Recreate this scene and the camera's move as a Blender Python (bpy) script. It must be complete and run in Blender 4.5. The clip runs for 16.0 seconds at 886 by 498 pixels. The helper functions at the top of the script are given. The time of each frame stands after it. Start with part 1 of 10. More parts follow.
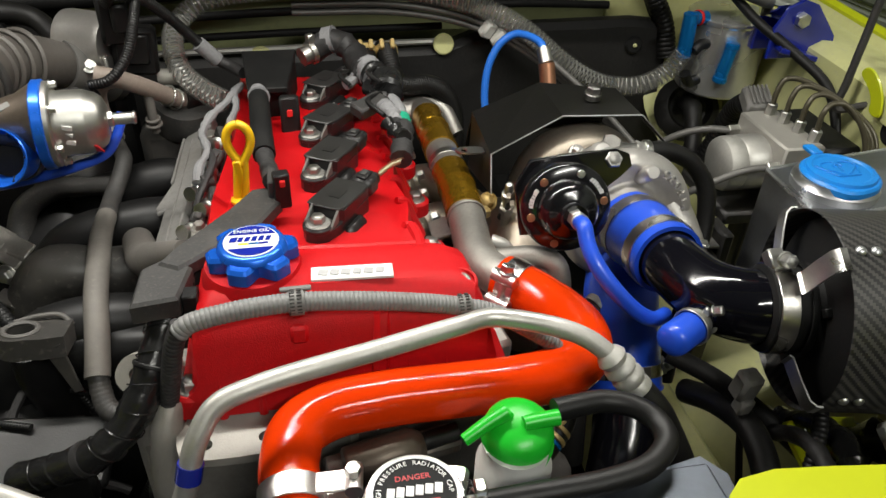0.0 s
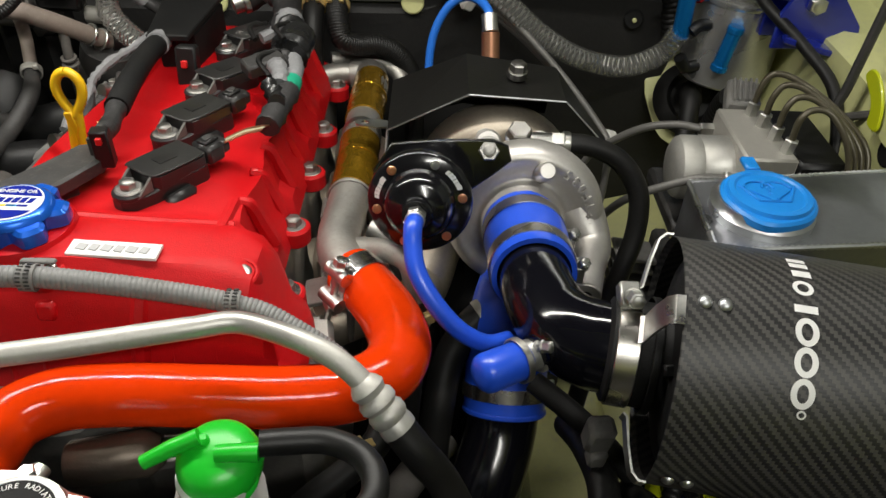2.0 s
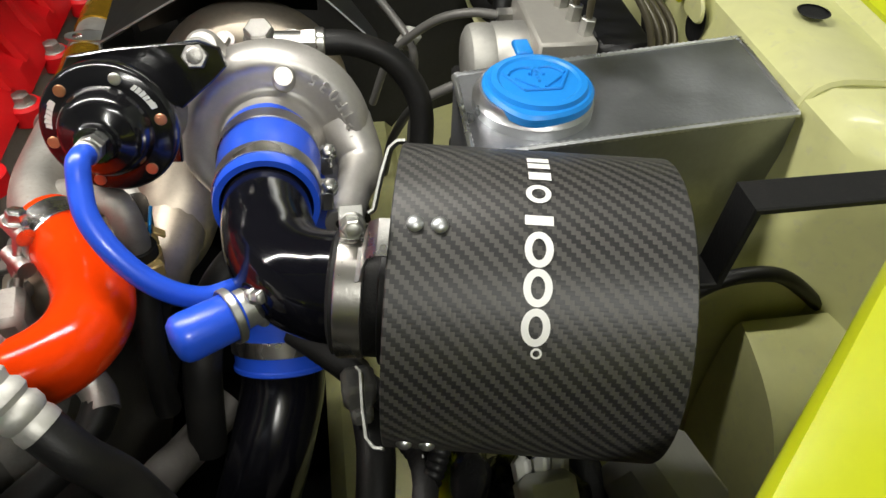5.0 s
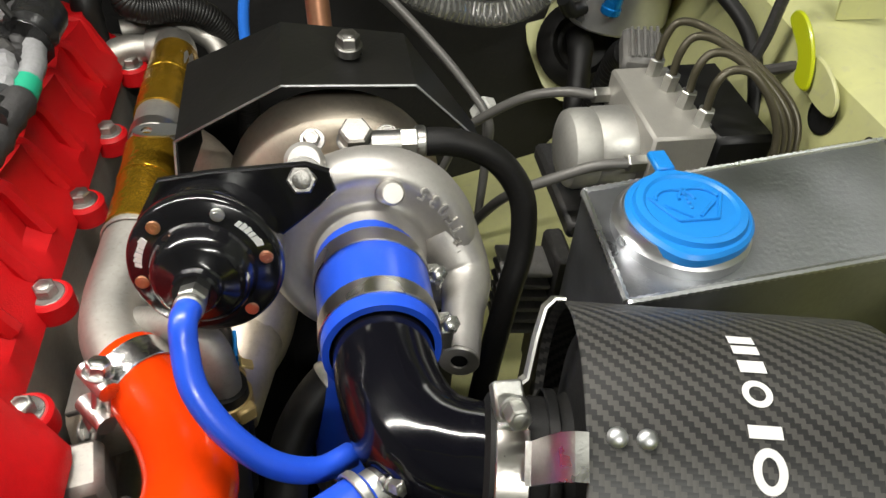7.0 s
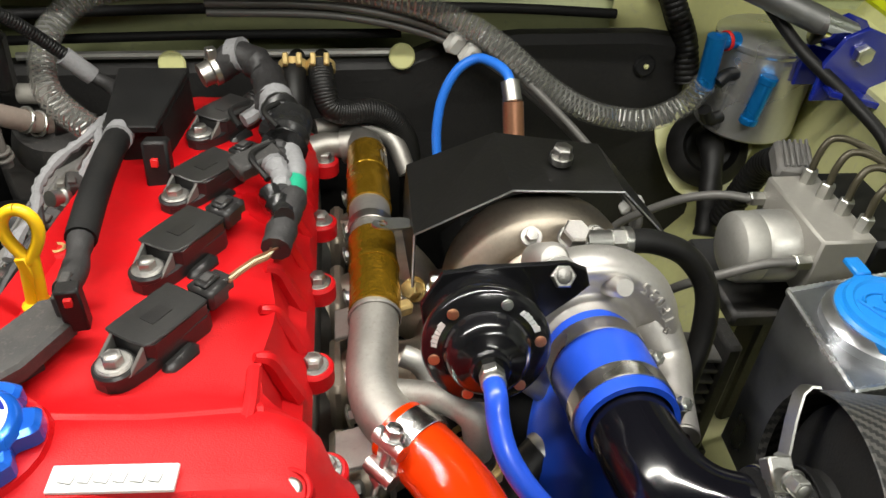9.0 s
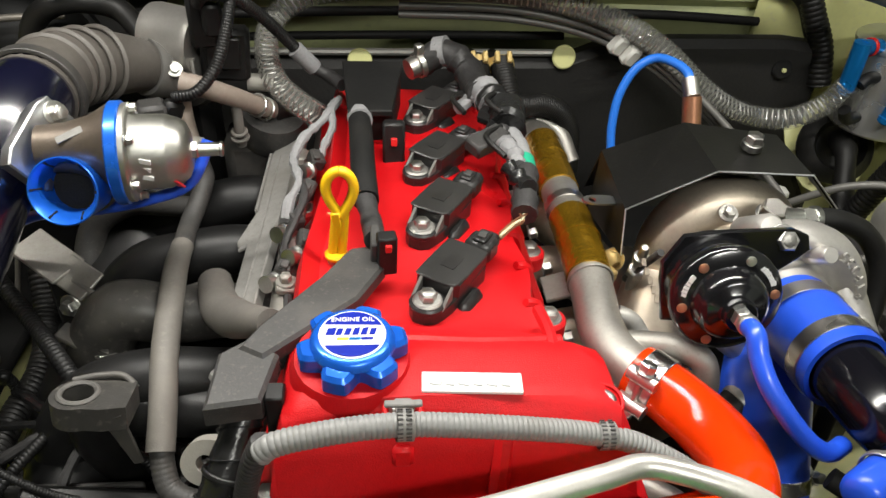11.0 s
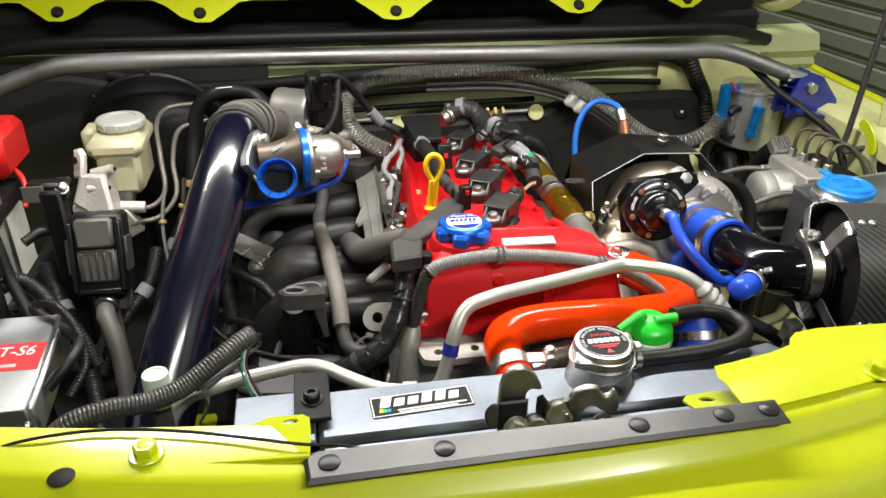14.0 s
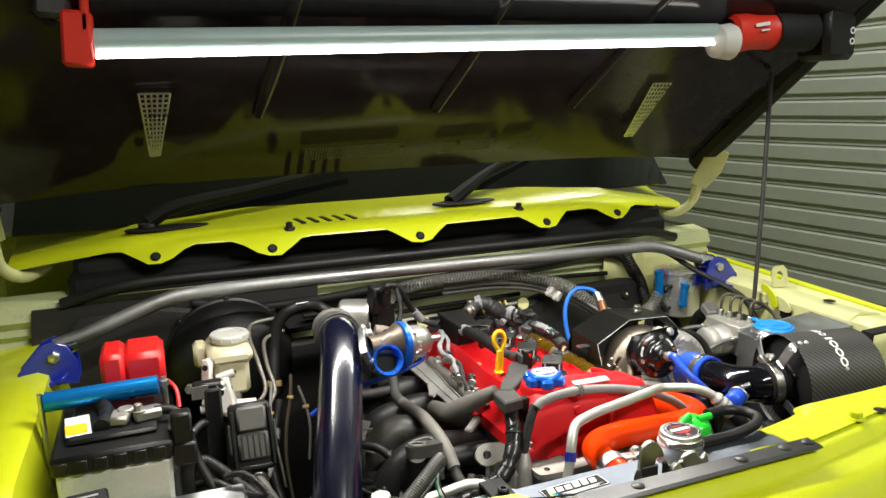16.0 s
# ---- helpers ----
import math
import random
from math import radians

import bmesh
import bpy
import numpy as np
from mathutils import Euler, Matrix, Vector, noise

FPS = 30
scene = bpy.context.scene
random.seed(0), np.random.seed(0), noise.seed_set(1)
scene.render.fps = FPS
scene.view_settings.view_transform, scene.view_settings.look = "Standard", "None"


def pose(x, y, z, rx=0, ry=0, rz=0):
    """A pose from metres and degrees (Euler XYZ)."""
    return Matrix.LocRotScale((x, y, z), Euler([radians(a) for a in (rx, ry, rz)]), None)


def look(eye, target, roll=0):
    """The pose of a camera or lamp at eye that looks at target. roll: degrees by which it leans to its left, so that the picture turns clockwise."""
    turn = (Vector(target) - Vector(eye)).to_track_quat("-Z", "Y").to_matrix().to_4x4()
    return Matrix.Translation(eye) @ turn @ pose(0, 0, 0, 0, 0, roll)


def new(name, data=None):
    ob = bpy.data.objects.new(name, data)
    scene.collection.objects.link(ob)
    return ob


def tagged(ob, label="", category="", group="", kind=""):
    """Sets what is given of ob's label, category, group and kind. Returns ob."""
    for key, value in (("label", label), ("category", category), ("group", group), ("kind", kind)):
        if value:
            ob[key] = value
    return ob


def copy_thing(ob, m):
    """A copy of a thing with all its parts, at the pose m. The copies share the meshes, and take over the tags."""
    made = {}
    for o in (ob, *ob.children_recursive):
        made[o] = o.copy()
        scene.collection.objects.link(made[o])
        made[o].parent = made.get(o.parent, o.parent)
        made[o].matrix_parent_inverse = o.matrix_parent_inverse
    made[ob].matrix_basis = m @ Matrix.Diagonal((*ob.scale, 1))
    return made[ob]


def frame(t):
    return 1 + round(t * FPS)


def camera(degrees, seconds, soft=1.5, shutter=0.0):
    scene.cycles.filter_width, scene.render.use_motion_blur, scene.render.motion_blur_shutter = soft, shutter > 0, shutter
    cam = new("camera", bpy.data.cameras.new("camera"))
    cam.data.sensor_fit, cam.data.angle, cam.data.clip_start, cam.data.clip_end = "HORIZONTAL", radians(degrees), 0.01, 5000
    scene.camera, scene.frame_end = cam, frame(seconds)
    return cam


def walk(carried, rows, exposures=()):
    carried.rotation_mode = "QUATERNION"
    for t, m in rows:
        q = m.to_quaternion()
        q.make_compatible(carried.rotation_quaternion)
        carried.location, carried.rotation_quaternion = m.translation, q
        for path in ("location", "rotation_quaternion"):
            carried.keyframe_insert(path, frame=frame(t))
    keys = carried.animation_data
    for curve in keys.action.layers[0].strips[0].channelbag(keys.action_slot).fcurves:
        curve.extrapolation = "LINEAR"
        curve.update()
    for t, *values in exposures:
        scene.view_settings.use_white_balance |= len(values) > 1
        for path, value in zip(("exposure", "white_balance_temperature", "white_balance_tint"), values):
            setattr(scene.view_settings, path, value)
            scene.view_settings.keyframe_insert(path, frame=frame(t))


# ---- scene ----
cam = camera(62.0, 16.0)
PATH = [
    (0, (0.018, 0.031, 1.274), (0.371, 1.625, 0.119), 2.4),
    (0.5, (0.044, 0.047, 1.275), (0.295, 1.634, 0.084), 3.5),
    (1, (0.106, 0.055, 1.273), (0.25, 1.637, 0.057), 4.0),
    (1.5, (0.17, 0.068, 1.266), (0.236, 1.637, 0.028), 3.6),
    (2, (0.218, 0.08, 1.26), (0.276, 1.638, 0.007), 3.0),
    (2.5, (0.253, 0.088, 1.248), (0.343, 1.638, -0.013), 2.5),
    (3, (0.28, 0.089, 1.243), (0.425, 1.617, -0.04), 2.2),
    (3.5, (0.309, 0.091, 1.238), (0.522, 1.586, -0.074), 2.3),
    (3.7, (0.316, 0.094, 1.234), (0.554, 1.576, -0.088), 2.5),
    (5.8, (0.334, 0.187, 1.202), (0.614, 1.556, -0.229), 3.6),
    (6, (0.324, 0.2, 1.204), (0.607, 1.567, -0.229), 3.9),
    (6.5, (0.299, 0.226, 1.207), (0.587, 1.603, -0.214), 4.1),
    (7, (0.276, 0.235, 1.22), (0.563, 1.646, -0.168), 3.7),
    (7.5, (0.254, 0.23, 1.234), (0.532, 1.686, -0.109), 3.2),
    (8, (0.232, 0.23, 1.249), (0.505, 1.721, -0.057), 3.4),
    (8.5, (0.191, 0.223, 1.258), (0.45, 1.746, -0.012), 3.6),
    (9, (0.145, 0.214, 1.263), (0.39, 1.758, 0.016), 3.8),
    (9.5, (0.099, 0.198, 1.268), (0.326, 1.756, 0.035), 3.9),
    (10, (0.051, 0.179, 1.275), (0.253, 1.743, 0.045), 4.0),
    (10.2, (0.036, 0.171, 1.276), (0.222, 1.737, 0.046), 3.9),
    (12.3, (-0.056, 0.07, 1.273), (0.173, 1.662, 0.085), 3.3),
    (12.5, (-0.064, 0.039, 1.276), (0.186, 1.652, 0.12), 3.3),
    (13, (-0.083, -0.045, 1.31), (0.172, 1.596, 0.195), 1.4),
    (13.5, (-0.118, -0.123, 1.321), (0.174, 1.571, 0.299), 1.1),
    (14, (-0.159, -0.206, 1.324), (0.169, 1.523, 0.375), 0.8),
    (14.5, (-0.207, -0.287, 1.345), (0.195, 1.478, 0.494), 0.4),
    (15, (-0.297, -0.333, 1.359), (0.217, 1.47, 0.663), -0.2),
    (15.5, (-0.411, -0.37, 1.367), (0.221, 1.453, 0.843), -0.9),
    (16, (-0.491, -0.404, 1.368), (0.232, 1.419, 0.976), -1.6),
]
walk(cam, [(t, look(eye, target, roll)) for t, eye, target, roll in PATH],
     [(0, -0.68), (1.5, -0.86), (2.5, -0.72), (3.5, -0.38), (6, -0.3), (8, -0.35), (10, -0.3), (12.5, -0.28), (13, -0.22), (13.5, -0.10), (14, -0.06), (14.5, -0.38), (15.2, 0.05), (16, 0.22)])

# ---- world and light ----
world = bpy.data.worlds.new("garage")
scene.world = world
world.use_nodes = True
world.node_tree.nodes["Background"].inputs[0].default_value = (0.75, 0.85, 0.80, 1)
world.node_tree.nodes["Background"].inputs[1].default_value = 0.008
scene.view_settings.exposure = 0.0


def lamp(name, m, size_x, size_y, power, color, spread=180):
    data = bpy.data.lights.new(name, "AREA")
    data.shape, data.size, data.size_y, data.energy, data.color = "RECTANGLE", size_x, size_y, power, color
    data.spread = radians(spread)
    ob = new(name, data)
    ob.matrix_world = m
    return ob


# two unseen ceiling fills, added to brighten the front and right rear, and the bar under the bonnet
lamp("ceiling_fill", look((0.60, -1.4, 2.90), (0.55, -1.3, 0.0)), 1.2, 0.12, 62, (1.0, 0.99, 0.92))
lamp("ceiling_fill", look((1.05, 1.15, 2.90), (1.05, 1.2, 0.0)), 1.2, 0.12, 30, (1.0, 0.99, 0.92))
lamp("bar_light_source", look((-0.06, 0.577, 1.432), (-0.06, 0.40, 0.95)), 0.92, 0.02, 8.8, (1.0, 0.97, 0.90), 160)


# ---- materials ----
def mat(name, color, rough=0.5, metal=0.0, var=0.12, scale=60.0, bump=0.0, bscale=None, coat=0.0, rvar=0.1, spec=0.5,
        dirt=0.0, dirt_color=(0.10, 0.085, 0.065)):
    """A surface with grain at two scales in its colour, roughness and relief."""
    m = bpy.data.materials.new(name)
    m.use_nodes = True
    t = m.node_tree
    N, L = t.nodes, t.links
    b = N["Principled BSDF"]
    b.inputs["Metallic"].default_value = metal
    b.inputs["Coat Weight"].default_value = coat
    b.inputs["Coat Roughness"].default_value = 0.13
    b.inputs["Specular IOR Level"].default_value = spec
    tc = N.new("ShaderNodeTexCoord")
    big = N.new("ShaderNodeTexNoise")
    big.inputs["Scale"].default_value, big.inputs["Detail"].default_value = scale * 0.35, 4.0
    fine = N.new("ShaderNodeTexNoise")
    fine.inputs["Scale"].default_value, fine.inputs["Detail"].default_value = scale * 6, 3.0
    L.new(tc.outputs["Object"], big.inputs["Vector"]), L.new(tc.outputs["Object"], fine.inputs["Vector"])
    mix = N.new("ShaderNodeMath")
    mix.operation = "MULTIPLY_ADD"
    L.new(big.outputs["Fac"], mix.inputs[0])
    mix.inputs[1].default_value = 0.65
    half = N.new("ShaderNodeMath")
    half.operation = "MULTIPLY"
    half.inputs[1].default_value = 0.35
    L.new(fine.outputs["Fac"], half.inputs[0]), L.new(half.outputs[0], mix.inputs[2])
    ramp = N.new("ShaderNodeMapRange")
    ramp.inputs[1].default_value, ramp.inputs[2].default_value = 0.3, 0.7
    ramp.inputs[3].default_value, ramp.inputs[4].default_value = 1.0 - var, 1.0 + var
    L.new(mix.outputs[0], ramp.inputs[0])
    shade = N.new("ShaderNodeVectorMath")
    shade.operation = "SCALE"
    shade.inputs[0].default_value = color
    L.new(ramp.outputs[0], shade.inputs["Scale"])
    out = shade.outputs[0]
    if dirt:
        spots = N.new("ShaderNodeTexNoise")
        spots.inputs["Scale"].default_value, spots.inputs["Detail"].default_value = scale * 0.9, 6.0
        L.new(tc.outputs["Object"], spots.inputs["Vector"])
        edge = N.new("ShaderNodeMapRange")
        edge.inputs[1].default_value, edge.inputs[2].default_value = 0.52, 0.72
        edge.inputs[3].default_value, edge.inputs[4].default_value = 0.0, dirt
        L.new(spots.outputs["Fac"], edge.inputs[0])
        dust = N.new("ShaderNodeTexNoise")
        dust.inputs["Scale"].default_value, dust.inputs["Detail"].default_value = scale * 11, 3.0
        L.new(tc.outputs["Object"], dust.inputs["Vector"])
        grains = N.new("ShaderNodeMapRange")
        grains.inputs[1].default_value, grains.inputs[2].default_value = 0.57, 0.70
        grains.inputs[3].default_value, grains.inputs[4].default_value = 0.0, min(0.9, dirt * 1.1)
        L.new(dust.outputs["Fac"], grains.inputs[0])
        both = N.new("ShaderNodeMath")
        both.operation = "MAXIMUM"
        L.new(edge.outputs[0], both.inputs[0]), L.new(grains.outputs[0], both.inputs[1])
        cm = N.new("ShaderNodeMix")
        cm.data_type = "RGBA"
        L.new(both.outputs[0], cm.inputs[0]), L.new(out, cm.inputs[6])
        cm.inputs[7].default_value = (*dirt_color, 1)
        out = cm.outputs[2]
    L.new(out, b.inputs["Base Color"])
    rr = N.new("ShaderNodeMapRange")
    rr.inputs[1].default_value, rr.inputs[2].default_value = 0.3, 0.7
    rr.inputs[3].default_value, rr.inputs[4].default_value = max(0.02, rough * (1 - rvar)), min(1.0, rough * (1 + rvar) + 0.4 * rvar * (rough > 0.2))
    L.new(big.outputs["Fac"], rr.inputs[0]), L.new(rr.outputs[0], b.inputs["Roughness"])
    if bump:
        bn = N.new("ShaderNodeTexNoise")
        bn.inputs["Scale"].default_value, bn.inputs["Detail"].default_value = bscale or scale * 8, 4.0
        L.new(tc.outputs["Object"], bn.inputs["Vector"])
        bp = N.new("ShaderNodeBump")
        bp.inputs["Strength"].default_value, bp.inputs["Distance"].default_value = bump, 0.002
        L.new(bn.outputs["Fac"], bp.inputs["Height"]), L.new(bp.outputs[0], b.inputs["Normal"])
    return m


LIME = mat("lime_paint", (0.55, 0.61, 0.010), 0.3, 0, 0.05, 15, 0.02, 500, coat=0.6)
PALE = mat("thin_overspray_paint", (0.61, 0.61, 0.28), 0.42, 0, 0.10, 14, 0.06, 200, coat=0.25, dirt=0.25, dirt_color=(0.45, 0.43, 0.33))
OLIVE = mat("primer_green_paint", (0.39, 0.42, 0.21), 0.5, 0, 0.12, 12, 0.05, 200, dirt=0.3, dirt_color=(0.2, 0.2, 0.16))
RED = mat("red_crackle_paint", (0.50, 0.004, 0.007), 0.40, 0, 0.14, 40, 0.22, 1100, rvar=0.35, spec=0.28, dirt=0.14, dirt_color=(0.26, 0.012, 0.012))
BLACK = mat("black_plastic", (0.0070, 0.0070, 0.0072), 0.42, 0, 0.25, 50, 0.10, 900, dirt=0.22, dirt_color=(0.028, 0.025, 0.022), spec=0.35)
MATT = mat("matt_black", (0.0055, 0.0055, 0.0055), 0.62, 0, 0.3, 40, 0.15, 700, dirt=0.25, dirt_color=(0.024, 0.021, 0.018), spec=0.3)
GREYP = mat("dusty_grey_plastic", (0.19, 0.185, 0.175), 0.6, 0, 0.2, 30, 0.08, 700, dirt=0.3)
DARKG = mat("dark_grey_plastic", (0.034, 0.033, 0.032), 0.5, 0, 0.25, 40, 0.1, 700, dirt=0.3, dirt_color=(0.12, 0.105, 0.09))
GLOSS = mat("gloss_black_pipe", (0.004, 0.004, 0.006), 0.13, 0, 0.1, 30, rvar=0.5, spec=0.5)
NAVY = mat("navy_black_pipe", (0.003, 0.0034, 0.012), 0.19, 0.0, 0.15, 30, coat=0.75, rvar=0.2, spec=0.75)
ANOD = mat("black_anodised", (0.006, 0.006, 0.007), 0.17, 0.0, 0.15, 40, coat=0.3, rvar=0.3)
RUBBER = mat("black_rubber", (0.0080, 0.0078, 0.0076), 0.46, 0, 0.25, 40, 0.08, 900, dirt=0.25, dirt_color=(0.027, 0.024, 0.020), spec=0.35)
GREYR = mat("weathered_rubber", (0.105, 0.097, 0.088), 0.62, 0, 0.18, 30, 0.1, 800, dirt=0.35, dirt_color=(0.16, 0.14, 0.12))
ORANGE = mat("orange_silicone", (0.66, 0.038, 0.002), 0.11, 0, 0.10, 25, 0.05, 600, rvar=0.3, spec=0.28)
BLUE = mat("blue_silicone", (0.016, 0.082, 0.64), 0.34, 0, 0.08, 25, 0.05, 600, coat=0.25)
BLUEC = mat("blue_cap_plastic", (0.010, 0.22, 0.66), 0.36, 0, 0.06, 30, 0.06, 500)
ANBLUE = mat("blue_anodised", (0.012, 0.13, 0.66), 0.24, 0.5, 0.10, 40, rvar=0.25, coat=0.2)
SKYBLUE = mat("bright_blue_anodised", (0.010, 0.25, 0.72), 0.26, 0.7, 0.08, 40)
DEEPBLUE = mat("deep_blue_paint", (0.010, 0.022, 0.30), 0.22, 0.1, 0.1, 30, coat=0.6)
YELLOW = mat("yellow_plastic", (0.80, 0.48, 0.008), 0.35, 0, 0.06, 40, 0.04, 600)
GREEN = mat("green_plastic", (0.012, 0.50, 0.025), 0.32, 0, 0.08, 30, 0.05, 500)
TEAL = mat("teal_tape", (0.01, 0.28, 0.16), 0.5, 0, 0.1, 60)
ALU = mat("brushed_aluminium", (0.62, 0.63, 0.64), 0.30, 1.0, 0.10, 35, 0.10, 350, rvar=0.35)
SATIN = mat("satin_aluminium_tube", (0.52, 0.51, 0.475), 0.46, 0.7, 0.12, 40, 0.08, 500, rvar=0.3, dirt=0.22, dirt_color=(0.36, 0.34, 0.30))
CAST = mat("cast_aluminium", (0.38, 0.365, 0.335), 0.46, 0.85, 0.14, 45, 0.09, 1500, rvar=0.2, dirt=0.25, dirt_color=(0.22, 0.20, 0.17))
CASTB = mat("bright_bead_blasted_casting", (0.56, 0.54, 0.51), 0.42, 0.80, 0.10, 45, 0.07, 1500, rvar=0.2, dirt=0.15, dirt_color=(0.36, 0.33, 0.30))
IRON = mat("heat_tinted_iron", (0.56, 0.49, 0.40), 0.42, 0.85, 0.15, 40, 0.14, 1500, dirt=0.2, dirt_color=(0.34, 0.26, 0.18))
STAIN = mat("stainless_steel", (0.58, 0.56, 0.52), 0.26, 1.0, 0.1, 30, 0.05, 600, rvar=0.3)
ZINC = mat("zinc_plated_steel", (0.54, 0.54, 0.51), 0.32, 1.0, 0.15, 90, 0.10, 900, rvar=0.3)
PALEALU = mat("pale_cast_housing", (0.37, 0.355, 0.32), 0.5, 0.3, 0.08, 30, 0.15, 700)
CLAMP = mat("polished_clamp_steel", (0.66, 0.65, 0.63), 0.24, 1.0, 0.12, 50, 0.35, 160, rvar=0.4)
BOLT = mat("dull_bolt_steel", (0.36, 0.35, 0.33), 0.36, 1.0, 0.2, 90, 0.15, 900, rvar=0.3)
GREYPRINT = mat("grey_print", (0.40, 0.40, 0.40), 0.5, 0, 0.1, 60)
CHROME = mat("chrome", (0.80, 0.80, 0.80), 0.08, 1.0, 0.05, 30)
BRASSY = mat("yellow_passivated_clip", (0.62, 0.46, 0.19), 0.4, 0.5, 0.15, 60)
FOIL = mat("gold_heat_foil", (0.50, 0.28, 0.02), 0.20, 0.85, 0.35, 60, 0.7, 130, rvar=0.5)
CREAM = mat("cream_reservoir_plastic", (0.55, 0.51, 0.34), 0.4, 0, 0.07, 25, 0.03, 400)
WHITEP = mat("white_plastic", (0.62, 0.62, 0.58), 0.45, 0, 0.08, 40)
WHITE = mat("white_print", (0.78, 0.78, 0.76), 0.4, 0, 0.04, 60)
SILVERP = mat("silver_print", (0.50, 0.51, 0.52), 0.4, 0.4, 0.1, 60)
REDP = mat("red_plastic", (0.55, 0.012, 0.012), 0.4, 0, 0.08, 30, 0.05, 500)
REDPRINT = mat("red_print", (0.62, 0.03, 0.04), 0.4, 0, 0.08, 60)
YELPRINT = mat("yellow_print", (0.80, 0.50, 0.01), 0.45, 0, 0.06, 60)
GREYTAPE = mat("grey_cloth_tape", (0.21, 0.21, 0.215), 0.7, 0, 0.25, 60, 0.3, 300)
CORR = mat("dusty_corrugated_sleeve", (0.040, 0.039, 0.038), 0.30, 0, 0.25, 40, 0.1, 600, dirt=0.3, dirt_color=(0.10, 0.095, 0.085))
DUSTB = mat("dust_filmed_black_plastic", (0.045, 0.043, 0.040), 0.40, 0, 0.35, 18, 0.08, 700, dirt=0.5, dirt_color=(0.13, 0.12, 0.105))
DUSTS = mat("dusty_foam_sleeve", (0.135, 0.125, 0.112), 0.60, 0, 0.2, 30, 0.1, 800, dirt=0.35, dirt_color=(0.20, 0.18, 0.155))
BRONZE = mat("dark_bronze_coating", (0.115, 0.092, 0.072), 0.36, 0.6, 0.2, 50, 0.1, 700, rvar=0.3)
CLAMPS = mat("satin_polished_alloy", (0.42, 0.415, 0.385), 0.35, 1.0, 0.12, 40, 0.06, 300, rvar=0.3)
CANALU = mat("polished_can_aluminium", (0.68, 0.68, 0.66), 0.22, 0.80, 0.08, 30, 0.05, 400, rvar=0.4)
LIGHTG = mat("light_grey_plastic", (0.46, 0.45, 0.44), 0.5, 0, 0.10, 30, 0.06, 600)
LOOM = mat("black_cloth_tape", (0.022, 0.021, 0.021), 0.55, 0, 0.3, 60, 0.5, 160)
SHINYTAPE = mat("glossy_black_tape", (0.012, 0.012, 0.012), 0.24, 0, 0.2, 60, 0.6, 90)
BATT = mat("battery_case_grey", (0.52, 0.53, 0.48), 0.42, 0, 0.10, 20, 0.05, 300, dirt=0.25, dirt_color=(0.36, 0.36, 0.31))
COPPER = mat("copper_sleeve", (0.55, 0.27, 0.16), 0.35, 0.9, 0.12, 60)
GLASSY = mat("dark_windscreen", (0.004, 0.005, 0.005), 0.04, 0, 0.05, 10, coat=1.0)
CONCRETE = mat("concrete_floor", (0.16, 0.16, 0.15), 0.6, 0, 0.25, 5, 0.2, 60, dirt=0.3)
SHUTTER = mat("grey_green_shutter_steel", (0.40, 0.43, 0.38), 0.42, 0.1, 0.08, 3, 0.03, 60, dirt=0.2, dirt_color=(0.26, 0.27, 0.23))
WALL = mat("garage_wall_paint", (0.34, 0.35, 0.32), 0.7, 0, 0.12, 3, 0.1, 60, dirt=0.2)
HOODIN = mat("bonnet_underside_gloss", (0.020, 0.0150, 0.0185), 0.11, 0, 0.4, 8, 0.30, 9, rvar=0.5, spec=0.16)
CONDUIT = mat("light_grey_conduit", (0.21, 0.21, 0.205), 0.5, 0, 0.12, 40, 0.05, 600, dirt=0.2)
FIBER = mat("firewall_insulator", (0.0085, 0.008, 0.0075), 0.66, 0, 0.3, 25, 0.3, 220, dirt=0.3, dirt_color=(0.020, 0.018, 0.016))
TAN = mat("dusty_tan_rubber", (0.27, 0.22, 0.185), 0.6, 0, 0.18, 30, 0.1, 800, dirt=0.3, dirt_color=(0.36, 0.31, 0.26))
COILP = mat("smooth_coil_plastic", (0.016, 0.0155, 0.0155), 0.30, 0, 0.2, 50, 0.06, 900, dirt=0.15, dirt_color=(0.05, 0.047, 0.044))
COILLID = mat("dusty_coil_lid", (0.021, 0.0205, 0.020), 0.34, 0, 0.2, 50, 0.05, 900, dirt=0.2, dirt_color=(0.05, 0.047, 0.044))
TANKALU = mat("brushed_tank_aluminium", (0.36, 0.37, 0.39), 0.33, 1.0, 0.10, 35, 0.10, 350, rvar=0.35)
BRIGHTCAST = mat("bright_rough_cast", (0.62, 0.585, 0.54), 0.46, 0.55, 0.16, 45, 0.35, 260, rvar=0.3)
PIPELITE = mat("pale_coated_pipe", (0.17, 0.155, 0.135), 0.40, 0.4, 0.12, 40)
DUSTR = mat("dusty_dark_rubber", (0.082, 0.074, 0.066), 0.50, 0, 0.22, 30, 0.1, 800, dirt=0.3, dirt_color=(0.13, 0.115, 0.10))
DUSTP = mat("dusty_dark_plastic", (0.10, 0.096, 0.09), 0.55, 0, 0.2, 30, 0.08, 700, dirt=0.3)
LAMPRED = mat("lamp_red_plastic", (0.66, 0.03, 0.015), 0.4, 0, 0.06, 40)
FROST = mat("frosted_lamp_tube", (0.34, 0.44, 0.43), 0.35, 0, 0.05, 40)


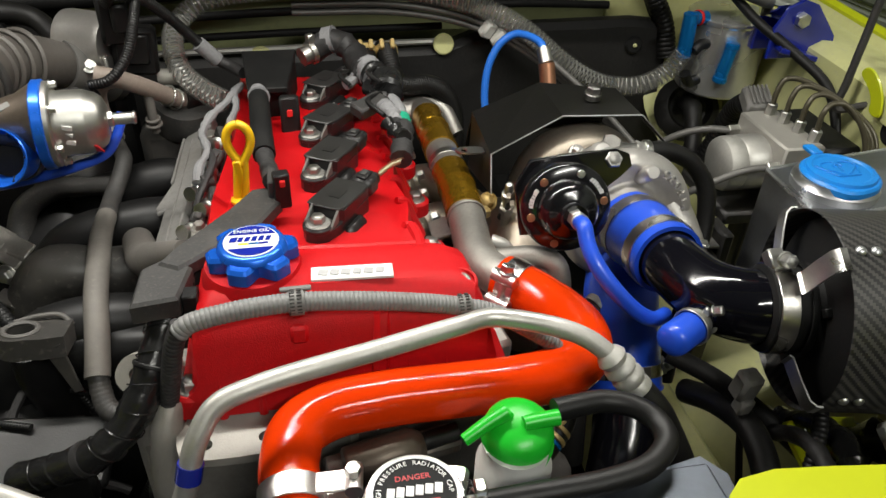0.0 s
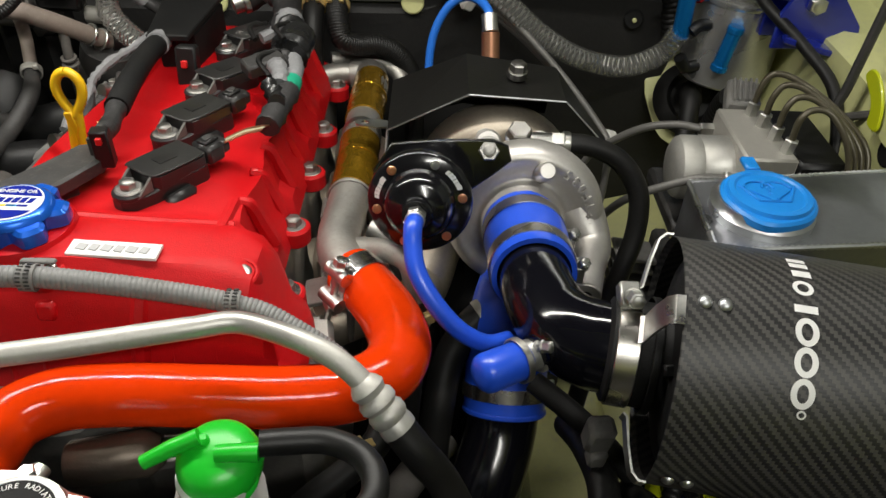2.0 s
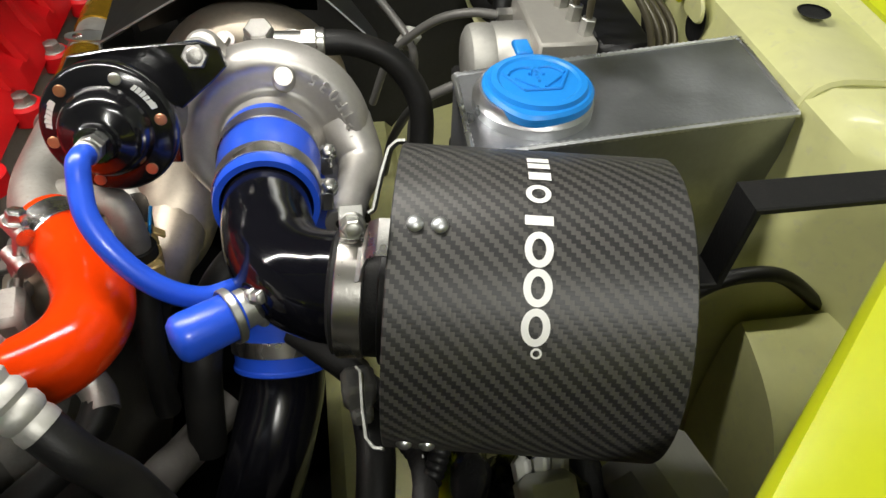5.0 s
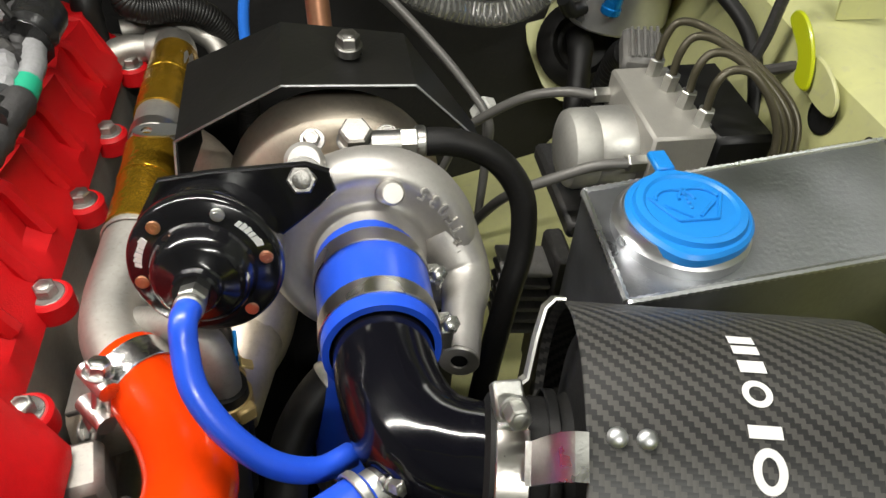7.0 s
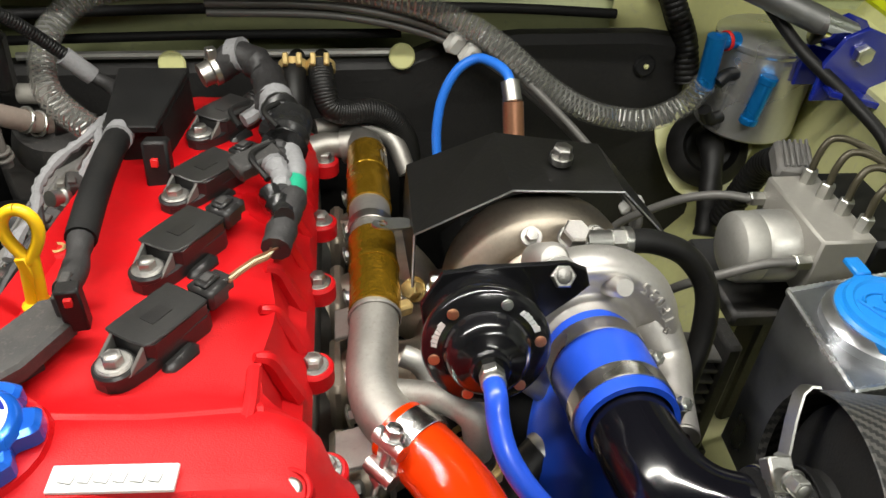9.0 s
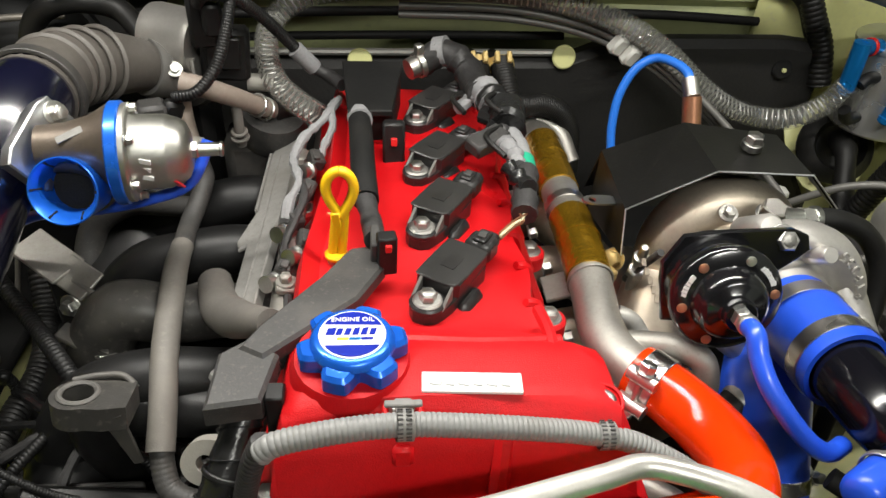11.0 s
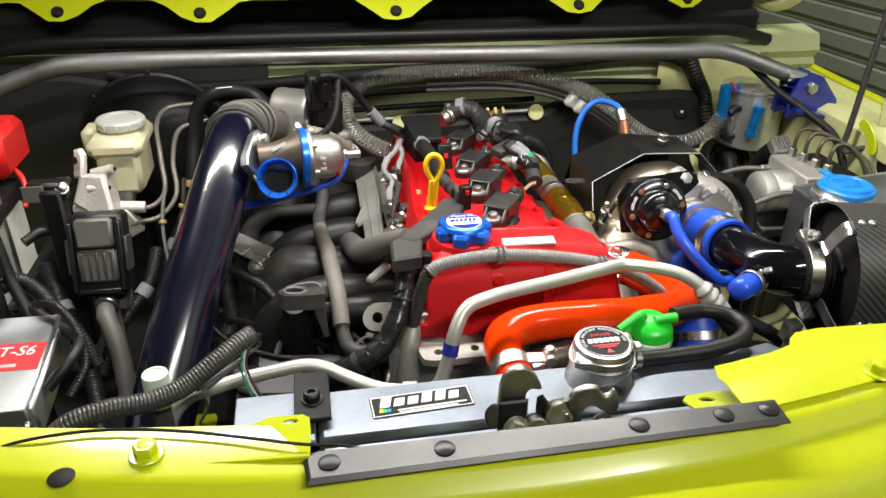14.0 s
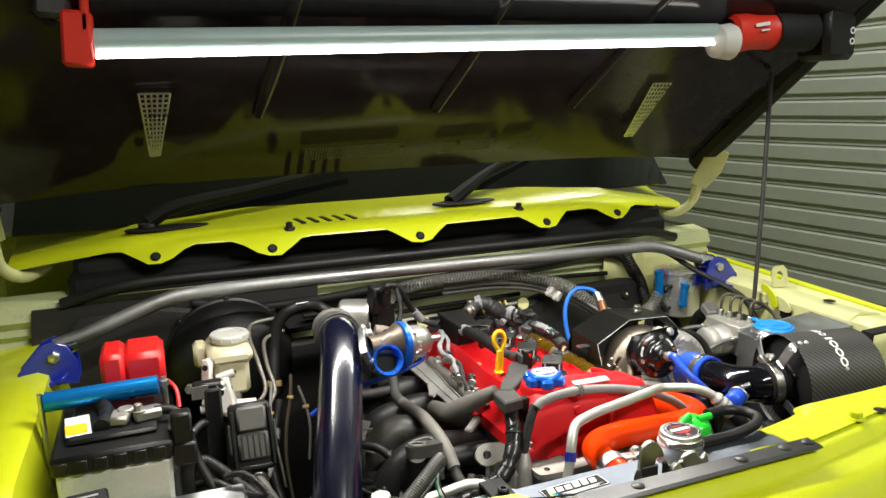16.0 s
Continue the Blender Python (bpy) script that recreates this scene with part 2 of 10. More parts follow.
BARALU = mat("dull_bar_aluminium", (0.24, 0.24, 0.235), 0.48, 0.95, 0.2, 20, 0.10, 300, rvar=0.3)
SHEET = mat("black_painted_sheet", (0.008, 0.0078, 0.0075), 0.29, 0, 0.25, 20, 0.05, 300, dirt=0.15, dirt_color=(0.03, 0.027, 0.024), spec=0.4)
DARKM = mat("dark_plated_steel", (0.13, 0.13, 0.125), 0.34, 0.85, 0.25, 60, 0.12, 500, rvar=0.4)
OLIVEPIPE = mat("olive_coated_brake_pipe", (0.085, 0.075, 0.048), 0.34, 0.3, 0.12, 40)
RADALU = mat("dull_radiator_aluminium", (0.18, 0.20, 0.235), 0.40, 0.88, 0.14, 30, 0.22, 45, rvar=0.4)
PIPECOAT = mat("grey_coated_pipe", (0.15, 0.145, 0.135), 0.42, 0.2, 0.12, 40)


def clear_material(name, color, rough, alpha):
    m = bpy.data.materials.new(name)
    m.use_nodes = True
    b = m.node_tree.nodes["Principled BSDF"]
    b.inputs["Base Color"].default_value = (*color, 1)
    b.inputs["Roughness"].default_value = rough
    b.inputs["Alpha"].default_value = alpha
    b.inputs["Specular IOR Level"].default_value = 0.8
    return m


TUBING = clear_material("clear_vinyl", (0.34, 0.34, 0.31), 0.07, 0.20)

glow = bpy.data.materials.new("led_strip")
glow.use_nodes = True
glow.node_tree.nodes["Principled BSDF"].inputs["Emission Color"].default_value = (1.0, 0.97, 0.90, 1)
glow.node_tree.nodes["Principled BSDF"].inputs["Emission Strength"].default_value = 8.0
LED = glow


def carbon_material():
    """Two-by-two twill from the woven cloth's own coordinates, in metres."""
    m = bpy.data.materials.new("carbon_twill")
    m.use_nodes = True
    t = m.node_tree
    N, L = t.nodes, t.links
    b = N["Principled BSDF"]
    tc, sep = N.new("ShaderNodeTexCoord"), N.new("ShaderNodeSeparateXYZ")
    L.new(tc.outputs["UV"], sep.inputs[0])

    def op(kind, a, c=None):
        n = N.new("ShaderNodeMath")
        n.operation = kind
        for i, v in enumerate((a, c)):
            if v is None:
                continue
            if isinstance(v, (int, float)):
                n.inputs[i].default_value = v
            else:
                L.new(v, n.inputs[i])
        return n.outputs[0]

    u = op("DIVIDE", sep.outputs[0], 0.0019)
    v = op("DIVIDE", sep.outputs[1], 0.0019)
    step = op("SUBTRACT", op("FLOOR", u), op("FLOOR", v))
    over = op("LESS_THAN", op("FLOORED_MODULO", step, 4.0), 2.0)
    fu, fv = op("FRACT", u), op("FRACT", v)
    round_u = op("SINE", op("MULTIPLY", fu, math.pi))
    round_v = op("SINE", op("MULTIPLY", fv, math.pi))
    mixer = N.new("ShaderNodeMix")
    L.new(over, mixer.inputs[0]), L.new(round_u, mixer.inputs[2]), L.new(round_v, mixer.inputs[3])
    height = mixer.outputs[0]
    col = N.new("ShaderNodeMix")
    col.data_type = "RGBA"
    L.new(over, col.inputs[0])
    col.inputs[6].default_value, col.inputs[7].default_value = (0.020, 0.020, 0.020, 1), (0.070, 0.067, 0.062, 1)
    L.new(col.outputs[2], b.inputs["Base Color"])
    b.inputs["Metallic"].default_value = 0.20
    b.inputs["Coat Weight"].default_value, b.inputs["Coat Roughness"].default_value = 0.12, 0.40
    rough = N.new("ShaderNodeMapRange")
    rough.inputs[3].default_value, rough.inputs[4].default_value = 0.48, 0.55
    L.new(over, rough.inputs[0]), L.new(rough.outputs[0], b.inputs["Roughness"])
    bp = N.new("ShaderNodeBump")
    bp.inputs["Strength"].default_value, bp.inputs["Distance"].default_value = 0.07, 0.0006
    L.new(height, bp.inputs["Height"]), L.new(bp.outputs[0], b.inputs["Normal"])
    return m


CARBON = carbon_material()


# ---- mesh helpers: each gives (points, faces) ----
def V(*a):
    return Vector(a if len(a) == 3 else a[0])


def join(*meshes):
    pts, faces = [], []
    for p, f in meshes:
        k = len(pts)
        pts += p
        faces += [tuple(i + k for i in q) for q in f]
    return pts, faces


def moved(mesh, m):
    return [m @ V(p) for p in mesh[0]], mesh[1]


def axes(direction, up=(0, 0, 1)):
    """A turn whose z runs along direction."""
    z = V(direction).normalized()
    u = V(up)
    if abs(z.dot(u.normalized())) > 0.98:
        u = V(0, 1, 0) if abs(z.y) < 0.9 else V(1, 0, 0)
    x = u.cross(z).normalized()
    y = z.cross(x)
    return Matrix((x, y, z)).transposed()


def place(origin, direction=(0, 0, 1), up=(0, 1, 0)):
    return Matrix.Translation(V(origin)) @ axes(direction, up).to_4x4()


def smooth_path(points, n=8):
    p = [V(q) for q in points]
    if len(p) < 3:
        return [p[0].lerp(p[-1], i / n) for i in range(n + 1)]
    ext = [p[0] * 2 - p[1]] + p + [p[-1] * 2 - p[-2]]
    out = []
    for i in range(1, len(ext) - 2):
        a, b, c, d = ext[i - 1:i + 3]
        # centripetal knots keep short spans from looping
        k1 = max(1e-5, (b - a).length ** 0.5)
        k2 = k1 + max(1e-5, (c - b).length ** 0.5)
        k3 = k2 + max(1e-5, (d - c).length ** 0.5)
        for j in range(n):
            t = k1 + (k2 - k1) * j / n
            a1 = a * ((k1 - t) / k1) + b * (t / k1)
            a2 = b * ((k2 - t) / (k2 - k1)) + c * ((t - k1) / (k2 - k1))
            a3 = c * ((k3 - t) / (k3 - k2)) + d * ((t - k2) / (k3 - k2))
            b1 = a1 * ((k2 - t) / k2) + a2 * (t / k2)
            b2 = a2 * ((k3 - t) / (k3 - k1)) + a3 * ((t - k1) / (k3 - k1))
            out.append(b1 * ((k2 - t) / (k2 - k1)) + b2 * ((t - k1) / (k2 - k1)))
    out.append(p[-1])
    return out


def even_path(points, step):
    dense = smooth_path(points, 24)
    out, left = [dense[0]], step
    for a, b in zip(dense, dense[1:]):
        d = (b - a).length
        while d >= left:
            a = a.lerp(b, left / d)
            d -= left
            left = step
            out.append(a)
        left -= d
    out.append(dense[-1])
    return out


def sweep(path, radius, seg=14, caps=True, flat=None):
    """A round skin along path; radius: a number, a list by ring, or a function of (ring, length along)."""
    pts, faces, length = [], [], 0.0
    t0 = (path[1] - path[0]).normalized()
    n = axes(t0).col[0].copy()
    for i, p in enumerate(path):
        a, b = path[max(0, i - 1)], path[min(len(path) - 1, i + 1)]
        t = (b - a).normalized()
        n = (n - t * n.dot(t)).normalized()
        w = t.cross(n)
        if i:
            length += (p - path[i - 1]).length
        r = radius(i, length) if callable(radius) else radius[i] if isinstance(radius, (list, tuple)) else radius
        for k in range(seg):
            q = 2 * math.pi * k / seg
            pts.append(p + n * (r * math.cos(q)) + w * (r * math.sin(q)))
    m = len(path)
    for i in range(m - 1):
        for k in range(seg):
            k2 = (k + 1) % seg
            faces.append((i * seg + k, i * seg + k2, (i + 1) * seg + k2, (i + 1) * seg + k))
    if caps:
        faces.append(tuple(reversed(range(seg))))
        faces.append(tuple(range((m - 1) * seg, m * seg)))
    return pts, faces


def tube(points, radius, seg=14, n=8, caps=True):
    if isinstance(radius, (list, tuple)):
        path = smooth_path(points, n)
        m = len(path) - 1
        rs = []
        for i in range(m + 1):
            f = i / m * (len(radius) - 1)
            k = min(int(f), len(radius) - 2)
            rs.append(radius[k] + (radius[k + 1] - radius[k]) * (f - k))
        return sweep(path, rs, seg, caps)
    return sweep(smooth_path(points, n), radius, seg, caps)


def ribbed(points, radius, pitch=0.004, depth=0.0008, seg=14):
    """A corrugated tube: four rings to a rib."""
    path = even_path(points, pitch / 4)
    return sweep(path, lambda i, s: radius - (depth, 0.25 * depth, 0.0, 0.25 * depth)[i % 4], seg)


def taped(points, radius, seg=12, seed=1, amount=0.10, step=0.006):
    """A bundle wound with tape: uneven lumps and the edges of the turns."""
    r = random.Random(seed)
    path = even_path(points, step)
    lump = [1 + amount * (r.random() - 0.5) * 2 for _ in path]
    return sweep(path, lambda i, s: radius * lump[i], seg)


def lathe(profile, origin=(0, 0, 0), axis=(0, 0, 1), seg=32, up=(0, 1, 0)):
    """profile: (radius, height) from one end to the other; a radius of 0 closes."""
    m = place(origin, axis, up)
    pts, faces, rings = [], [], []
    for r, h in profile:
        if r <= 1e-6:
            rings.append([len(pts)])
            pts.append(m @ V(0, 0, h))
        else:
            rings.append(list(range(len(pts), len(pts) + seg)))
            pts += [m @ V(r * math.cos(2 * math.pi * k / seg), r * math.sin(2 * math.pi * k / seg), h) for k in range(seg)]
    for a, b in zip(rings, rings[1:]):
        for k in range(seg):
            k2 = (k + 1) % seg
            if len(a) == 1 and len(b) > 1:
                faces.append((a[0], b[k2], b[k]))
            elif len(b) == 1 and len(a) > 1:
                faces.append((a[k], a[k2], b[0]))
            elif len(a) > 1:
                faces.append((a[k], a[k2], b[k2], b[k]))
    return pts, faces


def disc(r, h, origin, axis=(0, 0, 1), edge=0.0015, seg=32):
    e = min(edge, h * 0.45, r * 0.45)
    return lathe([(0, 0), (r - e, 0), (r, e), (r, h - e), (r - e, h), (0, h)], origin, axis, seg)


def ring(r_out, r_in, h, origin, axis=(0, 0, 1), edge=0.0008, seg=32):
    e = min(edge, h * 0.4, (r_out - r_in) * 0.4)
    return lathe([(r_in, h / 2), (r_in, e), (r_in + e, 0), (r_out - e, 0), (r_out, e), (r_out, h - e), (r_out - e, h), (r_in + e, h), (r_in, h - e), (r_in, h / 2)],
                 origin, axis, seg)


def block(x0, x1, y0, y1, z0, z1, edge=0.002, m=None):
    """A box with all its edges taken off."""
    e = min(edge, 0.45 * min(x1 - x0, y1 - y0, z1 - z0))
    pts, idx = [], {}
    for sx in (0, 1):
        for sy in (0, 1):
            for sz in (0, 1):
                c = (x1 if sx else x0, y1 if sy else y0, z1 if sz else z0)
                d = (-e if sx else e, -e if sy else e, -e if sz else e)
                for ax in range(3):
                    p = [c[i] + (0 if i == ax else d[i]) for i in range(3)]
                    idx[sx, sy, sz, ax] = len(pts)
                    pts.append(V(p))
    faces = []
    for ax in range(3):
        o = [i for i in range(3) if i != ax]
        for s in (0, 1):
            loop = []
            for a, b in ((0, 0), (1, 0), (1, 1), (0, 1)):
                k = [0, 0, 0]
                k[ax], k[o[0]], k[o[1]] = s, a, b
                loop.append(idx[(*k, ax)])
            faces.append(tuple(loop))
        for a in (0, 1):
            for b in (0, 1):
                k = [0, 0, 0]
                k[o[0]], k[o[1]] = a, b
                k0, k1 = list(k), list(k)
                k1[ax] = 1
                faces.append((idx[(*k0, o[0])], idx[(*k1, o[0])], idx[(*k1, o[1])], idx[(*k0, o[1])]))
    for sx in (0, 1):
        for sy in (0, 1):
            for sz in (0, 1):
                faces.append(tuple(idx[sx, sy, sz, ax] for ax in range(3)))
    return moved((pts, faces), m) if m else (pts, faces)


def box_at(center, size, turn=(0, 0, 0), edge=0.002):
    a, b, c = (s / 2 for s in size)
    return block(-a, a, -b, b, -c, c, edge, pose(*center, *turn))


def prism(outline, h, m, edge=0.0, holes=()):
    """A plate of thickness h from an outline in the xy plane of m, with round holes (x, y, r)."""
    if holes:
        bm = bmesh.new()
        loops = [outline] + [[(x + r * math.cos(2 * math.pi * k / 20), y + r * math.sin(2 * math.pi * k / 20)) for k in range(20)] for x, y, r in holes]
        edges, rings = [], []
        for loop in loops:
            vs = [bm.verts.new((x, y, 0)) for x, y in loop]
            rings.append(vs)
            edges += [bm.edges.new((vs[i], vs[(i + 1) % len(vs)])) for i in range(len(vs))]
        bmesh.ops.triangle_fill(bm, use_beauty=True, use_dissolve=False, edges=edges)
        bm.verts.index_update()
        n = len(bm.verts)
        base = [v.co.copy() for v in bm.verts]
        tris = [tuple(v.index for v in f.verts) for f in bm.faces]
        rims = [[v.index for v in vs] for vs in rings]
        bm.free()
        pts = base + [p + V(0, 0, h) for p in base]
        faces = tris + [tuple(i + n for i in reversed(f)) for f in tris]
        for rim in rims:
            for i in range(len(rim)):
                a, b = rim[i], rim[(i + 1) % len(rim)]
                faces.append((a, b, b + n, a + n))
        return moved((pts, faces), m)
    n = len(outline)
    area = sum(outline[i][0] * outline[(i + 1) % n][1] - outline[(i + 1) % n][0] * outline[i][1] for i in range(n))
    if area < 0:
        outline = list(reversed(outline))

    def inset(d):
        out = []
        for i in range(n):
            a, b, c = (Vector(outline[(i + k) % n][:2]) for k in (-1, 0, 1))
            u, w = (b - a).normalized(), (c - b).normalized()
            nu, nw = Vector((-u.y, u.x)), Vector((-w.y, w.x))
            s = nu + nw
            s = s / max(0.35, s.dot(nu)) if s.length > 1e-6 else nu
            out.append(b + s * d)
        return out

    e = min(edge, 0.45 * h)
    levels = [(0.0, 0.0), (h, 0.0)] if not e else [(0, e), (e, 0), (h - e, 0), (h, e)]
    pts, faces = [], []
    for z, d in levels:
        pts += [V(q[0], q[1], z) for q in (inset(d) if d else outline)]
    for i in range(len(levels) - 1):
        for k in range(n):
            k2 = (k + 1) % n
            faces.append((i * n + k, i * n + k2, (i + 1) * n + k2, (i + 1) * n + k))
    faces.append(tuple(reversed(range(n))))
    faces.append(tuple(range((len(levels) - 1) * n, len(levels) * n)))
    return moved((pts, faces), m)


def rounded(points, n=4):
    """An outline with its corners worn round: each edge cut, twice."""
    q = [Vector(v) for v in points]
    for _ in range(n):
        q = [w for a, b in zip(q, q[1:] + q[:1]) for w in (a.lerp(b, 0.25), a.lerp(b, 0.75))]
    return [(v.x, v.y) for v in q]


def sheet(rows, thick=0.0):
    """A skin through rows of points; thick: pushed along the normals to give it a back."""
    m, n = len(rows), len(rows[0])
    g = [[V(p) for p in r] for r in rows]
    pts = [p for r in g for p in r]
    faces = [(i * n + k, i * n + k + 1, (i + 1) * n + k + 1, (i + 1) * n + k) for i in range(m - 1) for k in range(n - 1)]
    if thick:
        back = []
        for i in range(m):
            for k in range(n):
                a = g[min(i + 1, m - 1)][k] - g[max(i - 1, 0)][k]
                b = g[i][min(k + 1, n - 1)] - g[i][max(k - 1, 0)]
                back.append(g[i][k] + a.cross(b).normalized() * thick)
        s = len(pts)
        pts = pts + back
        faces += [tuple(q + s for q in reversed(f)) for f in faces]
        rim = [k for k in range(n)] + [i * n + n - 1 for i in range(1, m)] + [(m - 1) * n + k for k in range(n - 2, -1, -1)] + [i * n for i in range(m - 2, 0, -1)]
        for i in range(len(rim)):
            a, b = rim[i], rim[(i + 1) % len(rim)]
            faces.append((b, a, a + s, b + s))
    return pts, faces


def hexagon(r, h, origin, axis=(0, 0, 1), seg=6):
    return lathe([(0, 0), (r, 0), (r, h - r * 0.14), (r * 0.86, h), (0, h)], origin, axis, seg)


def bolt_mesh(origin, axis, r=0.006, h=0.006, flange=1.55, washer=0.0016):
    o, a = V(origin), V(axis).normalized()
    return join(disc(r * flange, washer, o, a, 0.0005, 24), hexagon(r, h, o + a * washer, a),
                lathe([(r * 0.62, 0), (r * 0.5, r * 0.06), (0, r * 0.06)], o + a * (washer + h), a, 16))


def letters(text, size, depth, m, align="CENTER", shear=0.0):
    """Raised lettering in the built-in font."""
    cu = bpy.data.curves.new("lettering", "FONT")
    cu.body, cu.size, cu.extrude, cu.align_x, cu.align_y, cu.shear = text, size, depth, align, "CENTER", shear
    cu.resolution_u = 3
    ob = bpy.data.objects.new("lettering", cu)
    me = bpy.data.meshes.new_from_object(ob)
    pts, faces = [m @ v.co for v in me.vertices], [tuple(p.vertices) for p in me.polygons]
    bpy.data.objects.remove(ob)
    bpy.data.curves.remove(cu)
    bpy.data.meshes.remove(me)
    return pts, faces


BASE = {}


def object_from(name, mesh, material, base, angle=38, uv=None):
    pts, faces = mesh
    me = bpy.data.meshes.new(name)
    me.from_pydata([V(p) - base for p in pts], [], faces)
    me.validate()
    bm = bmesh.new()
    bm.from_mesh(me)
    bmesh.ops.recalc_face_normals(bm, faces=bm.faces)
    bm.to_mesh(me)
    bm.free()
    me.polygons.foreach_set("use_smooth", [True] * len(me.polygons))
    me.set_sharp_from_angle(angle=radians(angle))
    if uv:
        layer = me.uv_layers.new(name="UVMap")
        for loop in me.loops:
            layer.data[loop.index].uv = uv[loop.vertex_index]
    me.materials.append(material)
    return new(name, me)


def thing(name, label, category, base, mesh=None, material=None, group="", kind=""):
    """A top-level thing: a mesh of its own, or an Empty at its base that parts hang from."""
    b = V(base)
    ob = object_from(name, mesh, material, b) if mesh else new(name)
    if not mesh:
        ob.empty_display_size = 0.02
    ob.location = b
    BASE[ob.name] = b
    return tagged(ob, label, category, group, kind)


def part(name, mesh, material, parent, label="", angle=38, uv=None):
    ob = object_from(name, mesh, material, BASE[parent.name], angle, uv)
    ob.parent = parent
    BASE[ob.name] = BASE[parent.name]
    if label:
        ob["label"] = label
    return ob


# ---- garage ----
ground = thing("ground", "grey concrete garage floor under the car", "floor", (0, 0, 0), kind="structure",
               mesh=sheet([[(-30, -30, 0), (30, -30, 0)], [(-30, 30, 0), (30, 30, 0)]]), material=CONCRETE)

# the roller shutter runs nearly along the car; its pitch is 75 mm
SH = Matrix.Translation((1.62, 1.8, 0)) @ Matrix.Rotation(radians(95), 4, "Z")
shutter = thing("wall_shutter", "closed grey-green corrugated steel roller shutter", "roller shutter", (1.62, 1.8, 0), kind="structure")
SLAT = [(0.0, 0.0), (0.002, 0.008), (0.010, 0.012), (0.010, 0.055), (0.002, 0.060), (0.0, 0.064), (0.004, 0.067), (0.0, 0.075)]


def slat_mesh(z):
    return moved(sheet([[(-3.4, d, z + h) for d, h in SLAT], [(3.4, d, z + h) for d, h in SLAT]], 0.002), SH)


part("panel", block(-3.5, 3.5, -0.12, -0.03, 0.0, 3.0, 0.002, SH), WALL, shutter)
for k in range(40):
    part("slat", slat_mesh(k * 0.075), SHUTTER, shutter)
for nm, x0, x1, y0, y1 in (("wall_left", -3.0, -2.9, -4, 5), ("wall_back", -3.0, 2.6, 5.0, 5.1), ("wall_front", -3.0, 2.6, -4.1, -4.0)):
    thing(nm, "plain painted garage wall", "wall", (0, 0, 0), block(x0, x1, y0, y1, 0, 3.0, 0.002), WALL, kind="structure")
thing("ceiling", "plain painted garage ceiling", "ceiling", (0, 0, 3.0), block(-3.2, 3.4, -4.2, 5.2, 3.0, 3.1, 0.002), WALL, kind="structure")
# battens assumed above the two added fill lamps, out of view
for fx, fy in ((0.60, -1.4), (1.05, 1.15)):
    fixture = thing("unseen_batten", "assumed white fluorescent batten on the ceiling, out of view", "ceiling light", (fx, fy, 3.0), group="ceiling lights")
    part("housing", block(fx - 0.65, fx + 0.65, fy - 0.08, fy + 0.08, 2.95, 3.0, 0.006), WHITEP, fixture)
    for s in (-1, 1):
        part("end_cap", block(fx + s * 0.67 - 0.02, fx + s * 0.66 + 0.02, fy - 0.06, fy + 0.06, 2.91, 3.0, 0.006), WHITEP, fixture)

# ---- the car's body ----
CX = -0.025


def front_y(x):
    return 0.080 + 0.40 * (x - CX) ** 2


car = thing("car", "lime yellow small off-road car body with its engine bay open", "car", (CX, 0.5, 0))

# front header panel: flange, step and rolled face
rows = []
xs = [CX - 0.74 + 1.48 * k / 60 for k in range(61)]
prof = [(0.062, 0.985), (0.062, 0.999), (0.058, 1.004), (0.030, 1.004), (0.024, 1.002), (0.017, 0.993), (0.010, 0.990), (-0.004, 0.988), (-0.014, 0.984), (-0.026, 0.974), (-0.034, 0.960), (-0.037, 0.945), (-0.036, 0.915)]
for x in xs:
    d = abs(x - CX)
    y, drop = front_y(x), 0.10 * max(0, d - 0.35) ** 2
    back = max(-0.003, 0.014 + 0.09 * min(0, x + 0.23)) if x < -0.19 else (-0.022 if x < 0.11 else 0.0)
    back += 0.03 * max(0, d - 0.2) + 0.42 * max(0, d - 0.47)
    if x > 0.37:
        back = min(back, max(y + 0.040, 0.220 + 0.89 * (x - 0.441)) - y - 0.062)
    low = 0.35 * max(0, d - 0.47) if x < 0 else 0.0
    rows.append([(x, y + o + (back if i < 3 else 0), z - drop - (low if i < 3 else 0)) for i, (o, z) in enumerate(prof)])
part("front_panel", sheet(rows, 0.0012), LIME, car, "bright lime header panel with a rolled front edge")
rows = []
for x, yb in ((0.106, 0.160), (0.114, 0.178), (0.135, 0.182), (0.165, 0.188), (0.186, 0.196), (0.195, 0.208), (0.206, 0.217), (0.225, 0.219), (0.250, 0.214), (0.275, 0.208), (0.30, 0.202), (0.33, 0.196), (0.36, 0.196)):
    y0 = front_y(x) + 0.035
    rows.append([(x, y0 + (yb - y0) * f, 1.0065 - 0.30 * max(0, (yb - y0) * f - 0.030) - 0.1 * max(0, x - CX - 0.35) ** 2) for f in (0, 0.2, 0.4, 0.6, 0.8, 1.0)])
part("rear_flange", sheet(rows, 0.0012), LIME, car, "bright lime rear flange")
part("locating_tab", prism([(0.078, 0.0), (0.135, 0.0), (0.128, 0.042), (0.112, 0.048), (0.090, 0.046), (0.082, 0.036)], 0.0015, Matrix.Translation((0, 0.126, 1.003)) @ Matrix.Rotation(radians(-25), 4, "X"), 0, [(0.098, 0.032, 0.0055)]), LIME, car)
TB = Matrix.Translation((0, 0.128, 1.0065)) @ Matrix.Rotation(radians(-25), 4, "X")
tab = [(-0.242, 0.010), (-0.174, 0.0), (-0.174, 0.050), (-0.175, 0.082), (-0.180, 0.092), (-0.204, 0.094), (-0.214, 0.080), (-0.226, 0.050)]
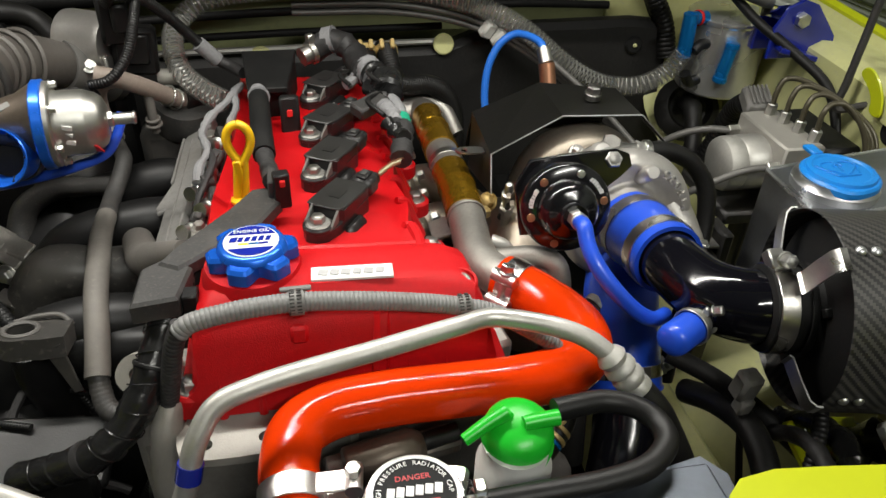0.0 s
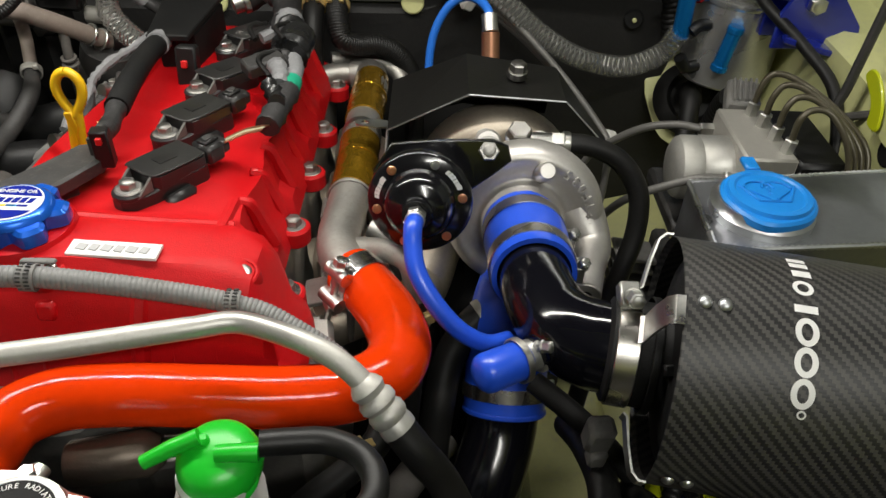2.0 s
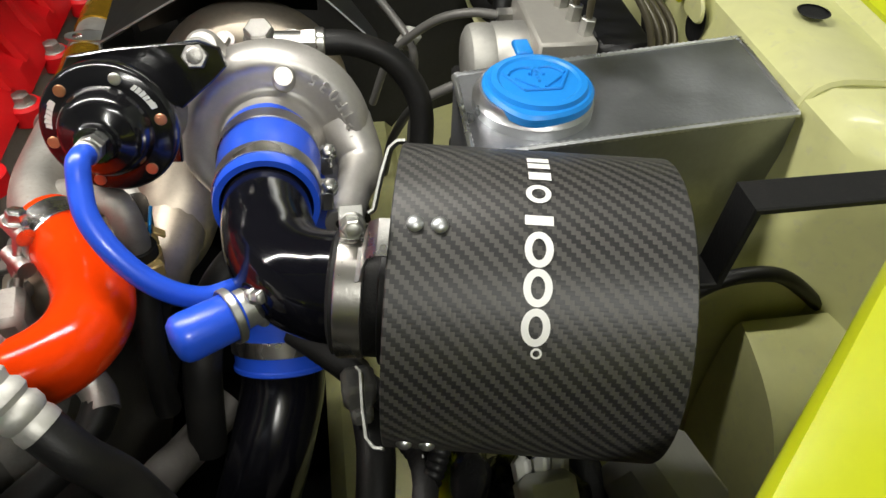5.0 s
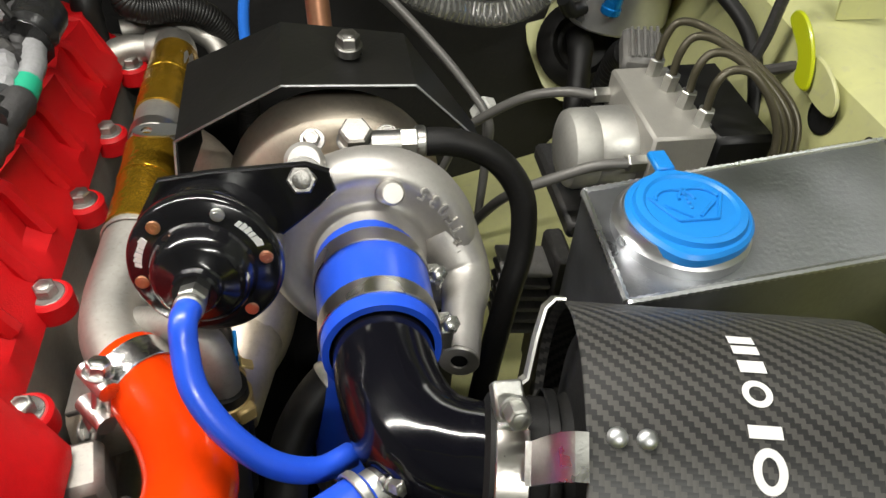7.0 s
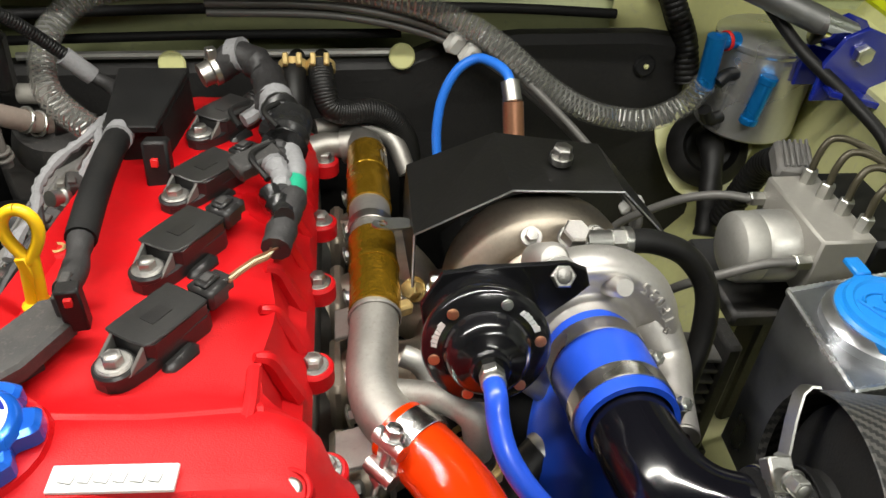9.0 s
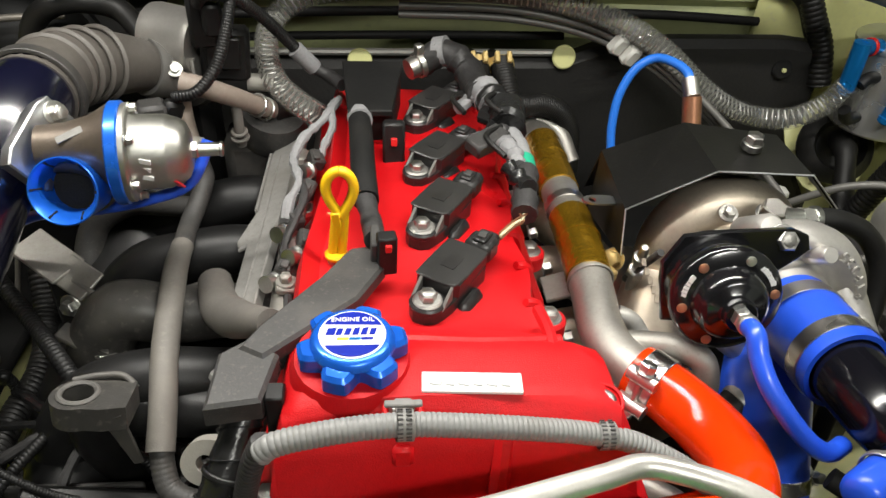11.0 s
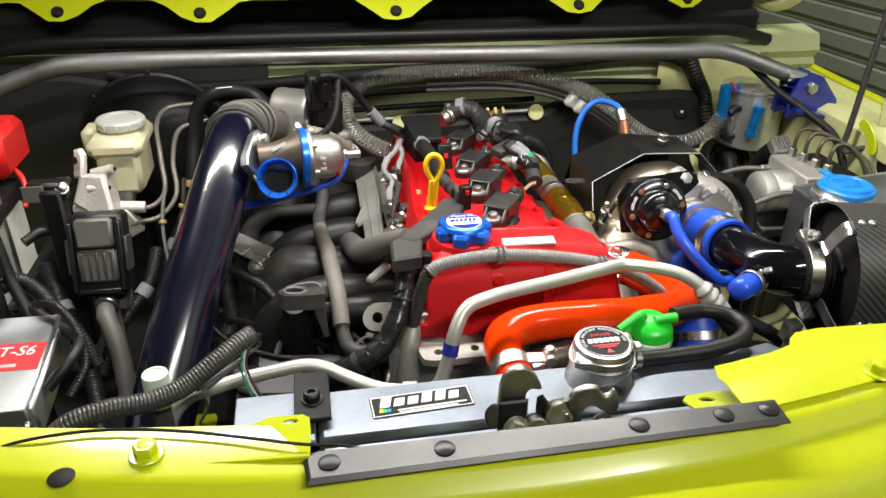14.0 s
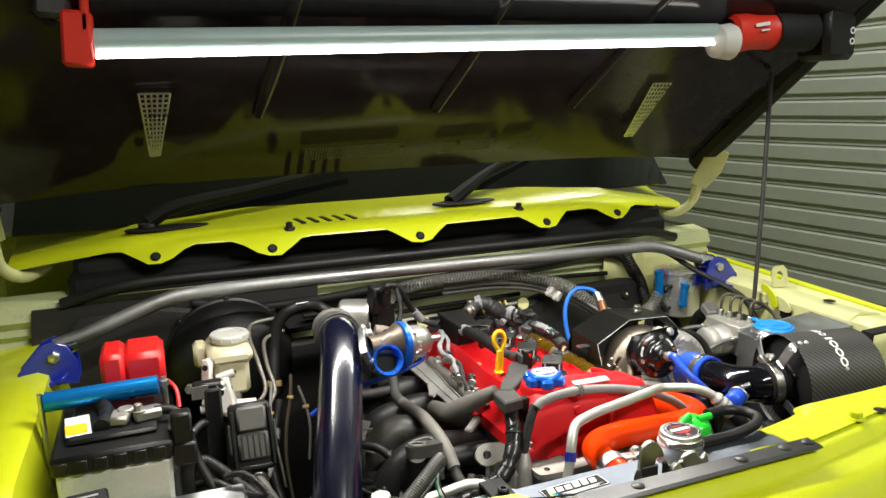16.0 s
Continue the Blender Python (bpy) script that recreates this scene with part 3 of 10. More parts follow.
part("locating_tab", prism(tab, 0.0015, TB, 0, [(-0.188, 0.078, 0.0055)]), LIME, car, "bright lime locating tab with a hole")
for x, y in ((-0.270, 0.149), (-0.375, 0.150), (0.218, 0.144)):
    part("bolt", bolt_mesh((x, y, 1.0048 if x < 0 else 1.0075), (0, 0, 1), 0.0072, 0.007, 1.45), LIME, car, "lime painted flange bolt")
for x, y in ((-0.315, 0.138), (0.262, 0.148)):
    part("hole", lathe([(0, 0.0003), (0.0072, 0.0003), (0.0076, 0.0)], (x, y, 1.0052 if x < 0 else 1.0075)), MATT, car)
# dark grille and bumper below the rolled edge
rows = []
for x in xs:
    y = front_y(x)
    rows.append([(x, y - 0.030, 0.93), (x, y - 0.045, 0.90), (x, y - 0.060, 0.88), (x, y - 0.075, 0.80), (x, y - 0.08, 0.45)])
part("grille", sheet(rows, 0.01), GREYP, car, "grey plastic grille below the header panel")

# fenders with their lips, and the pale inner aprons with shelf and well
for s in (-1, 1):
    c = CX
    X = lambda d: c + s * d
    ys = [0.20, 0.30, 0.45, 0.60, 0.80, 1.0, 1.12]
    rows = []
    for y in ys:
        lip = 0.745 - 0.10 * max(0, 0.36 - y) / 0.16
        z = 0.965 + 0.045 * (y - 0.2)
        rows.append([(X(lip - 0.010), y, z - 0.012), (X(lip - 0.008), y, z), (X(lip), y, z + 0.004), (X(lip + 0.02), y, z - 0.004), (X(lip + 0.045), y, z - 0.04), (X(lip + 0.055), y, z - 0.12), (X(lip + 0.05), y, 0.45)])
    part("fender", sheet(rows, 0.0012), LIME, car, "bright lime outer fender")
    rows = []
    for y in [0.16, 0.24, 0.32, 0.40, 0.42, 0.44, 0.46, 0.50, 0.60, 0.70, 0.80, 0.90, 1.0, 1.10]:
        w = 0.60 if y > 0.33 else 0.60 - 0.5 * (0.33 - y)
        if s > 0:
            w = 0.60 + 0.078 * max(0, min(1, (0.425 - y) / 0.05))
        f = 1.0 if s < 0 else max(0, min(1, (y - 0.43) / 0.05))
        up = 0.008 * max(0, min(1, (y - 0.62) / 0.12))
        sh = 0.30 * max(0, 0.44 - y)
        rows.append([(X(0.739), y, 0.962 + 0.045 * (y - 0.2)), (X(0.727), y, 0.955 + 0.04 * (y - 0.2)), (X(min(0.720, w + 0.105)), y, 0.978 + up - sh), (X(min(0.716, w + 0.045)), y, 0.985 + up - sh), (X(w + 0.031), y, 0.978 + up - sh),
                     (X(w + 0.026), y, 0.945 - sh), (X(w + 0.012), y, 0.86), (X(w - 0.005), y, 0.78), (X(w - 0.02 - 0.04 * f), y, 0.71), (X(w - 0.05 - 0.11 * f), y, 0.60 + 0.08 * f), (X(w - 0.07 - 0.15 * f), y, 0.52 + 0.08 * f), (X(w - 0.08 - 0.14 * f), y, 0.42)])
    part("apron", sheet(rows, 0.0012), PALE if s > 0 else LIME, car, "thinly painted pale lime inner apron" if s > 0 else "bright lime inner apron")

# firewall: painted upper bulkhead with beads, dark insulator below, and the cowl
rows = []
for x in [CX - 0.74 + 1.48 * k / 20 for k in range(21)]:
    rows.append([(x, 1.005, 0.50), (x, 1.005, 0.86), (x, 0.985, 0.90), (x, 0.965, 0.965), (x, 0.950, 0.985), (x, 0.957, 0.995), (x, 0.945, 1.006), (x, 0.952, 1.016), (x, 0.940, 1.030), (x, 0.950, 1.055), (x, 1.0, 1.062)])
part("bulkhead", sheet(rows, 0.0012), OLIVE, car, "dull olive green painted bulkhead with pressed beads")
out = [(-0.42, 0.55), (0.50, 0.55), (0.56, 0.62), (0.565, 0.74), (0.515, 0.815), (0.505, 0.90), (0.505, 0.955), (0.492, 0.972), (0.45, 0.977), (0.32, 0.975), (0.24, 0.966), (0.20, 0.950), (-0.10, 0.944), (-0.30, 0.944), (-0.42, 0.92)]
part("insulator", prism(out, 0.03, Matrix.Translation((0, 0.93, 0)) @ Matrix.Rotation(radians(90), 4, "X"), 0.008), FIBER, car, "matt black moulded firewall insulator")
part("bulkhead_corner", prism([(0.42, 0.52), (0.63, 0.52), (0.63, 1.00), (0.60, 1.030), (0.42, 1.030)], 0.0015, Matrix.Translation((0, 0.938, 0)) @ Matrix.Rotation(radians(90), 4, "X"), 0), PALE, car, "thinly painted pale bulkhead corner")
part("insulator", prism([(-0.66, 0.62), (-0.42, 0.62), (-0.42, 1.02), (-0.50, 1.035), (-0.62, 1.03), (-0.66, 0.99)], 0.02, Matrix.Translation((0, 0.935, 0)) @ Matrix.Rotation(radians(90), 4, "X"), 0.006), FIBER, car, "matt black moulded firewall insulator")
part("insulator", prism([(-0.70, 0.955), (-0.22, 0.955), (-0.215, 1.046), (-0.24, 1.050), (-0.69, 1.050)], 0.004, Matrix.Translation((0, 0.936, 0)) @ Matrix.Rotation(radians(90), 4, "X"), 0.001), FIBER, car, "matt black firewall insulator")
part("splash_panel", join(block(-0.50, -0.488, 0.24, 0.92, 0.45, 0.885, 0.004), block(-0.50, -0.345, 0.22, 0.92, 0.735, 0.747, 0.004)), MATT, car, "dark splash panel beside the battery")
part("bead_rail", tube([(-0.16, 0.905, 0.953), (0.21, 0.907, 0.957)], 0.004, 8), SATIN, car)
for x, z in ((-0.02, 0.947), (0.20, 0.955)):
    part("insulator_clip", disc(0.013, 0.004, (x, 0.901, z), (0, -1, 0.3), 0.0015), PALE, car)
part("insulator_clip", disc(0.0115, 0.006, (0.452, 0.902, 0.945), (0, -1, 0.2), 0.002), MATT, car)
part("stud", disc(0.0026, 0.004, (0.452, 0.896, 0.946), (0, -1, 0.2), 0.001), PALE, car)

# cowl top: scalloped front flange with five studs, slots and the plenum below
COWL = [(-0.492, 0.928, 1.117), (-0.299, 0.890, 1.119), (-0.026, 0.876, 1.120), (0.255, 0.912, 1.115), (0.446, 0.930, 1.113)]


def cowl_y(x):
    return 0.885 + 0.20 * (x - CX) ** 2


def scallop(x):
    return max(max(0.0, 1 - max(0.0, abs(x - q[0]) - 0.016) / 0.042) for q in COWL)


xs2 = sorted({CX - 0.70 + 1.40 * k / 70 for k in range(71)})
rows = []
for x in xs2:
    y, s = cowl_y(x), scallop(x)
    e = 0.030 * max(0, abs(x - CX) - 0.5) / 0.2
    rows.append([(x, y + 0.014 - 0.024 * s, 1.136 - 0.026 * s - e), (x, y + 0.015, 1.139 - e), (x, y + 0.024, 1.147 - e), (x, y + 0.06, 1.154 - e), (x, y + 0.10, 1.158 - e), (x, y + 0.135, 1.168 - e), (x, y + 0.155, 1.176 - e), (x, y + 0.165, 1.172 - e)])
part("cowl_panel", sheet(rows, 0.0012), LIME, car, "bright lime cowl panel with scalloped flange")
for q in COWL:
    y = cowl_y(q[0])
    part("cowl_clip", lathe([(0.0085, 0), (0.0085, 0.002), (0.006, 0.0045), (0, 0.005)], (q[0], y - 0.002, 1.121), (0, -0.75, 0.65), 18), MATT, car, "black push clip")
for x in (-0.262, 0.205):
    part("bump_stop", lathe([(0.011, 0), (0.010, 0.004), (0.006, 0.007), (0.006, 0.014), (0, 0.016)], (x, cowl_y(x) + 0.03, 1.147), (0, 0, 1), 18), RUBBER, car, "black rubber bump stop")
for k in range(5):
    part("slot", box_at((-0.236 + 0.0245 * k, cowl_y(-0.19) + 0.072, 1.1565), (0.0095, 0.042, 0.003), (4, 0, 14), 0.001), MATT, car, "dark cowl slot")
part("plenum", join(block(CX - 0.61, CX + 0.63, 0.955, 1.02, 1.04, 1.10, 0.012), block(CX - 0.60, CX + 0.62, 0.965, 1.06, 1.085, 1.125, 0.01)), MATT, car, "black plenum under the cowl")
part("seal", tube([(CX - 0.62, 0.935, 1.055), (CX - 0.52, 0.918, 1.078), (-0.3, 0.905, 1.083), (0.0, 0.902, 1.083), (0.3, 0.908, 1.080), (CX + 0.55, 0.925, 1.073), (CX + 0.64, 0.945, 1.05)], 0.010, 10), RUBBER, car, "dusty black rubber bonnet seal")
part("windscreen", sheet([[(-0.72, 1.045, 1.160), (0.67, 1.045, 1.160)], [(-0.66, 1.40, 1.66), (0.61, 1.40, 1.66)]], 0.005), GLASSY, car, "dark windscreen glass")
part("roof", block(-0.72, 0.67, 1.42, 3.2, 1.60, 1.66, 0.02), LIME, car)
for s in (-1, 1):
    for yy in (0.62, 2.85):
        part("tyre", disc(0.34, 0.2, (s * 0.68 - 0.125, yy, 0.34), (1, 0, 0), 0.03), RUBBER, car)
part("cabin", block(-0.78, 0.73, 1.16, 3.3, 0.4, 1.14, 0.02), LIME, car)
part("bay_floor", block(CX - 0.62, CX + 0.62, 0.10, 1.0, 0.40, 0.45, 0.01), MATT, car, "dark underside of the engine bay")
for s, nm in ((-1, 0.22), (1, 0.22)):
    part("chassis_rail", block(CX + s * 0.385 - 0.05, CX + s * 0.385 + 0.05, 0.12, 0.98, 0.56, 0.68, 0.012), PALE, car, "thinly painted pale chassis rail")
arch = [(0.512, 0.46), (0.66, 0.46), (0.655, 0.80), (0.640, 0.848), (0.612, 0.880), (0.585, 0.899), (0.558, 0.900), (0.540, 0.892), (0.516, 0.860)]
part("arch_panel", prism(arch, 0.002, Matrix.Translation((0, 0.407, 0)) @ Matrix.Rotation(radians(90), 4, "X"), 0), PALE, car, "pale front panel of the wheel arch")
part("edge_trim", tube([(0.516, 0.405, 0.860), (0.540, 0.405, 0.893), (0.558, 0.405, 0.901), (0.585, 0.405, 0.900), (0.612, 0.405, 0.881), (0.640, 0.405, 0.849), (0.655, 0.405, 0.80), (0.657, 0.405, 0.70)], 0.0048, 10), RUBBER, car, "black rubber edge trim")
# wiper arms on the cowl
for pts in ([(-0.50, 1.010, 1.170), (-0.46, 1.020, 1.190), (-0.30, 1.045, 1.215), (-0.10, 1.065, 1.25)], [(0.08, 0.99, 1.165), (0.13, 1.01, 1.19), (0.20, 1.04, 1.222), (0.34, 1.075, 1.27)]):
    wiper = thing("wiper", "black windscreen wiper arm resting on the glass", "wiper", pts[0], group="wipers")
    part("arm", tube(pts, [0.016, 0.014, 0.009, 0.006], 8), MATT, wiper)
    part("pivot", disc(0.016, 0.014, V(pts[0]) - V(0, 0, 0.012), (0, 0, 1), 0.004), DARKG, wiper)
for x, y in ((-0.50, 0.998), (0.075, 0.980)):
    pod = [(0.085 * math.cos(radians(a)) * (1.0 if math.cos(radians(a)) > 0 else 0.7), 0.020 * math.sin(radians(a))) for a in range(0, 360, 15)]
    part("wiper_recess", prism(pod, 0.003, pose(x + 0.02, y, 1.1630 if x > 0 else 1.1575, 4, 0, 4), 0.001), MATT, car, "dark recess round the wiper pivot")
# apron details on the passenger side: holes, bracket, hook
part("hole", lathe([(0, 0), (0.0125, 0), (0.0138, 0.0008), (0.0120, 0.0012)], (0.6010, 0.602, 0.957), (-0.99, 0, 0.12), 28), MATT, car, "oval drain hole")
part("hole", lathe([(0, 0), (0.010, 0), (0.011, 0.0008), (0.0095, 0.0012)], (0.656, 0.556, 0.9865), (0, 0, 1), 24), MATT, car)
part("hole", lathe([(0, 0), (0.004, 0), (0.0045, 0.0008), (0.0035, 0.0012)], (0.6020, 0.556, 0.966), (-0.99, 0, 0.12), 16), MATT, car)
part("bracket", prism([(-0.02, -0.02), (0.02, -0.02), (0.02, 0.012), (0.012, 0.022), (-0.012, 0.022), (-0.02, 0.012)], 0.002, place((0.655, 0.675, 1.008), (0, -1, 0.2), (0, 0, 1)), 0, [(0, 0.002, 0.009)]), PALE, car, "pale square bracket with a hole")
ear = [(0.612, 0.966), (0.614, 0.980), (0.622, 0.994), (0.636, 1.005), (0.648, 1.008), (0.656, 1.004), (0.657, 0.997), (0.648, 0.992), (0.637, 0.986), (0.631, 0.978), (0.630, 0.966)]
rh = part("rod_hook", prism(rounded(ear, 2), 0.003, Matrix(((0, 0, 1, 0.5890), (1, 0, 0, 0), (0, 1, 0, 0), (0, 0, 0, 1))), 0.0010), LIME, car, "bright lime stay hook")
part("tail", prism(rounded([(0.586, 0.962), (0.586, 0.975), (0.596, 0.984), (0.614, 0.990), (0.628, 0.988), (0.630, 0.970), (0.612, 0.962)], 2), 0.003, Matrix(((0, 0, 1, 0.5935), (1, 0, 0, 0), (0, 1, 0, 0), (0, 0, 0, 1))), 0.0008), PALE, rh, "pale painted tail")
part("weld_seam", tube([(0.602, 0.47, 0.955), (0.612, 0.47, 0.984), (0.68, 0.475, 0.980)], 0.003, 6), PALE, car)

bulge = rounded([(0.300, 0.70), (0.306, 0.785), (0.318, 0.822), (0.336, 0.846), (0.360, 0.860), (0.385, 0.867), (0.404, 0.870), (0.404, 0.70)], 2)
part("arch_liner", prism(bulge, 0.10, Matrix(((0, 0, 1, 0.570), (1, 0, 0, 0), (0, 1, 0, 0), (0, 0, 0, 1))), 0), PALE, car, "pale painted wheel arch bulge")
# lime sliver added high up in place of brightly lit patches of chassis floor
part("lit_floor_patch", prism([(0.362, 0.312), (0.386, 0.312), (0.396, 0.358), (0.430, 0.352), (0.434, 0.362), (0.398, 0.368), (0.372, 0.366)], 0.004, pose(0, 0, 0.830), 0), LIME, car, "added lime patch standing in for lit chassis floor")

# ---- bonnet ----
bonnet = thing("bonnet", "open bonnet with glossy black underside, ribs and mesh vents", "bonnet", (CX, 1.05, 1.16))
HS = 0.75


def hood_z(y):
    return 1.40 + HS * (0.735 - y)


rows, rows2 = [], []
for k in range(25):
    x = CX - 0.70 + 1.40 * k / 24
    d = abs(x - CX)
    curve = -0.02 * (d / 0.7) ** 4
    rows.append([(x, y, hood_z(y) + curve + 0.012 * math.sin(y * 9)) for y in (0.955, 0.93, 0.89, 0.85, 0.76, 0.68, 0.60, 0.52, 0.44, 0.36, 0.28, 0.20)])
    rows2.append([(x * 1.03 - 0.03 * CX, y - 0.018, hood_z(y) + 0.028 + curve) for y in (0.97, 0.76, 0.44, 0.18)])
part("inner_skin", sheet(rows), HOODIN, bonnet, "glossy black inner skin")
part("outer_skin", sheet(rows2, 0.002), LIME, bonnet, "lime outer skin")
for s in (-1, 1):
    pts = [(CX + s * 0.715, y, hood_z(y) - 0.012) for y in (0.965, 0.8, 0.5, 0.2)]
    part("side_flange", join(sweep([V(p) for p in pts], 0.024, 8)), MATT, bonnet, "folded black side edge")
for x in (-0.30, 0.0, 0.27):
    part("rib", join(tube([(x - 0.02, 0.80, hood_z(0.80) + 0.006), (x, 0.66, hood_z(0.66) + 0.004), (x + 0.03, 0.3, hood_z(0.3) + 0.004)], [0.010, 0.014, 0.02], 12)), HOODIN, bonnet, "pressed stiffening rib")


def mesh_patch(corner_a, corner_b, corner_c, corner_d, nu, nv, r=0.0011):
    """Woven wire between four corners."""
    a, b, c, d = V(corner_a), V(corner_b), V(corner_c), V(corner_d)
    out = []
    at = lambda u, v: a.lerp(b, u).lerp(d.lerp(c, u), v)
    for i in range(nu + 1):
        out.append(sweep([at(i / nu, v / 4) for v in range(5)], r, 4))
    for k in range(nv + 1):
        out.append(sweep([at(u / 4, k / nv) for u in range(5)], r, 4))
    return join(*out)


def on_hood(x, y, d=-0.010):
    return (x, y, hood_z(y) + d)


part("mesh_vent", mesh_patch(on_hood(-0.492, 0.735), on_hood(-0.450, 0.735), on_hood(-0.470, 0.86), on_hood(-0.484, 0.86), 5, 14, 0.0016), ZINC, bonnet, "bright wire mesh vent")
part("mesh_vent", mesh_patch(on_hood(0.385, 0.735), on_hood(0.425, 0.735), on_hood(0.440, 0.87), on_hood(0.420, 0.87), 5, 14, 0.0016), ZINC, bonnet, "bright wire mesh vent")
for x0, x1 in ((-0.235, -0.06), (0.02, 0.12), (0.16, 0.22)):
    part("mesh_vent", mesh_patch(on_hood(x0, 0.862), on_hood(x1, 0.858), on_hood(x1, 0.885), on_hood(x0, 0.89), int((x1 - x0) / 0.005), 6, 0.0008), DARKM, bonnet, "fine wire mesh strip")
for s in (-1, 1):
    hinge = [(CX + s * 0.645, 1.03, 1.105), (CX + s * 0.68, 1.0, 1.095), (CX + s * 0.705, 0.97, 1.12), (CX + s * 0.712, 0.955, 1.165)]
    part("hinge_arm", tube(hinge, [0.012, 0.011, 0.010, 0.013], 10), PALE, bonnet, "pale painted hinge arm")
    pl = [(-0.020, -0.05), (0.018, -0.05), (0.028, 0.0), (0.020, 0.05), (-0.012, 0.055), (-0.024, 0.02)]
    part("hinge_plate", prism(pl, 0.006, place((CX + s * 0.715, 0.925, 1.205), (-0.55 * s, -0.75, -0.35), (0, -0.7, 0.7)), 0.002), PALE, bonnet, "pale painted hinge plate")
stay = thing("bonnet_stay", "thin dark steel rod holding the bonnet open", "stay rod", (0.585, 0.665, 0.96))
part("rod", tube([(0.605, 0.650, 0.965), (0.580, 0.662, 0.957), (0.583, 0.664, 0.985), (0.60, 0.675, 1.15), (0.63, 0.70, 1.405)], 0.0042, 8), DARKG, stay)

# ---- work lamp under the bonnet ----
lampbar = thing("work_lamp", "glowing LED bar work lamp with red ends hooked under the bonnet", "work lamp", (-0.06, 0.6, 1.44))
part("tube", sweep([V(-0.535, 0.603, 1.449), V(0.405, 0.603, 1.466)], 0.0165, 20), FROST, lampbar, "frosted pale lamp tube")
part("led_strip", block(-0.535, 0.405, -0.003, 0.003, -0.0030, 0.0030, 0.001, pose(0, 0.589, 1.4420, 0, -1.05, 0)), LED, lampbar, "glowing white LED strip")
part("end_cap", join(box_at((-0.552, 0.60, 1.452), (0.034, 0.044, 0.064), (0, 4, 0), 0.004), box_at((-0.541, 0.60, 1.484), (0.010, 0.044, 0.05), (0, 4, 0), 0.003)), LAMPRED, lampbar, "red plastic end cap")
part("clamp_block", box_at((-0.574, 0.604, 1.500), (0.040, 0.040, 0.050), (0, 6, 0), 0.006), DARKG, lampbar)
part("hook", tube([(-0.575, 0.60, 1.47), (-0.62, 0.60, 1.50), (-0.68, 0.60, 1.50), (-0.745, 0.60, 1.47)], 0.006, 8), MATT, lampbar)
part("diffuser_end", lathe([(0.010, 0), (0.026, 0.012), (0.030, 0.040), (0.022, 0.045), (0, 0.045)], (0.388, 0.596, 1.452), (1, 0, 0.02), 24), WHITEP, lampbar)
part("motor_housing", lathe([(0.022, 0), (0.030, 0.006), (0.032, 0.03), (0.029, 0.055), (0.030, 0.09), (0.033, 0.095), (0, 0.096)], (0.425, 0.60, 1.468), (1, 0, 0.02), 28), LAMPRED, lampbar, "red handle with a white mark")
part("grip", lathe([(0.0335, 0), (0.035, 0.01), (0.034, 0.07), (0.036, 0.085), (0, 0.086)], (0.515, 0.60, 1.47), (1, 0, 0.02), 28), MATT, lampbar, "black rubber grip")
part("battery_pack", box_at((0.650, 0.60, 1.468), (0.075, 0.07, 0.095), (0, -1, 0), 0.010), BLACK, lampbar, "black slide-on battery pack")
part("mark", join(box_at((0.470, 0.566, 1.478), (0.030, 0.002, 0.006), (0, -8, 0), 0.0005), box_at((0.476, 0.566, 1.469), (0.018, 0.002, 0.003), (0, -8, 0), 0.0005)), WHITE, lampbar)
part("mark", join(ring(0.006, 0.0035, 0.001, (0.672, 0.565, 1.452), (0, -1, 0), 0.0002, 16), ring(0.006, 0.0035, 0.001, (0.672, 0.565, 1.470), (0, -1, 0), 0.0002, 16)), WHITE, lampbar)

# ---- strut bar across the bay ----
bar = thing("strut_bar", "brushed aluminium strut bar with deep blue end brackets", "strut bar", (CX, 0.82, 1.0))
path = [(-0.646, 0.803, 1.022), (-0.60, 0.806, 1.034), (-0.48, 0.815, 1.072), (-0.44, 0.817, 1.076), (-0.2, 0.832, 1.073), (0.15, 0.838, 1.066), (0.40, 0.838, 1.061), (0.470, 0.832, 1.060), (0.550, 0.802, 1.036), (0.584, 0.789, 1.024)]
part("bar", tube(path, 0.0118, 18), BARALU, bar, "brushed aluminium tube")
for x, y, z, s in ((-0.646, 0.803, 1.010, -1), (0.584, 0.789, 1.015, 1)):
    pl = [(-0.06, -0.035), (0.045, -0.035), (0.06, 0.0), (0.045, 0.04), (-0.04, 0.03)]
    part("foot_plate", prism(pl, 0.006, Matrix.Translation((x + s * 0.028, y - 0.01, z - 0.042)) @ Matrix.Rotation(0 if s > 0 else math.pi, 4, "Z") @ Matrix.Rotation(radians(14), 4, "Y"), 0.001), DEEPBLUE, bar, "deep blue painted foot plate")
    for k in (-1, 1):
        ear = [(-0.03, -0.045), (0.055, -0.045), (0.05, -0.02), (0.018, 0.016), (0.0, 0.022), (-0.018, 0.014), (-0.03, -0.01)]
        part("bracket_ear", prism(ear, 0.005, place((x, y + k * 0.016 - 0.0025, z + 0.003), (0, -1, 0), (0, 0, 1)) @ Matrix.Diagonal((s, 1, 1, 1)), 0.0008), DEEPBLUE, bar, "deep blue bracket ear")
    part("bolt", bolt_mesh((x, y - 0.021, z + 0.003), (0, -1, 0), 0.009, 0.008, 1.4), ZINC, bar)
    part("sleeve", sweep([V(x, y, z + 0.006), V(x - s * 0.03, y + 0.003, z + 0.014)], 0.0145, 16), CHROME, bar)


# ---- engine ----
engine = thing("engine", "longitudinal engine with a red crackle-painted rocker cover", "engine", (0.03, 0.6, 0.5))
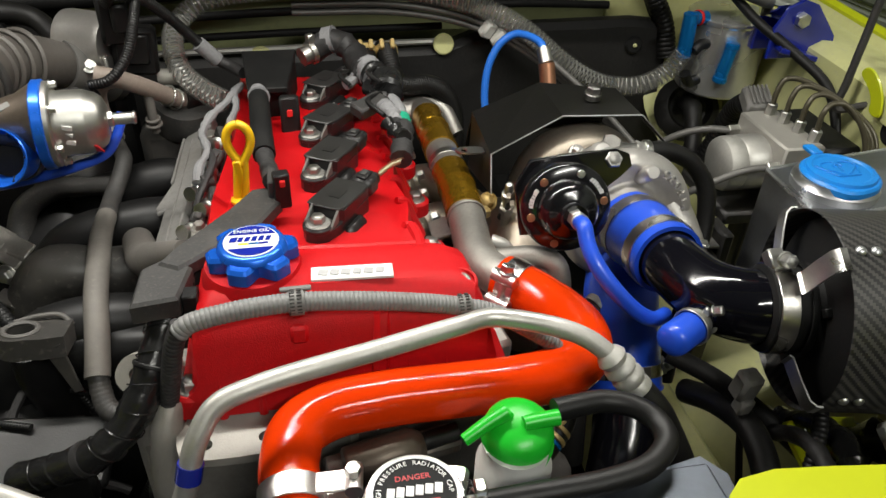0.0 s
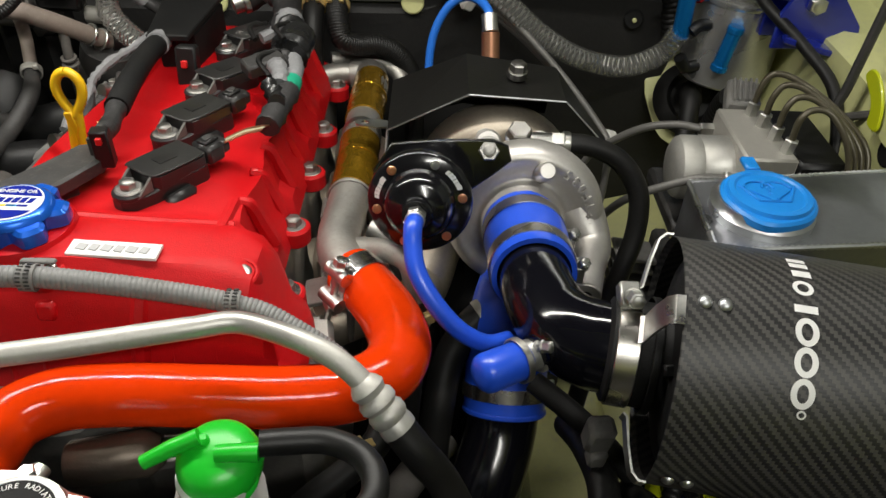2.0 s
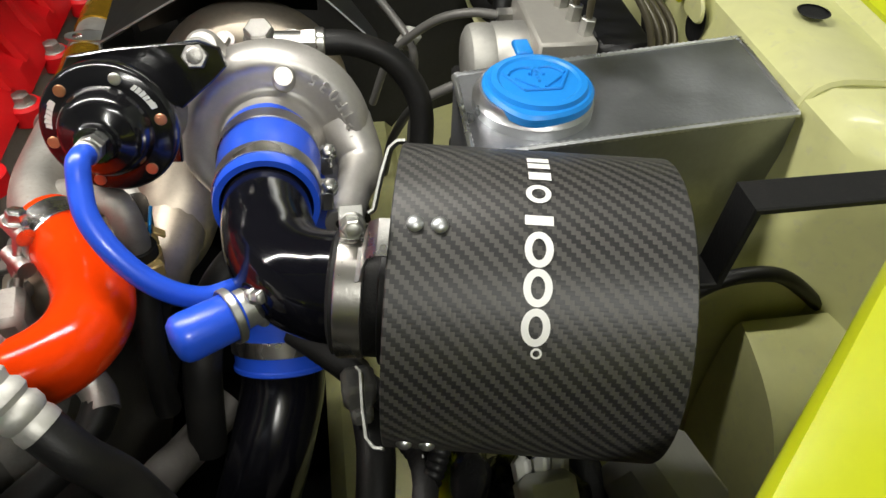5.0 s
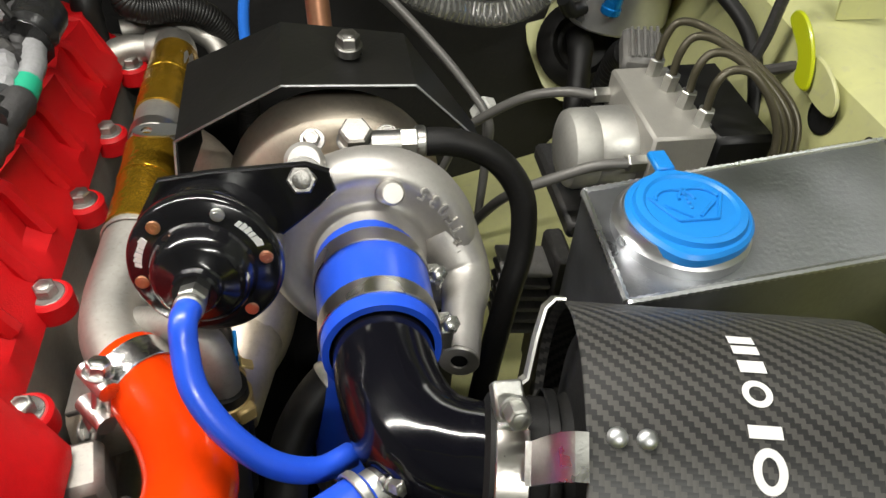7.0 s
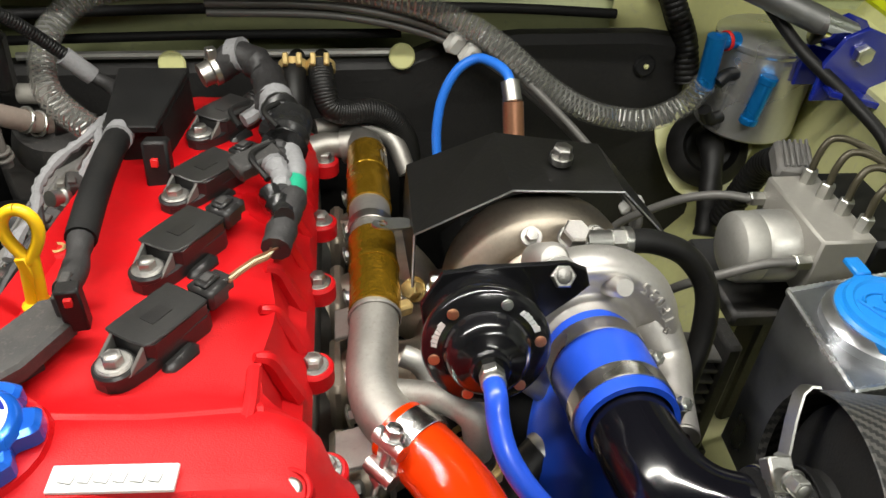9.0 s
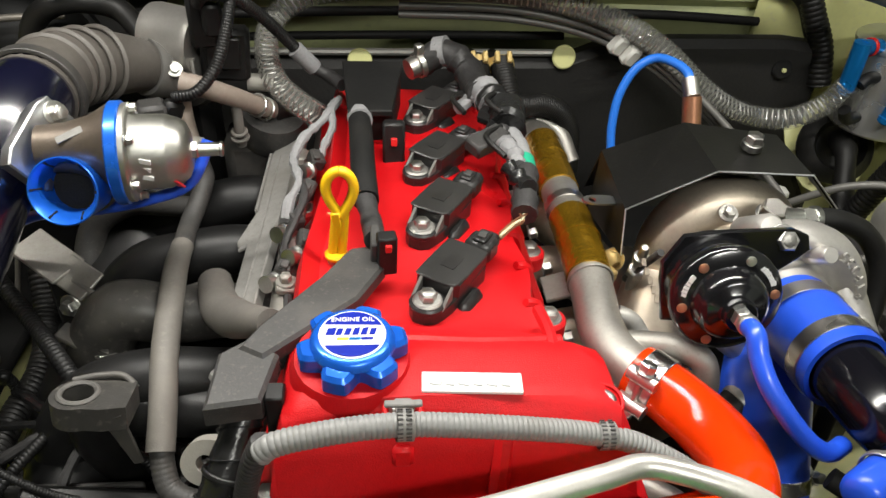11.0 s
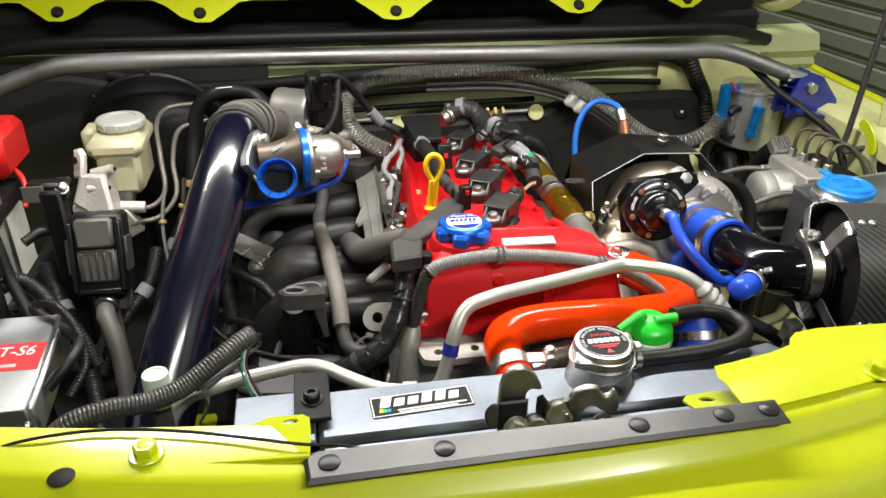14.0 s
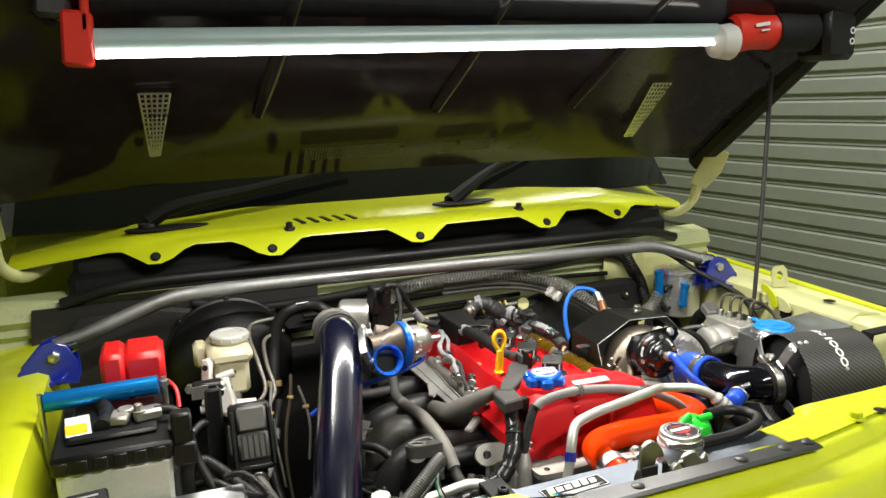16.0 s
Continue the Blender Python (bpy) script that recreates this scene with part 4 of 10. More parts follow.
part("block", join(block(-0.09, 0.14, 0.40, 0.86, 0.50, 0.78, 0.012), block(-0.065, 0.115, 0.41, 0.85, 0.78, 0.905, 0.006)), CAST, engine, "cast aluminium block and head")
part("front_cover", join(block(-0.085, 0.155, 0.375, 0.42, 0.55, 0.905, 0.012)), CAST, engine, "cast aluminium timing cover")


def cover_section(y):
    f = max(0.0, min(1.0, (0.47 - y) / 0.03))
    top = 0.984 - 0.045 * (y - 0.41)
    lo = 0.914 - 0.02 * (y - 0.4)
    wob = 0.005 * (0.5 - 0.5 * math.cos((y - 0.455) / 0.083 * 2 * math.pi)) * (1 - f)
    r = 0.094 + 0.030 * f - wob
    lip = -0.0165 * (1 - f)
    s = 0.013 * max(0.0, min(1.0, (y - 0.54) / 0.12))
    return [(-0.069 + s, lo - 0.012), (-0.069 + s, lo + 0.004), (-0.061 + s, lo + 0.012), (-0.056 + s, top - 0.022), (-0.052 + s, top - 0.008), (-0.043 + s, top - 0.001 + lip), (-0.01, top + lip), (0.015, top + 0.002 + lip), (0.045, top + 0.001 + lip),
            (r - 0.018, top - 0.002 + lip), (r - 0.004, top - 0.008 + lip), (r + 0.003, top - 0.022), (r + 0.010 + 0.3 * wob, lo + 0.014), (r + 0.018 + wob, lo + 0.006), (r + 0.022 + wob, lo - 0.010)]


rows = []
ys = [0.374, 0.379, 0.385, 0.391, 0.397, 0.402] + [0.402 + (0.815 - 0.402) * k / 52 for k in range(1, 53)] + [0.822, 0.826]
cut = {0.374: 0.910, 0.379: 0.935, 0.385: 0.958, 0.391: 0.972, 0.397: 0.979, 0.822: 0.955, 0.826: 0.91}
for y in ys:
    lim = cut.get(y, 1.0)
    rows.append([(x, y, min(z, lim)) for x, z in cover_section(y)])
cover = part("rocker_cover", sheet(rows, -0.002), RED, engine, "red crackle-painted rocker cover")
# ribs on its face, the coil lane's edges, bolt bosses along both sides
for x in (-0.045, -0.02, 0.0, 0.045, 0.075, 0.10):
    part("rib", tube([(x, 0.373, 0.908), (x, 0.379, 0.932), (x, 0.386, 0.955)], 0.003, 8), RED, cover)
part("rib", tube([(0.055, 0.372, 0.912), (0.058, 0.384, 0.955), (0.060, 0.396, 0.978)], 0.006, 8), RED, cover)
part("rib", tube([(-0.030, 0.452, 0.981), (0.0, 0.448, 0.982), (0.05, 0.444, 0.982), (0.10, 0.450, 0.976)], 0.0035, 8), RED, cover)
part("rib", tube([(0.090, 0.405, 0.977), (0.094, 0.45, 0.978), (0.093, 0.48, 0.972)], 0.004, 8), RED, cover)
for y in (0.500, 0.540, 0.580, 0.622, 0.664, 0.706, 0.748, 0.79):
    z = 0.984 - 0.045 * (y - 0.41)
    part("rib", tube([(0.090, y, z - 0.020), (0.0965, y + 0.002, z - 0.024), (0.102, y + 0.004, z - 0.040), (0.110, y + 0.004, z - 0.060)], [0.003, 0.005, 0.0060, 0.0065], 8), RED, cover)
for x, y, z in ((0.127, 0.455, 0.916), (0.119, 0.535, 0.912), (0.120, 0.621, 0.906), (0.121, 0.704, 0.900), (0.123, 0.801, 0.898), (-0.064, 0.388, 0.922), (-0.066, 0.53, 0.915), (-0.066, 0.68, 0.908)):
    part("boss", join(disc(0.0125, 0.016, (x, y, z - 0.014), (0, 0, 1), 0.002), block(min(x, 0.02 if x < 0 else 0.10), max(x, -0.055 if x < 0 else 0.10), y - 0.009, y + 0.009, z - 0.014, z, 0.002)), RED, cover)
    part("bolt", bolt_mesh((x, y, z + 0.001), (0, 0, 1), 0.0062, 0.006, 1.5), BOLT, cover)
part("boss", disc(0.0095, 0.012, (-0.0385, 0.600, 0.9500), (0, 0, 1), 0.002), RED, cover)
part("insert", ring(0.0052, 0.0030, 0.002, (-0.0385, 0.600, 0.9615)), BRASSY, cover)
part("name_plate", box_at((0.0430, 0.4080, 0.9885), (0.052, 0.0130, 0.0022), (2, 0, -3), 0.0004), WHITE, cover, "pale metal name plate")
for k in range(6):
    part("mark", box_at((0.0245 + 0.0072 * k, 0.4090 - 0.0004 * k, 0.9899), (0.005 if k % 2 else 0.006, 0.0055, 0.0006), (0, 0, -14), 0.0002), GREYPRINT, cover)
part("filler_neck", lathe([(0.034, -0.02), (0.033, 0.0), (0.030, 0.008), (0, 0.008)], (-0.019, 0.428, 0.982), (0, 0, 1), 28), RED, cover)
for x, y in ((0.007, 0.398), (0.114, 0.404)):
    q = V(x, y, 0.9815 - 0.006 * (x > 0.1))
    part("boss", lathe([(0.0125, -0.03), (0.0115, -0.004), (0.0108, 0.0022), (0.0098, 0.0032), (0.0086, 0.0028), (0.0082, 0.0), (0, 0.0)], q, (0, -0.25, 1), 28), RED, cover)
    part("web", box_at(q + V(0, -0.011, -0.020), (0.011, 0.012, 0.012), (-14, 0, 0), 0.002), RED, cover)
    part("clip_bolt", lathe([(0.0072, 0), (0.0072, 0.0012), (0.0060, 0.0034), (0.0045, 0.0042), (0, 0.0042)], q, (0, -0.25, 1), 24), BOLT, cover)
# oil filler cap: six scallops, white printed disc
oil = thing("oil_filler_cap", "blue anodised aluminium oil filler cap with white printed disc", "oil cap", (-0.019, 0.424, 0.988))
prof = []
for k in range(96):
    a = 2 * math.pi * k / 96
    c = math.cos(6 * a)
    r = 0.0288 - 0.0058 * max(0, 0.35 - c) ** 1.3
    prof.append((r * math.cos(a + 0.2), r * math.sin(a + 0.2)))
OC = V(-0.0182, 0.4280, 0.9885)
part("body", join(prism(prof, 0.0125, Matrix.Translation(OC), 0.0022), lathe([(0.0225, 0.0115), (0.0212, 0.0150), (0.0195, 0.0162), (0.0180, 0.0166), (0, 0.0166)], OC, (0, 0, 1), 48), lathe([(0.0262, 0.0), (0.0270, 0.001), (0.0270, 0.0035), (0.025, 0.006), (0, 0.006)], OC - V(0, 0, 0.005), (0, 0, 1), 48)), ANBLUE, oil)
disk = part("printed_disc", disc(0.0173, 0.0008, OC + V(0, 0, 0.0164), (0, 0, 1), 0.0002, 48), WHITE, oil, "white printed disc")
for s in (-1, 1):
    arc = [(0.0163 * math.cos(radians(a)), s * 0.0163 * math.sin(radians(a))) for a in range(22 if s > 0 else 30, 159 if s > 0 else 151, 6)]
    part("mark", prism(arc, 0.0004, Matrix.Translation(OC + V(0, 0, 0.0171))), DEEPBLUE, disk, "dark blue segment")
part("lettering", letters("ENGINE OIL", 0.0042, 0.0002, Matrix.Translation(OC + V(0, 0.0100, 0.0177))), WHITE, disk)
for k, w in enumerate((0.0052, 0.0036, 0.0036, 0.0038, 0.0038, 0.0036)):
    part("mark", prism([(-w / 2, -0.0024), (w / 2 - 0.0006, -0.0024), (w / 2 + 0.0006, 0.0022 + 0.0008 * (k in (0, 3, 4))), (-w / 2 + 0.0012, 0.0022)], 0.0004, Matrix.Translation(OC + V(-0.0112 + 0.0043 * k, 0.0016, 0.0172))), DEEPBLUE, disk)
for k, m_ in enumerate((YELPRINT, SKYBLUE, DEEPBLUE)):
    part("mark", box_at(OC + V(-0.0048 + 0.0062 * k, -0.0036, 0.0174), (0.0060, 0.0018, 0.0004), (0, 0, 0), 0.0001), m_, disk)
# dipstick
dip = thing("dipstick", "yellow plastic dipstick handle with an oval loop", "dipstick", (-0.033, 0.541, 0.96))
loop = []
for k in range(41):
    a = 2 * math.pi * k / 40
    drop = 0.5 - 0.5 * math.cos(a)
    loop.append(V(-0.0280 + 0.0100 * math.sin(a) * (1 - 0.80 * drop ** 2.2), 0.5475 - 0.004 * drop, 1.0290 - 0.031 * drop))
part("loop", sweep(loop, 0.0034, 12, False), YELLOW, dip)
stem_line = [V(-0.0280, 0.5438, 1.002), V(-0.0290, 0.5430, 0.990), V(-0.0312, 0.5415, 0.968)]
part("stem", join(*[tube([q + V(dx, 0, 0) for q in stem_line], [0.0028, 0.0030, 0.0032], 10) for dx in (-0.0030, 0.0030)], box_at((-0.0297, 0.5424, 0.985), (0.006, 0.0036, 0.034), (3, -6, 0), 0.0008), disc(0.0078, 0.0045, (-0.0315, 0.5412, 0.966), (0, 0, 1), 0.0014)), YELLOW, dip)
part("tube", sweep([V(-0.0325, 0.541, 0.968), V(-0.04, 0.53, 0.90)], 0.0045, 10), ZINC, dip)


# ignition coils: four alike, each with its bolt, lug and plug
def coil_thing():
    c = thing("ignition_coil", "black plastic ignition coil bolted onto the red cover", "ignition coil", (0, 0, 0), group="ignition coils")
    skirt = [(0.010, -0.0125), (0.052, -0.0135), (0.0565, -0.0115), (0.0570, 0.0130), (0.0540, 0.0155), (0.012, 0.0145), (0.002, 0.0105), (-0.006, 0.0090), (-0.0105, 0.0040), (-0.0105, -0.0040), (-0.006, -0.0092), (0.002, -0.0112)]
    part("body", join(prism(skirt, 0.026, pose(0, 0, -0.032), 0.0015),
                      prism([(0.0105, -0.0085), (0.0155, -0.0130), (0.0535, -0.0128), (0.0552, -0.0110), (0.0554, 0.0138), (0.0538, 0.0155), (0.0125, 0.0152), (0.0105, 0.0135)], 0.0122, pose(0, 0, -0.0080, 0, 3.5, 0), 0.0012)), COILP, c)
    part("lid", prism(rounded([(0.0098, -0.0090), (0.0150, -0.0138), (0.0540, -0.0136), (0.0560, -0.0115), (0.0562, 0.0145), (0.0545, 0.0162), (0.0120, 0.0160), (0.0098, 0.0140)], 1), 0.0017, pose(0, 0, 0.0040, 0, 3.5, 0), 0.0007), COILLID, c, "dusty dull lid")
    part("label", prism([(-0.007, -0.0045), (0.007, -0.0045), (0.007, 0.0045), (-0.007, 0.0045)], 0.0003, pose(0.032, 0.001, 0.0039, 0, 3.5, 0)), COILP, c)
    for s in (-1, 1):
        part("gusset", prism([(0.0, 0.0), (0.0125, 0.0), (0.0125, 0.0105)], 0.0022, pose(-0.002, s * 0.0105 + 0.0011, -0.0062, 90, 0, 0), 0.0004), DUSTP, c, "pale worn gusset")
    part("ear", join(disc(0.0112, 0.005, (0, 0, -0.0085), (0, 0, 1), 0.0012), block(-0.002, 0.012, -0.0100, 0.0100, -0.0085, -0.0045, 0.0012)), COILP, c)
    part("bolt", join(bolt_mesh((0, 0, -0.0036), (0, 0, 1), 0.0056, 0.0050, 1.5), ring(0.0092, 0.006, 0.0016, (0, 0, -0.0040))), BOLT, c)
    part("boot", join(lathe([(0.013, 0), (0.013, -0.03), (0, -0.03)], (0.030, 0, -0.014), (0, 0, 1), 20), block(0.014, 0.040, -0.0205, -0.010, -0.032, -0.013, 0.004)), COILP, c)
    plug = part("plug", join(block(0.058, 0.074, -0.0125, 0.0065, -0.012, 0.0025, 0.0025), block(0.070, 0.081, -0.0105, 0.0045, -0.010, 0.0005, 0.0025), block(0.060, 0.073, -0.0075, 0.0015, 0.0022, 0.0050, 0.001)), COILP, c)
    part("latch", block(0.063, 0.070, -0.0060, 0.0, 0.0048, 0.0062, 0.0006), DARKG, plug)
    return c
TURNC = 56.5
first = coil_thing()
COILS = [(0.025, 0.482, 0.983), (0.026, 0.560, 0.980), (0.027, 0.645, 0.973), (0.031, 0.735, 0.970)]
first.matrix_basis = pose(*COILS[0], 0, 0, TURNC)
for k, q in enumerate(COILS[1:]):
    copy_thing(first, pose(*q, 0, 0, TURNC + (2, -2, 0)[k]))

# coil loom: tape-wound bundles along the right of the coils
loom = thing("coil_loom", "coil wiring loom wound in grey and black tape", "wiring loom", (0.09, 0.65, 0.97))
part("trunk", taped([(0.036, 0.805, 0.985), (0.060, 0.802, 1.000), (0.078, 0.790, 0.992), (0.085, 0.765, 0.985), (0.088, 0.735, 0.990)], 0.013, 12, 3, 0.12), LOOM, loom)
part("grey_wrap", taped([(0.052, 0.806, 0.998), (0.062, 0.802, 1.001)], 0.0138, 12, 5, 0.06), GREYTAPE, loom)
part("grey_wrap", taped([(0.090, 0.742, 0.992), (0.095, 0.715, 0.990)], 0.0135, 12, 9, 0.12), GREYTAPE, loom)
part("knot", taped([(0.092, 0.728, 0.99), (0.104, 0.700, 0.992), (0.100, 0.675, 0.988)], 0.014, 12, 12, 0.26, 0.004), SHINYTAPE, loom)
part("branch", taped([(0.078, 0.785, 0.99), (0.084, 0.755, 0.985), (0.074, 0.735, 0.982), (0.066, 0.728, 0.980)], 0.006, 8, 4), GREYTAPE, loom)
part("branch", taped([(0.100, 0.690, 0.985), (0.088, 0.672, 0.984), (0.074, 0.665, 0.982)], 0.008, 10, 6, 0.2), GREYTAPE, loom)
part("branch", taped([(0.102, 0.680, 0.986), (0.108, 0.655, 0.985), (0.108, 0.625, 0.983)], 0.0075, 10, 7, 0.08), GREYTAPE, loom)
part("marker", sweep([V(0.1085, 0.636, 0.984), V(0.1083, 0.622, 0.983)], 0.0082, 12), TEAL, loom, "green tape marker")
part("branch", taped([(0.108, 0.622, 0.983), (0.104, 0.600, 0.981), (0.099, 0.572, 0.978)], 0.0095, 10, 8, 0.10), LOOM, loom)
for d in (-0.003, 0.0, 0.003):
    part("wire", tube([(0.099 + d, 0.574, 0.978), (0.096, 0.562 + d, 0.982), (0.088, 0.552 + d, 0.985), (0.076, 0.538 + d, 0.985)], 0.0009, 6), (COPPER, CREAM, COPPER)[int(d * 400 + 1.5)], loom)
rr = random.Random(41)
for k in range(7):
    a = V(0.104 - 0.003 * k, 0.590 + 0.030 * k, 0.988 + 0.002 * rr.random())
    part("tape_tail", taped([a, a + V(0.006 * rr.uniform(-1, 1), 0.014, 0.004 * rr.uniform(-1, 1)), a + V(-0.012 * rr.random(), 0.028, 0.004 * rr.uniform(-1, 1))], 0.0050 + 0.0025 * rr.random(), 9, 50 + k, 0.28, 0.004), (SHINYTAPE, GREYTAPE, LOOM, SHINYTAPE, GREYTAPE)[k % 5], loom)
for q in ([(0.070, 0.735, 0.992), (0.060, 0.715, 0.996), (0.068, 0.695, 0.993)], [(0.094, 0.668, 0.996), (0.080, 0.650, 0.997), (0.092, 0.628, 0.992)], [(0.098, 0.720, 1.001), (0.086, 0.700, 1.003), (0.096, 0.682, 1.000)]):
    part("wire", tube(q, 0.0022, 8), RUBBER, loom)
part("connector", box_at((0.082, 0.655, 0.990), (0.034, 0.018, 0.012), (8, -6, 35), 0.002), DARKG, loom, "spare dark connector")

# black relay box behind the coils, with its tail and connector
box = thing("relay_box", "flat black plastic cover box at the back of the engine", "cover box", (-0.01, 0.74, 0.95))
part("lid", prism([(-0.021, -0.045), (0.015, -0.045), (0.026, 0.042), (-0.028, 0.042)], 0.006, pose(-0.006, 0.742, 0.990, 3, 0, 0), 0.001), MATT, box)
part("body", prism([(-0.018, -0.03), (0.016, -0.03), (0.025, 0.04), (-0.024, 0.04)], 0.045, pose(-0.006, 0.745, 0.945, 3, 0, 0), 0.002), MATT, box)
part("connector", box_at((0.010, 0.682, 0.968), (0.018, 0.014, 0.044), (-12, 0, 0), 0.002), BLACK, box)
part("lock", box_at((0.010, 0.673, 0.978), (0.005, 0.004, 0.006), (-12, 0, 0), 0.0005), REDP, box, "small red lock")
part("joint", join(sweep([V(0.026, 0.795, 0.985), V(0.046, 0.806, 0.990)], 0.010, 14), ring(0.0125, 0.0105, 0.006, (0.034, 0.799, 0.987), (0.85, 0.45, 0.2)), box_at((0.036, 0.799, 1.003), (0.008, 0.008, 0.010), (0, 0, 30), 0.001)), STAIN, box, "steel hose joint")
# sleeve from the box down along the dipstick, into the loom bracket
sleeve = thing("injector_loom", "black sleeved injector loom along the cover", "wiring loom", (-0.02, 0.62, 0.98))
part("sleeve", tube([(-0.018, 0.700, 0.985), (-0.016, 0.660, 0.990), (-0.014, 0.610, 0.990), (-0.012, 0.575, 0.988)], 0.0092, 14), MATT, sleeve)
part("sleeve", taped([(-0.012, 0.575, 0.988), (-0.008, 0.548, 0.988), (-0.006, 0.525, 0.992)], 0.0070, 12, 2, 0.08), LOOM, sleeve)
part("wrap", sweep([V(-0.018, 0.704, 0.985), V(-0.017, 0.692, 0.987)], 0.0102, 14), GREYTAPE, sleeve)
tray = thing("loom_bracket", "angled dark plastic loom bracket beside the oil cap", "bracket", (-0.05, 0.48, 0.98))
part("tray", join(prism([(-0.016, 0.478), (0.0, 0.508), (-0.004, 0.530), (-0.022, 0.526), (-0.038, 0.500), (-0.070, 0.458), (-0.080, 0.440), (-0.066, 0.432)], 0.012, pose(0, 0, 0.974), 0.002),
                  prism([(-0.092, 0.400), (-0.064, 0.404), (-0.058, 0.436), (-0.072, 0.452), (-0.090, 0.438)], 0.016, pose(0, 0, 0.968), 0.002)), DARKG, tray)
part("wall", join(box_at((-0.040, 0.469, 0.970), (0.072, 0.004, 0.020), (0, 0, 47), 0.001), box_at((-0.006, 0.522, 0.985), (0.006, 0.022, 0.028), (0, 0, 0), 0.001)), DARKG, tray)
part("clip", box_at((0.001, 0.512, 0.992), (0.012, 0.010, 0.028), (0, 0, 8), 0.001), BLACK, tray)
part("clip", box_at((-0.058, 0.412, 0.965), (0.010, 0.012, 0.034), (0, 0, 0), 0.001), BLACK, tray)
part("lock", box_at((0.002, 0.506, 1.000), (0.004, 0.003, 0.005), (0, 0, 8), 0.0005), REDP, tray)
main = thing("main_loom", "thick black taped main loom running down the front of the engine", "wiring loom", (-0.09, 0.39, 0.9))
ML = [(-0.068, 0.440, 0.974), (-0.076, 0.412, 0.961), (-0.084, 0.390, 0.944), (-0.094, 0.376, 0.925), (-0.107, 0.367, 0.910), (-0.122, 0.364, 0.899), (-0.150, 0.370, 0.882), (-0.18, 0.38, 0.865)]
part("taped_run", taped(ML, 0.0108, 14, 21, 0.09, 0.0045), SHINYTAPE, main, "shiny black taped section")


def winding(points, radius, pitch, seed):
    """The free edge of a tape wound round a bundle, a little uneven."""
    r = random.Random(seed)
    path = even_path(points, pitch / 14)
    n = axes((path[1] - path[0]).normalized()).col[0].copy()
    out = []
    for i, q in enumerate(path):
        t = (path[min(i + 1, len(path) - 1)] - path[max(i - 1, 0)]).normalized()
        n = (n - t * n.dot(t)).normalized()
        a = 2 * math.pi * i / 14 + 0.5 * math.sin(i * 0.11 + seed)
        out.append(q + (n * math.cos(a) + t.cross(n) * math.sin(a)) * (radius + 0.0006 * r.random()))
    return out


part("tape_edge", sweep(winding(ML, 0.0110, 0.017, 3), 0.0005, 5), SHINYTAPE, main)
part("cable_tie", ring(0.0124, 0.0108, 0.003, (-0.0845, 0.3885, 0.943), (0.35, 0.6, 0.75)), BLACK, main)
part("label_band", sweep([V(-0.128, 0.3650, 0.8955), V(-0.132, 0.3655, 0.893)], 0.0118, 14), LOOM, main)
part("side_branch", ribbed([(-0.060, 0.378, 0.985), (-0.066, 0.377, 0.970), (-0.072, 0.378, 0.945), (-0.078, 0.378, 0.915), (-0.082, 0.376, 0.885), (-0.084, 0.37, 0.84)], 0.0062, 0.0030, 0.0005, 12), LOOM, main)

# grey corrugated hose clipped across the front of the cover
hose = thing("corrugated_hose", "grey corrugated conduit clipped across the rocker cover", "conduit", (0.03, 0.385, 0.98))
GH = [(-0.061, 0.372, 0.983), (-0.055, 0.373, 0.988), (-0.027, 0.377, 0.9915), (0.006, 0.381, 0.9905), (0.033, 0.382, 0.9875), (0.068, 0.384, 0.981), (0.105, 0.387, 0.971), (0.128, 0.386, 0.964), (0.148, 0.381, 0.955), (0.163, 0.377, 0.946), (0.174, 0.374, 0.936), (0.178, 0.372, 0.910)]
part("conduit", ribbed(GH, 0.0062, 0.0027, 0.0005, 18), CONDUIT, hose)
for x, y, z in ((0.007, 0.381, 0.9905), (0.112, 0.388, 0.969)):
    clip = part("clip", join(ring(0.0077, 0.0064, 0.0085, (x - 0.004, y - 0.0005, z), (1, 0.08, -0.08), 0.0003), box_at((x, y + 0.011, z - 0.001), (0.0085, 0.014, 0.0022), (-12, 0, 0), 0.0006), box_at((x, y + 0.0125, z + 0.0005), (0.019, 0.0045, 0.0022), (-12, 0, 0), 0.0006)), GREYP, hose, "ridged grey strap clip")
    for k in range(9):
        a = radians(-15 + 17 * k)
        for dx in (-0.0021, 0.0021):
            part("tooth", box_at((x + dx, y - 0.0077 * math.cos(a), z + 0.0077 * math.sin(a)), (0.0028, 0.0009, 0.0011), (-math.degrees(a), 0, 0), 0.0002), DARKG, clip)
# ---- turbo side ----
turbo = thing("turbocharger", "turbocharger with cast compressor housing and heat-tinted turbine", "turbocharger", (0.30, 0.56, 0.80))
CC = V(0.2955, 0.545, 0.921)
CAX = V(0.0, -1.0, 0.18).normalized()
# compressor volute: a scroll that grows round the inlet, a hollow inside its ridge, then the inlet snout
CU = CAX.cross(V(1, 0, 0))


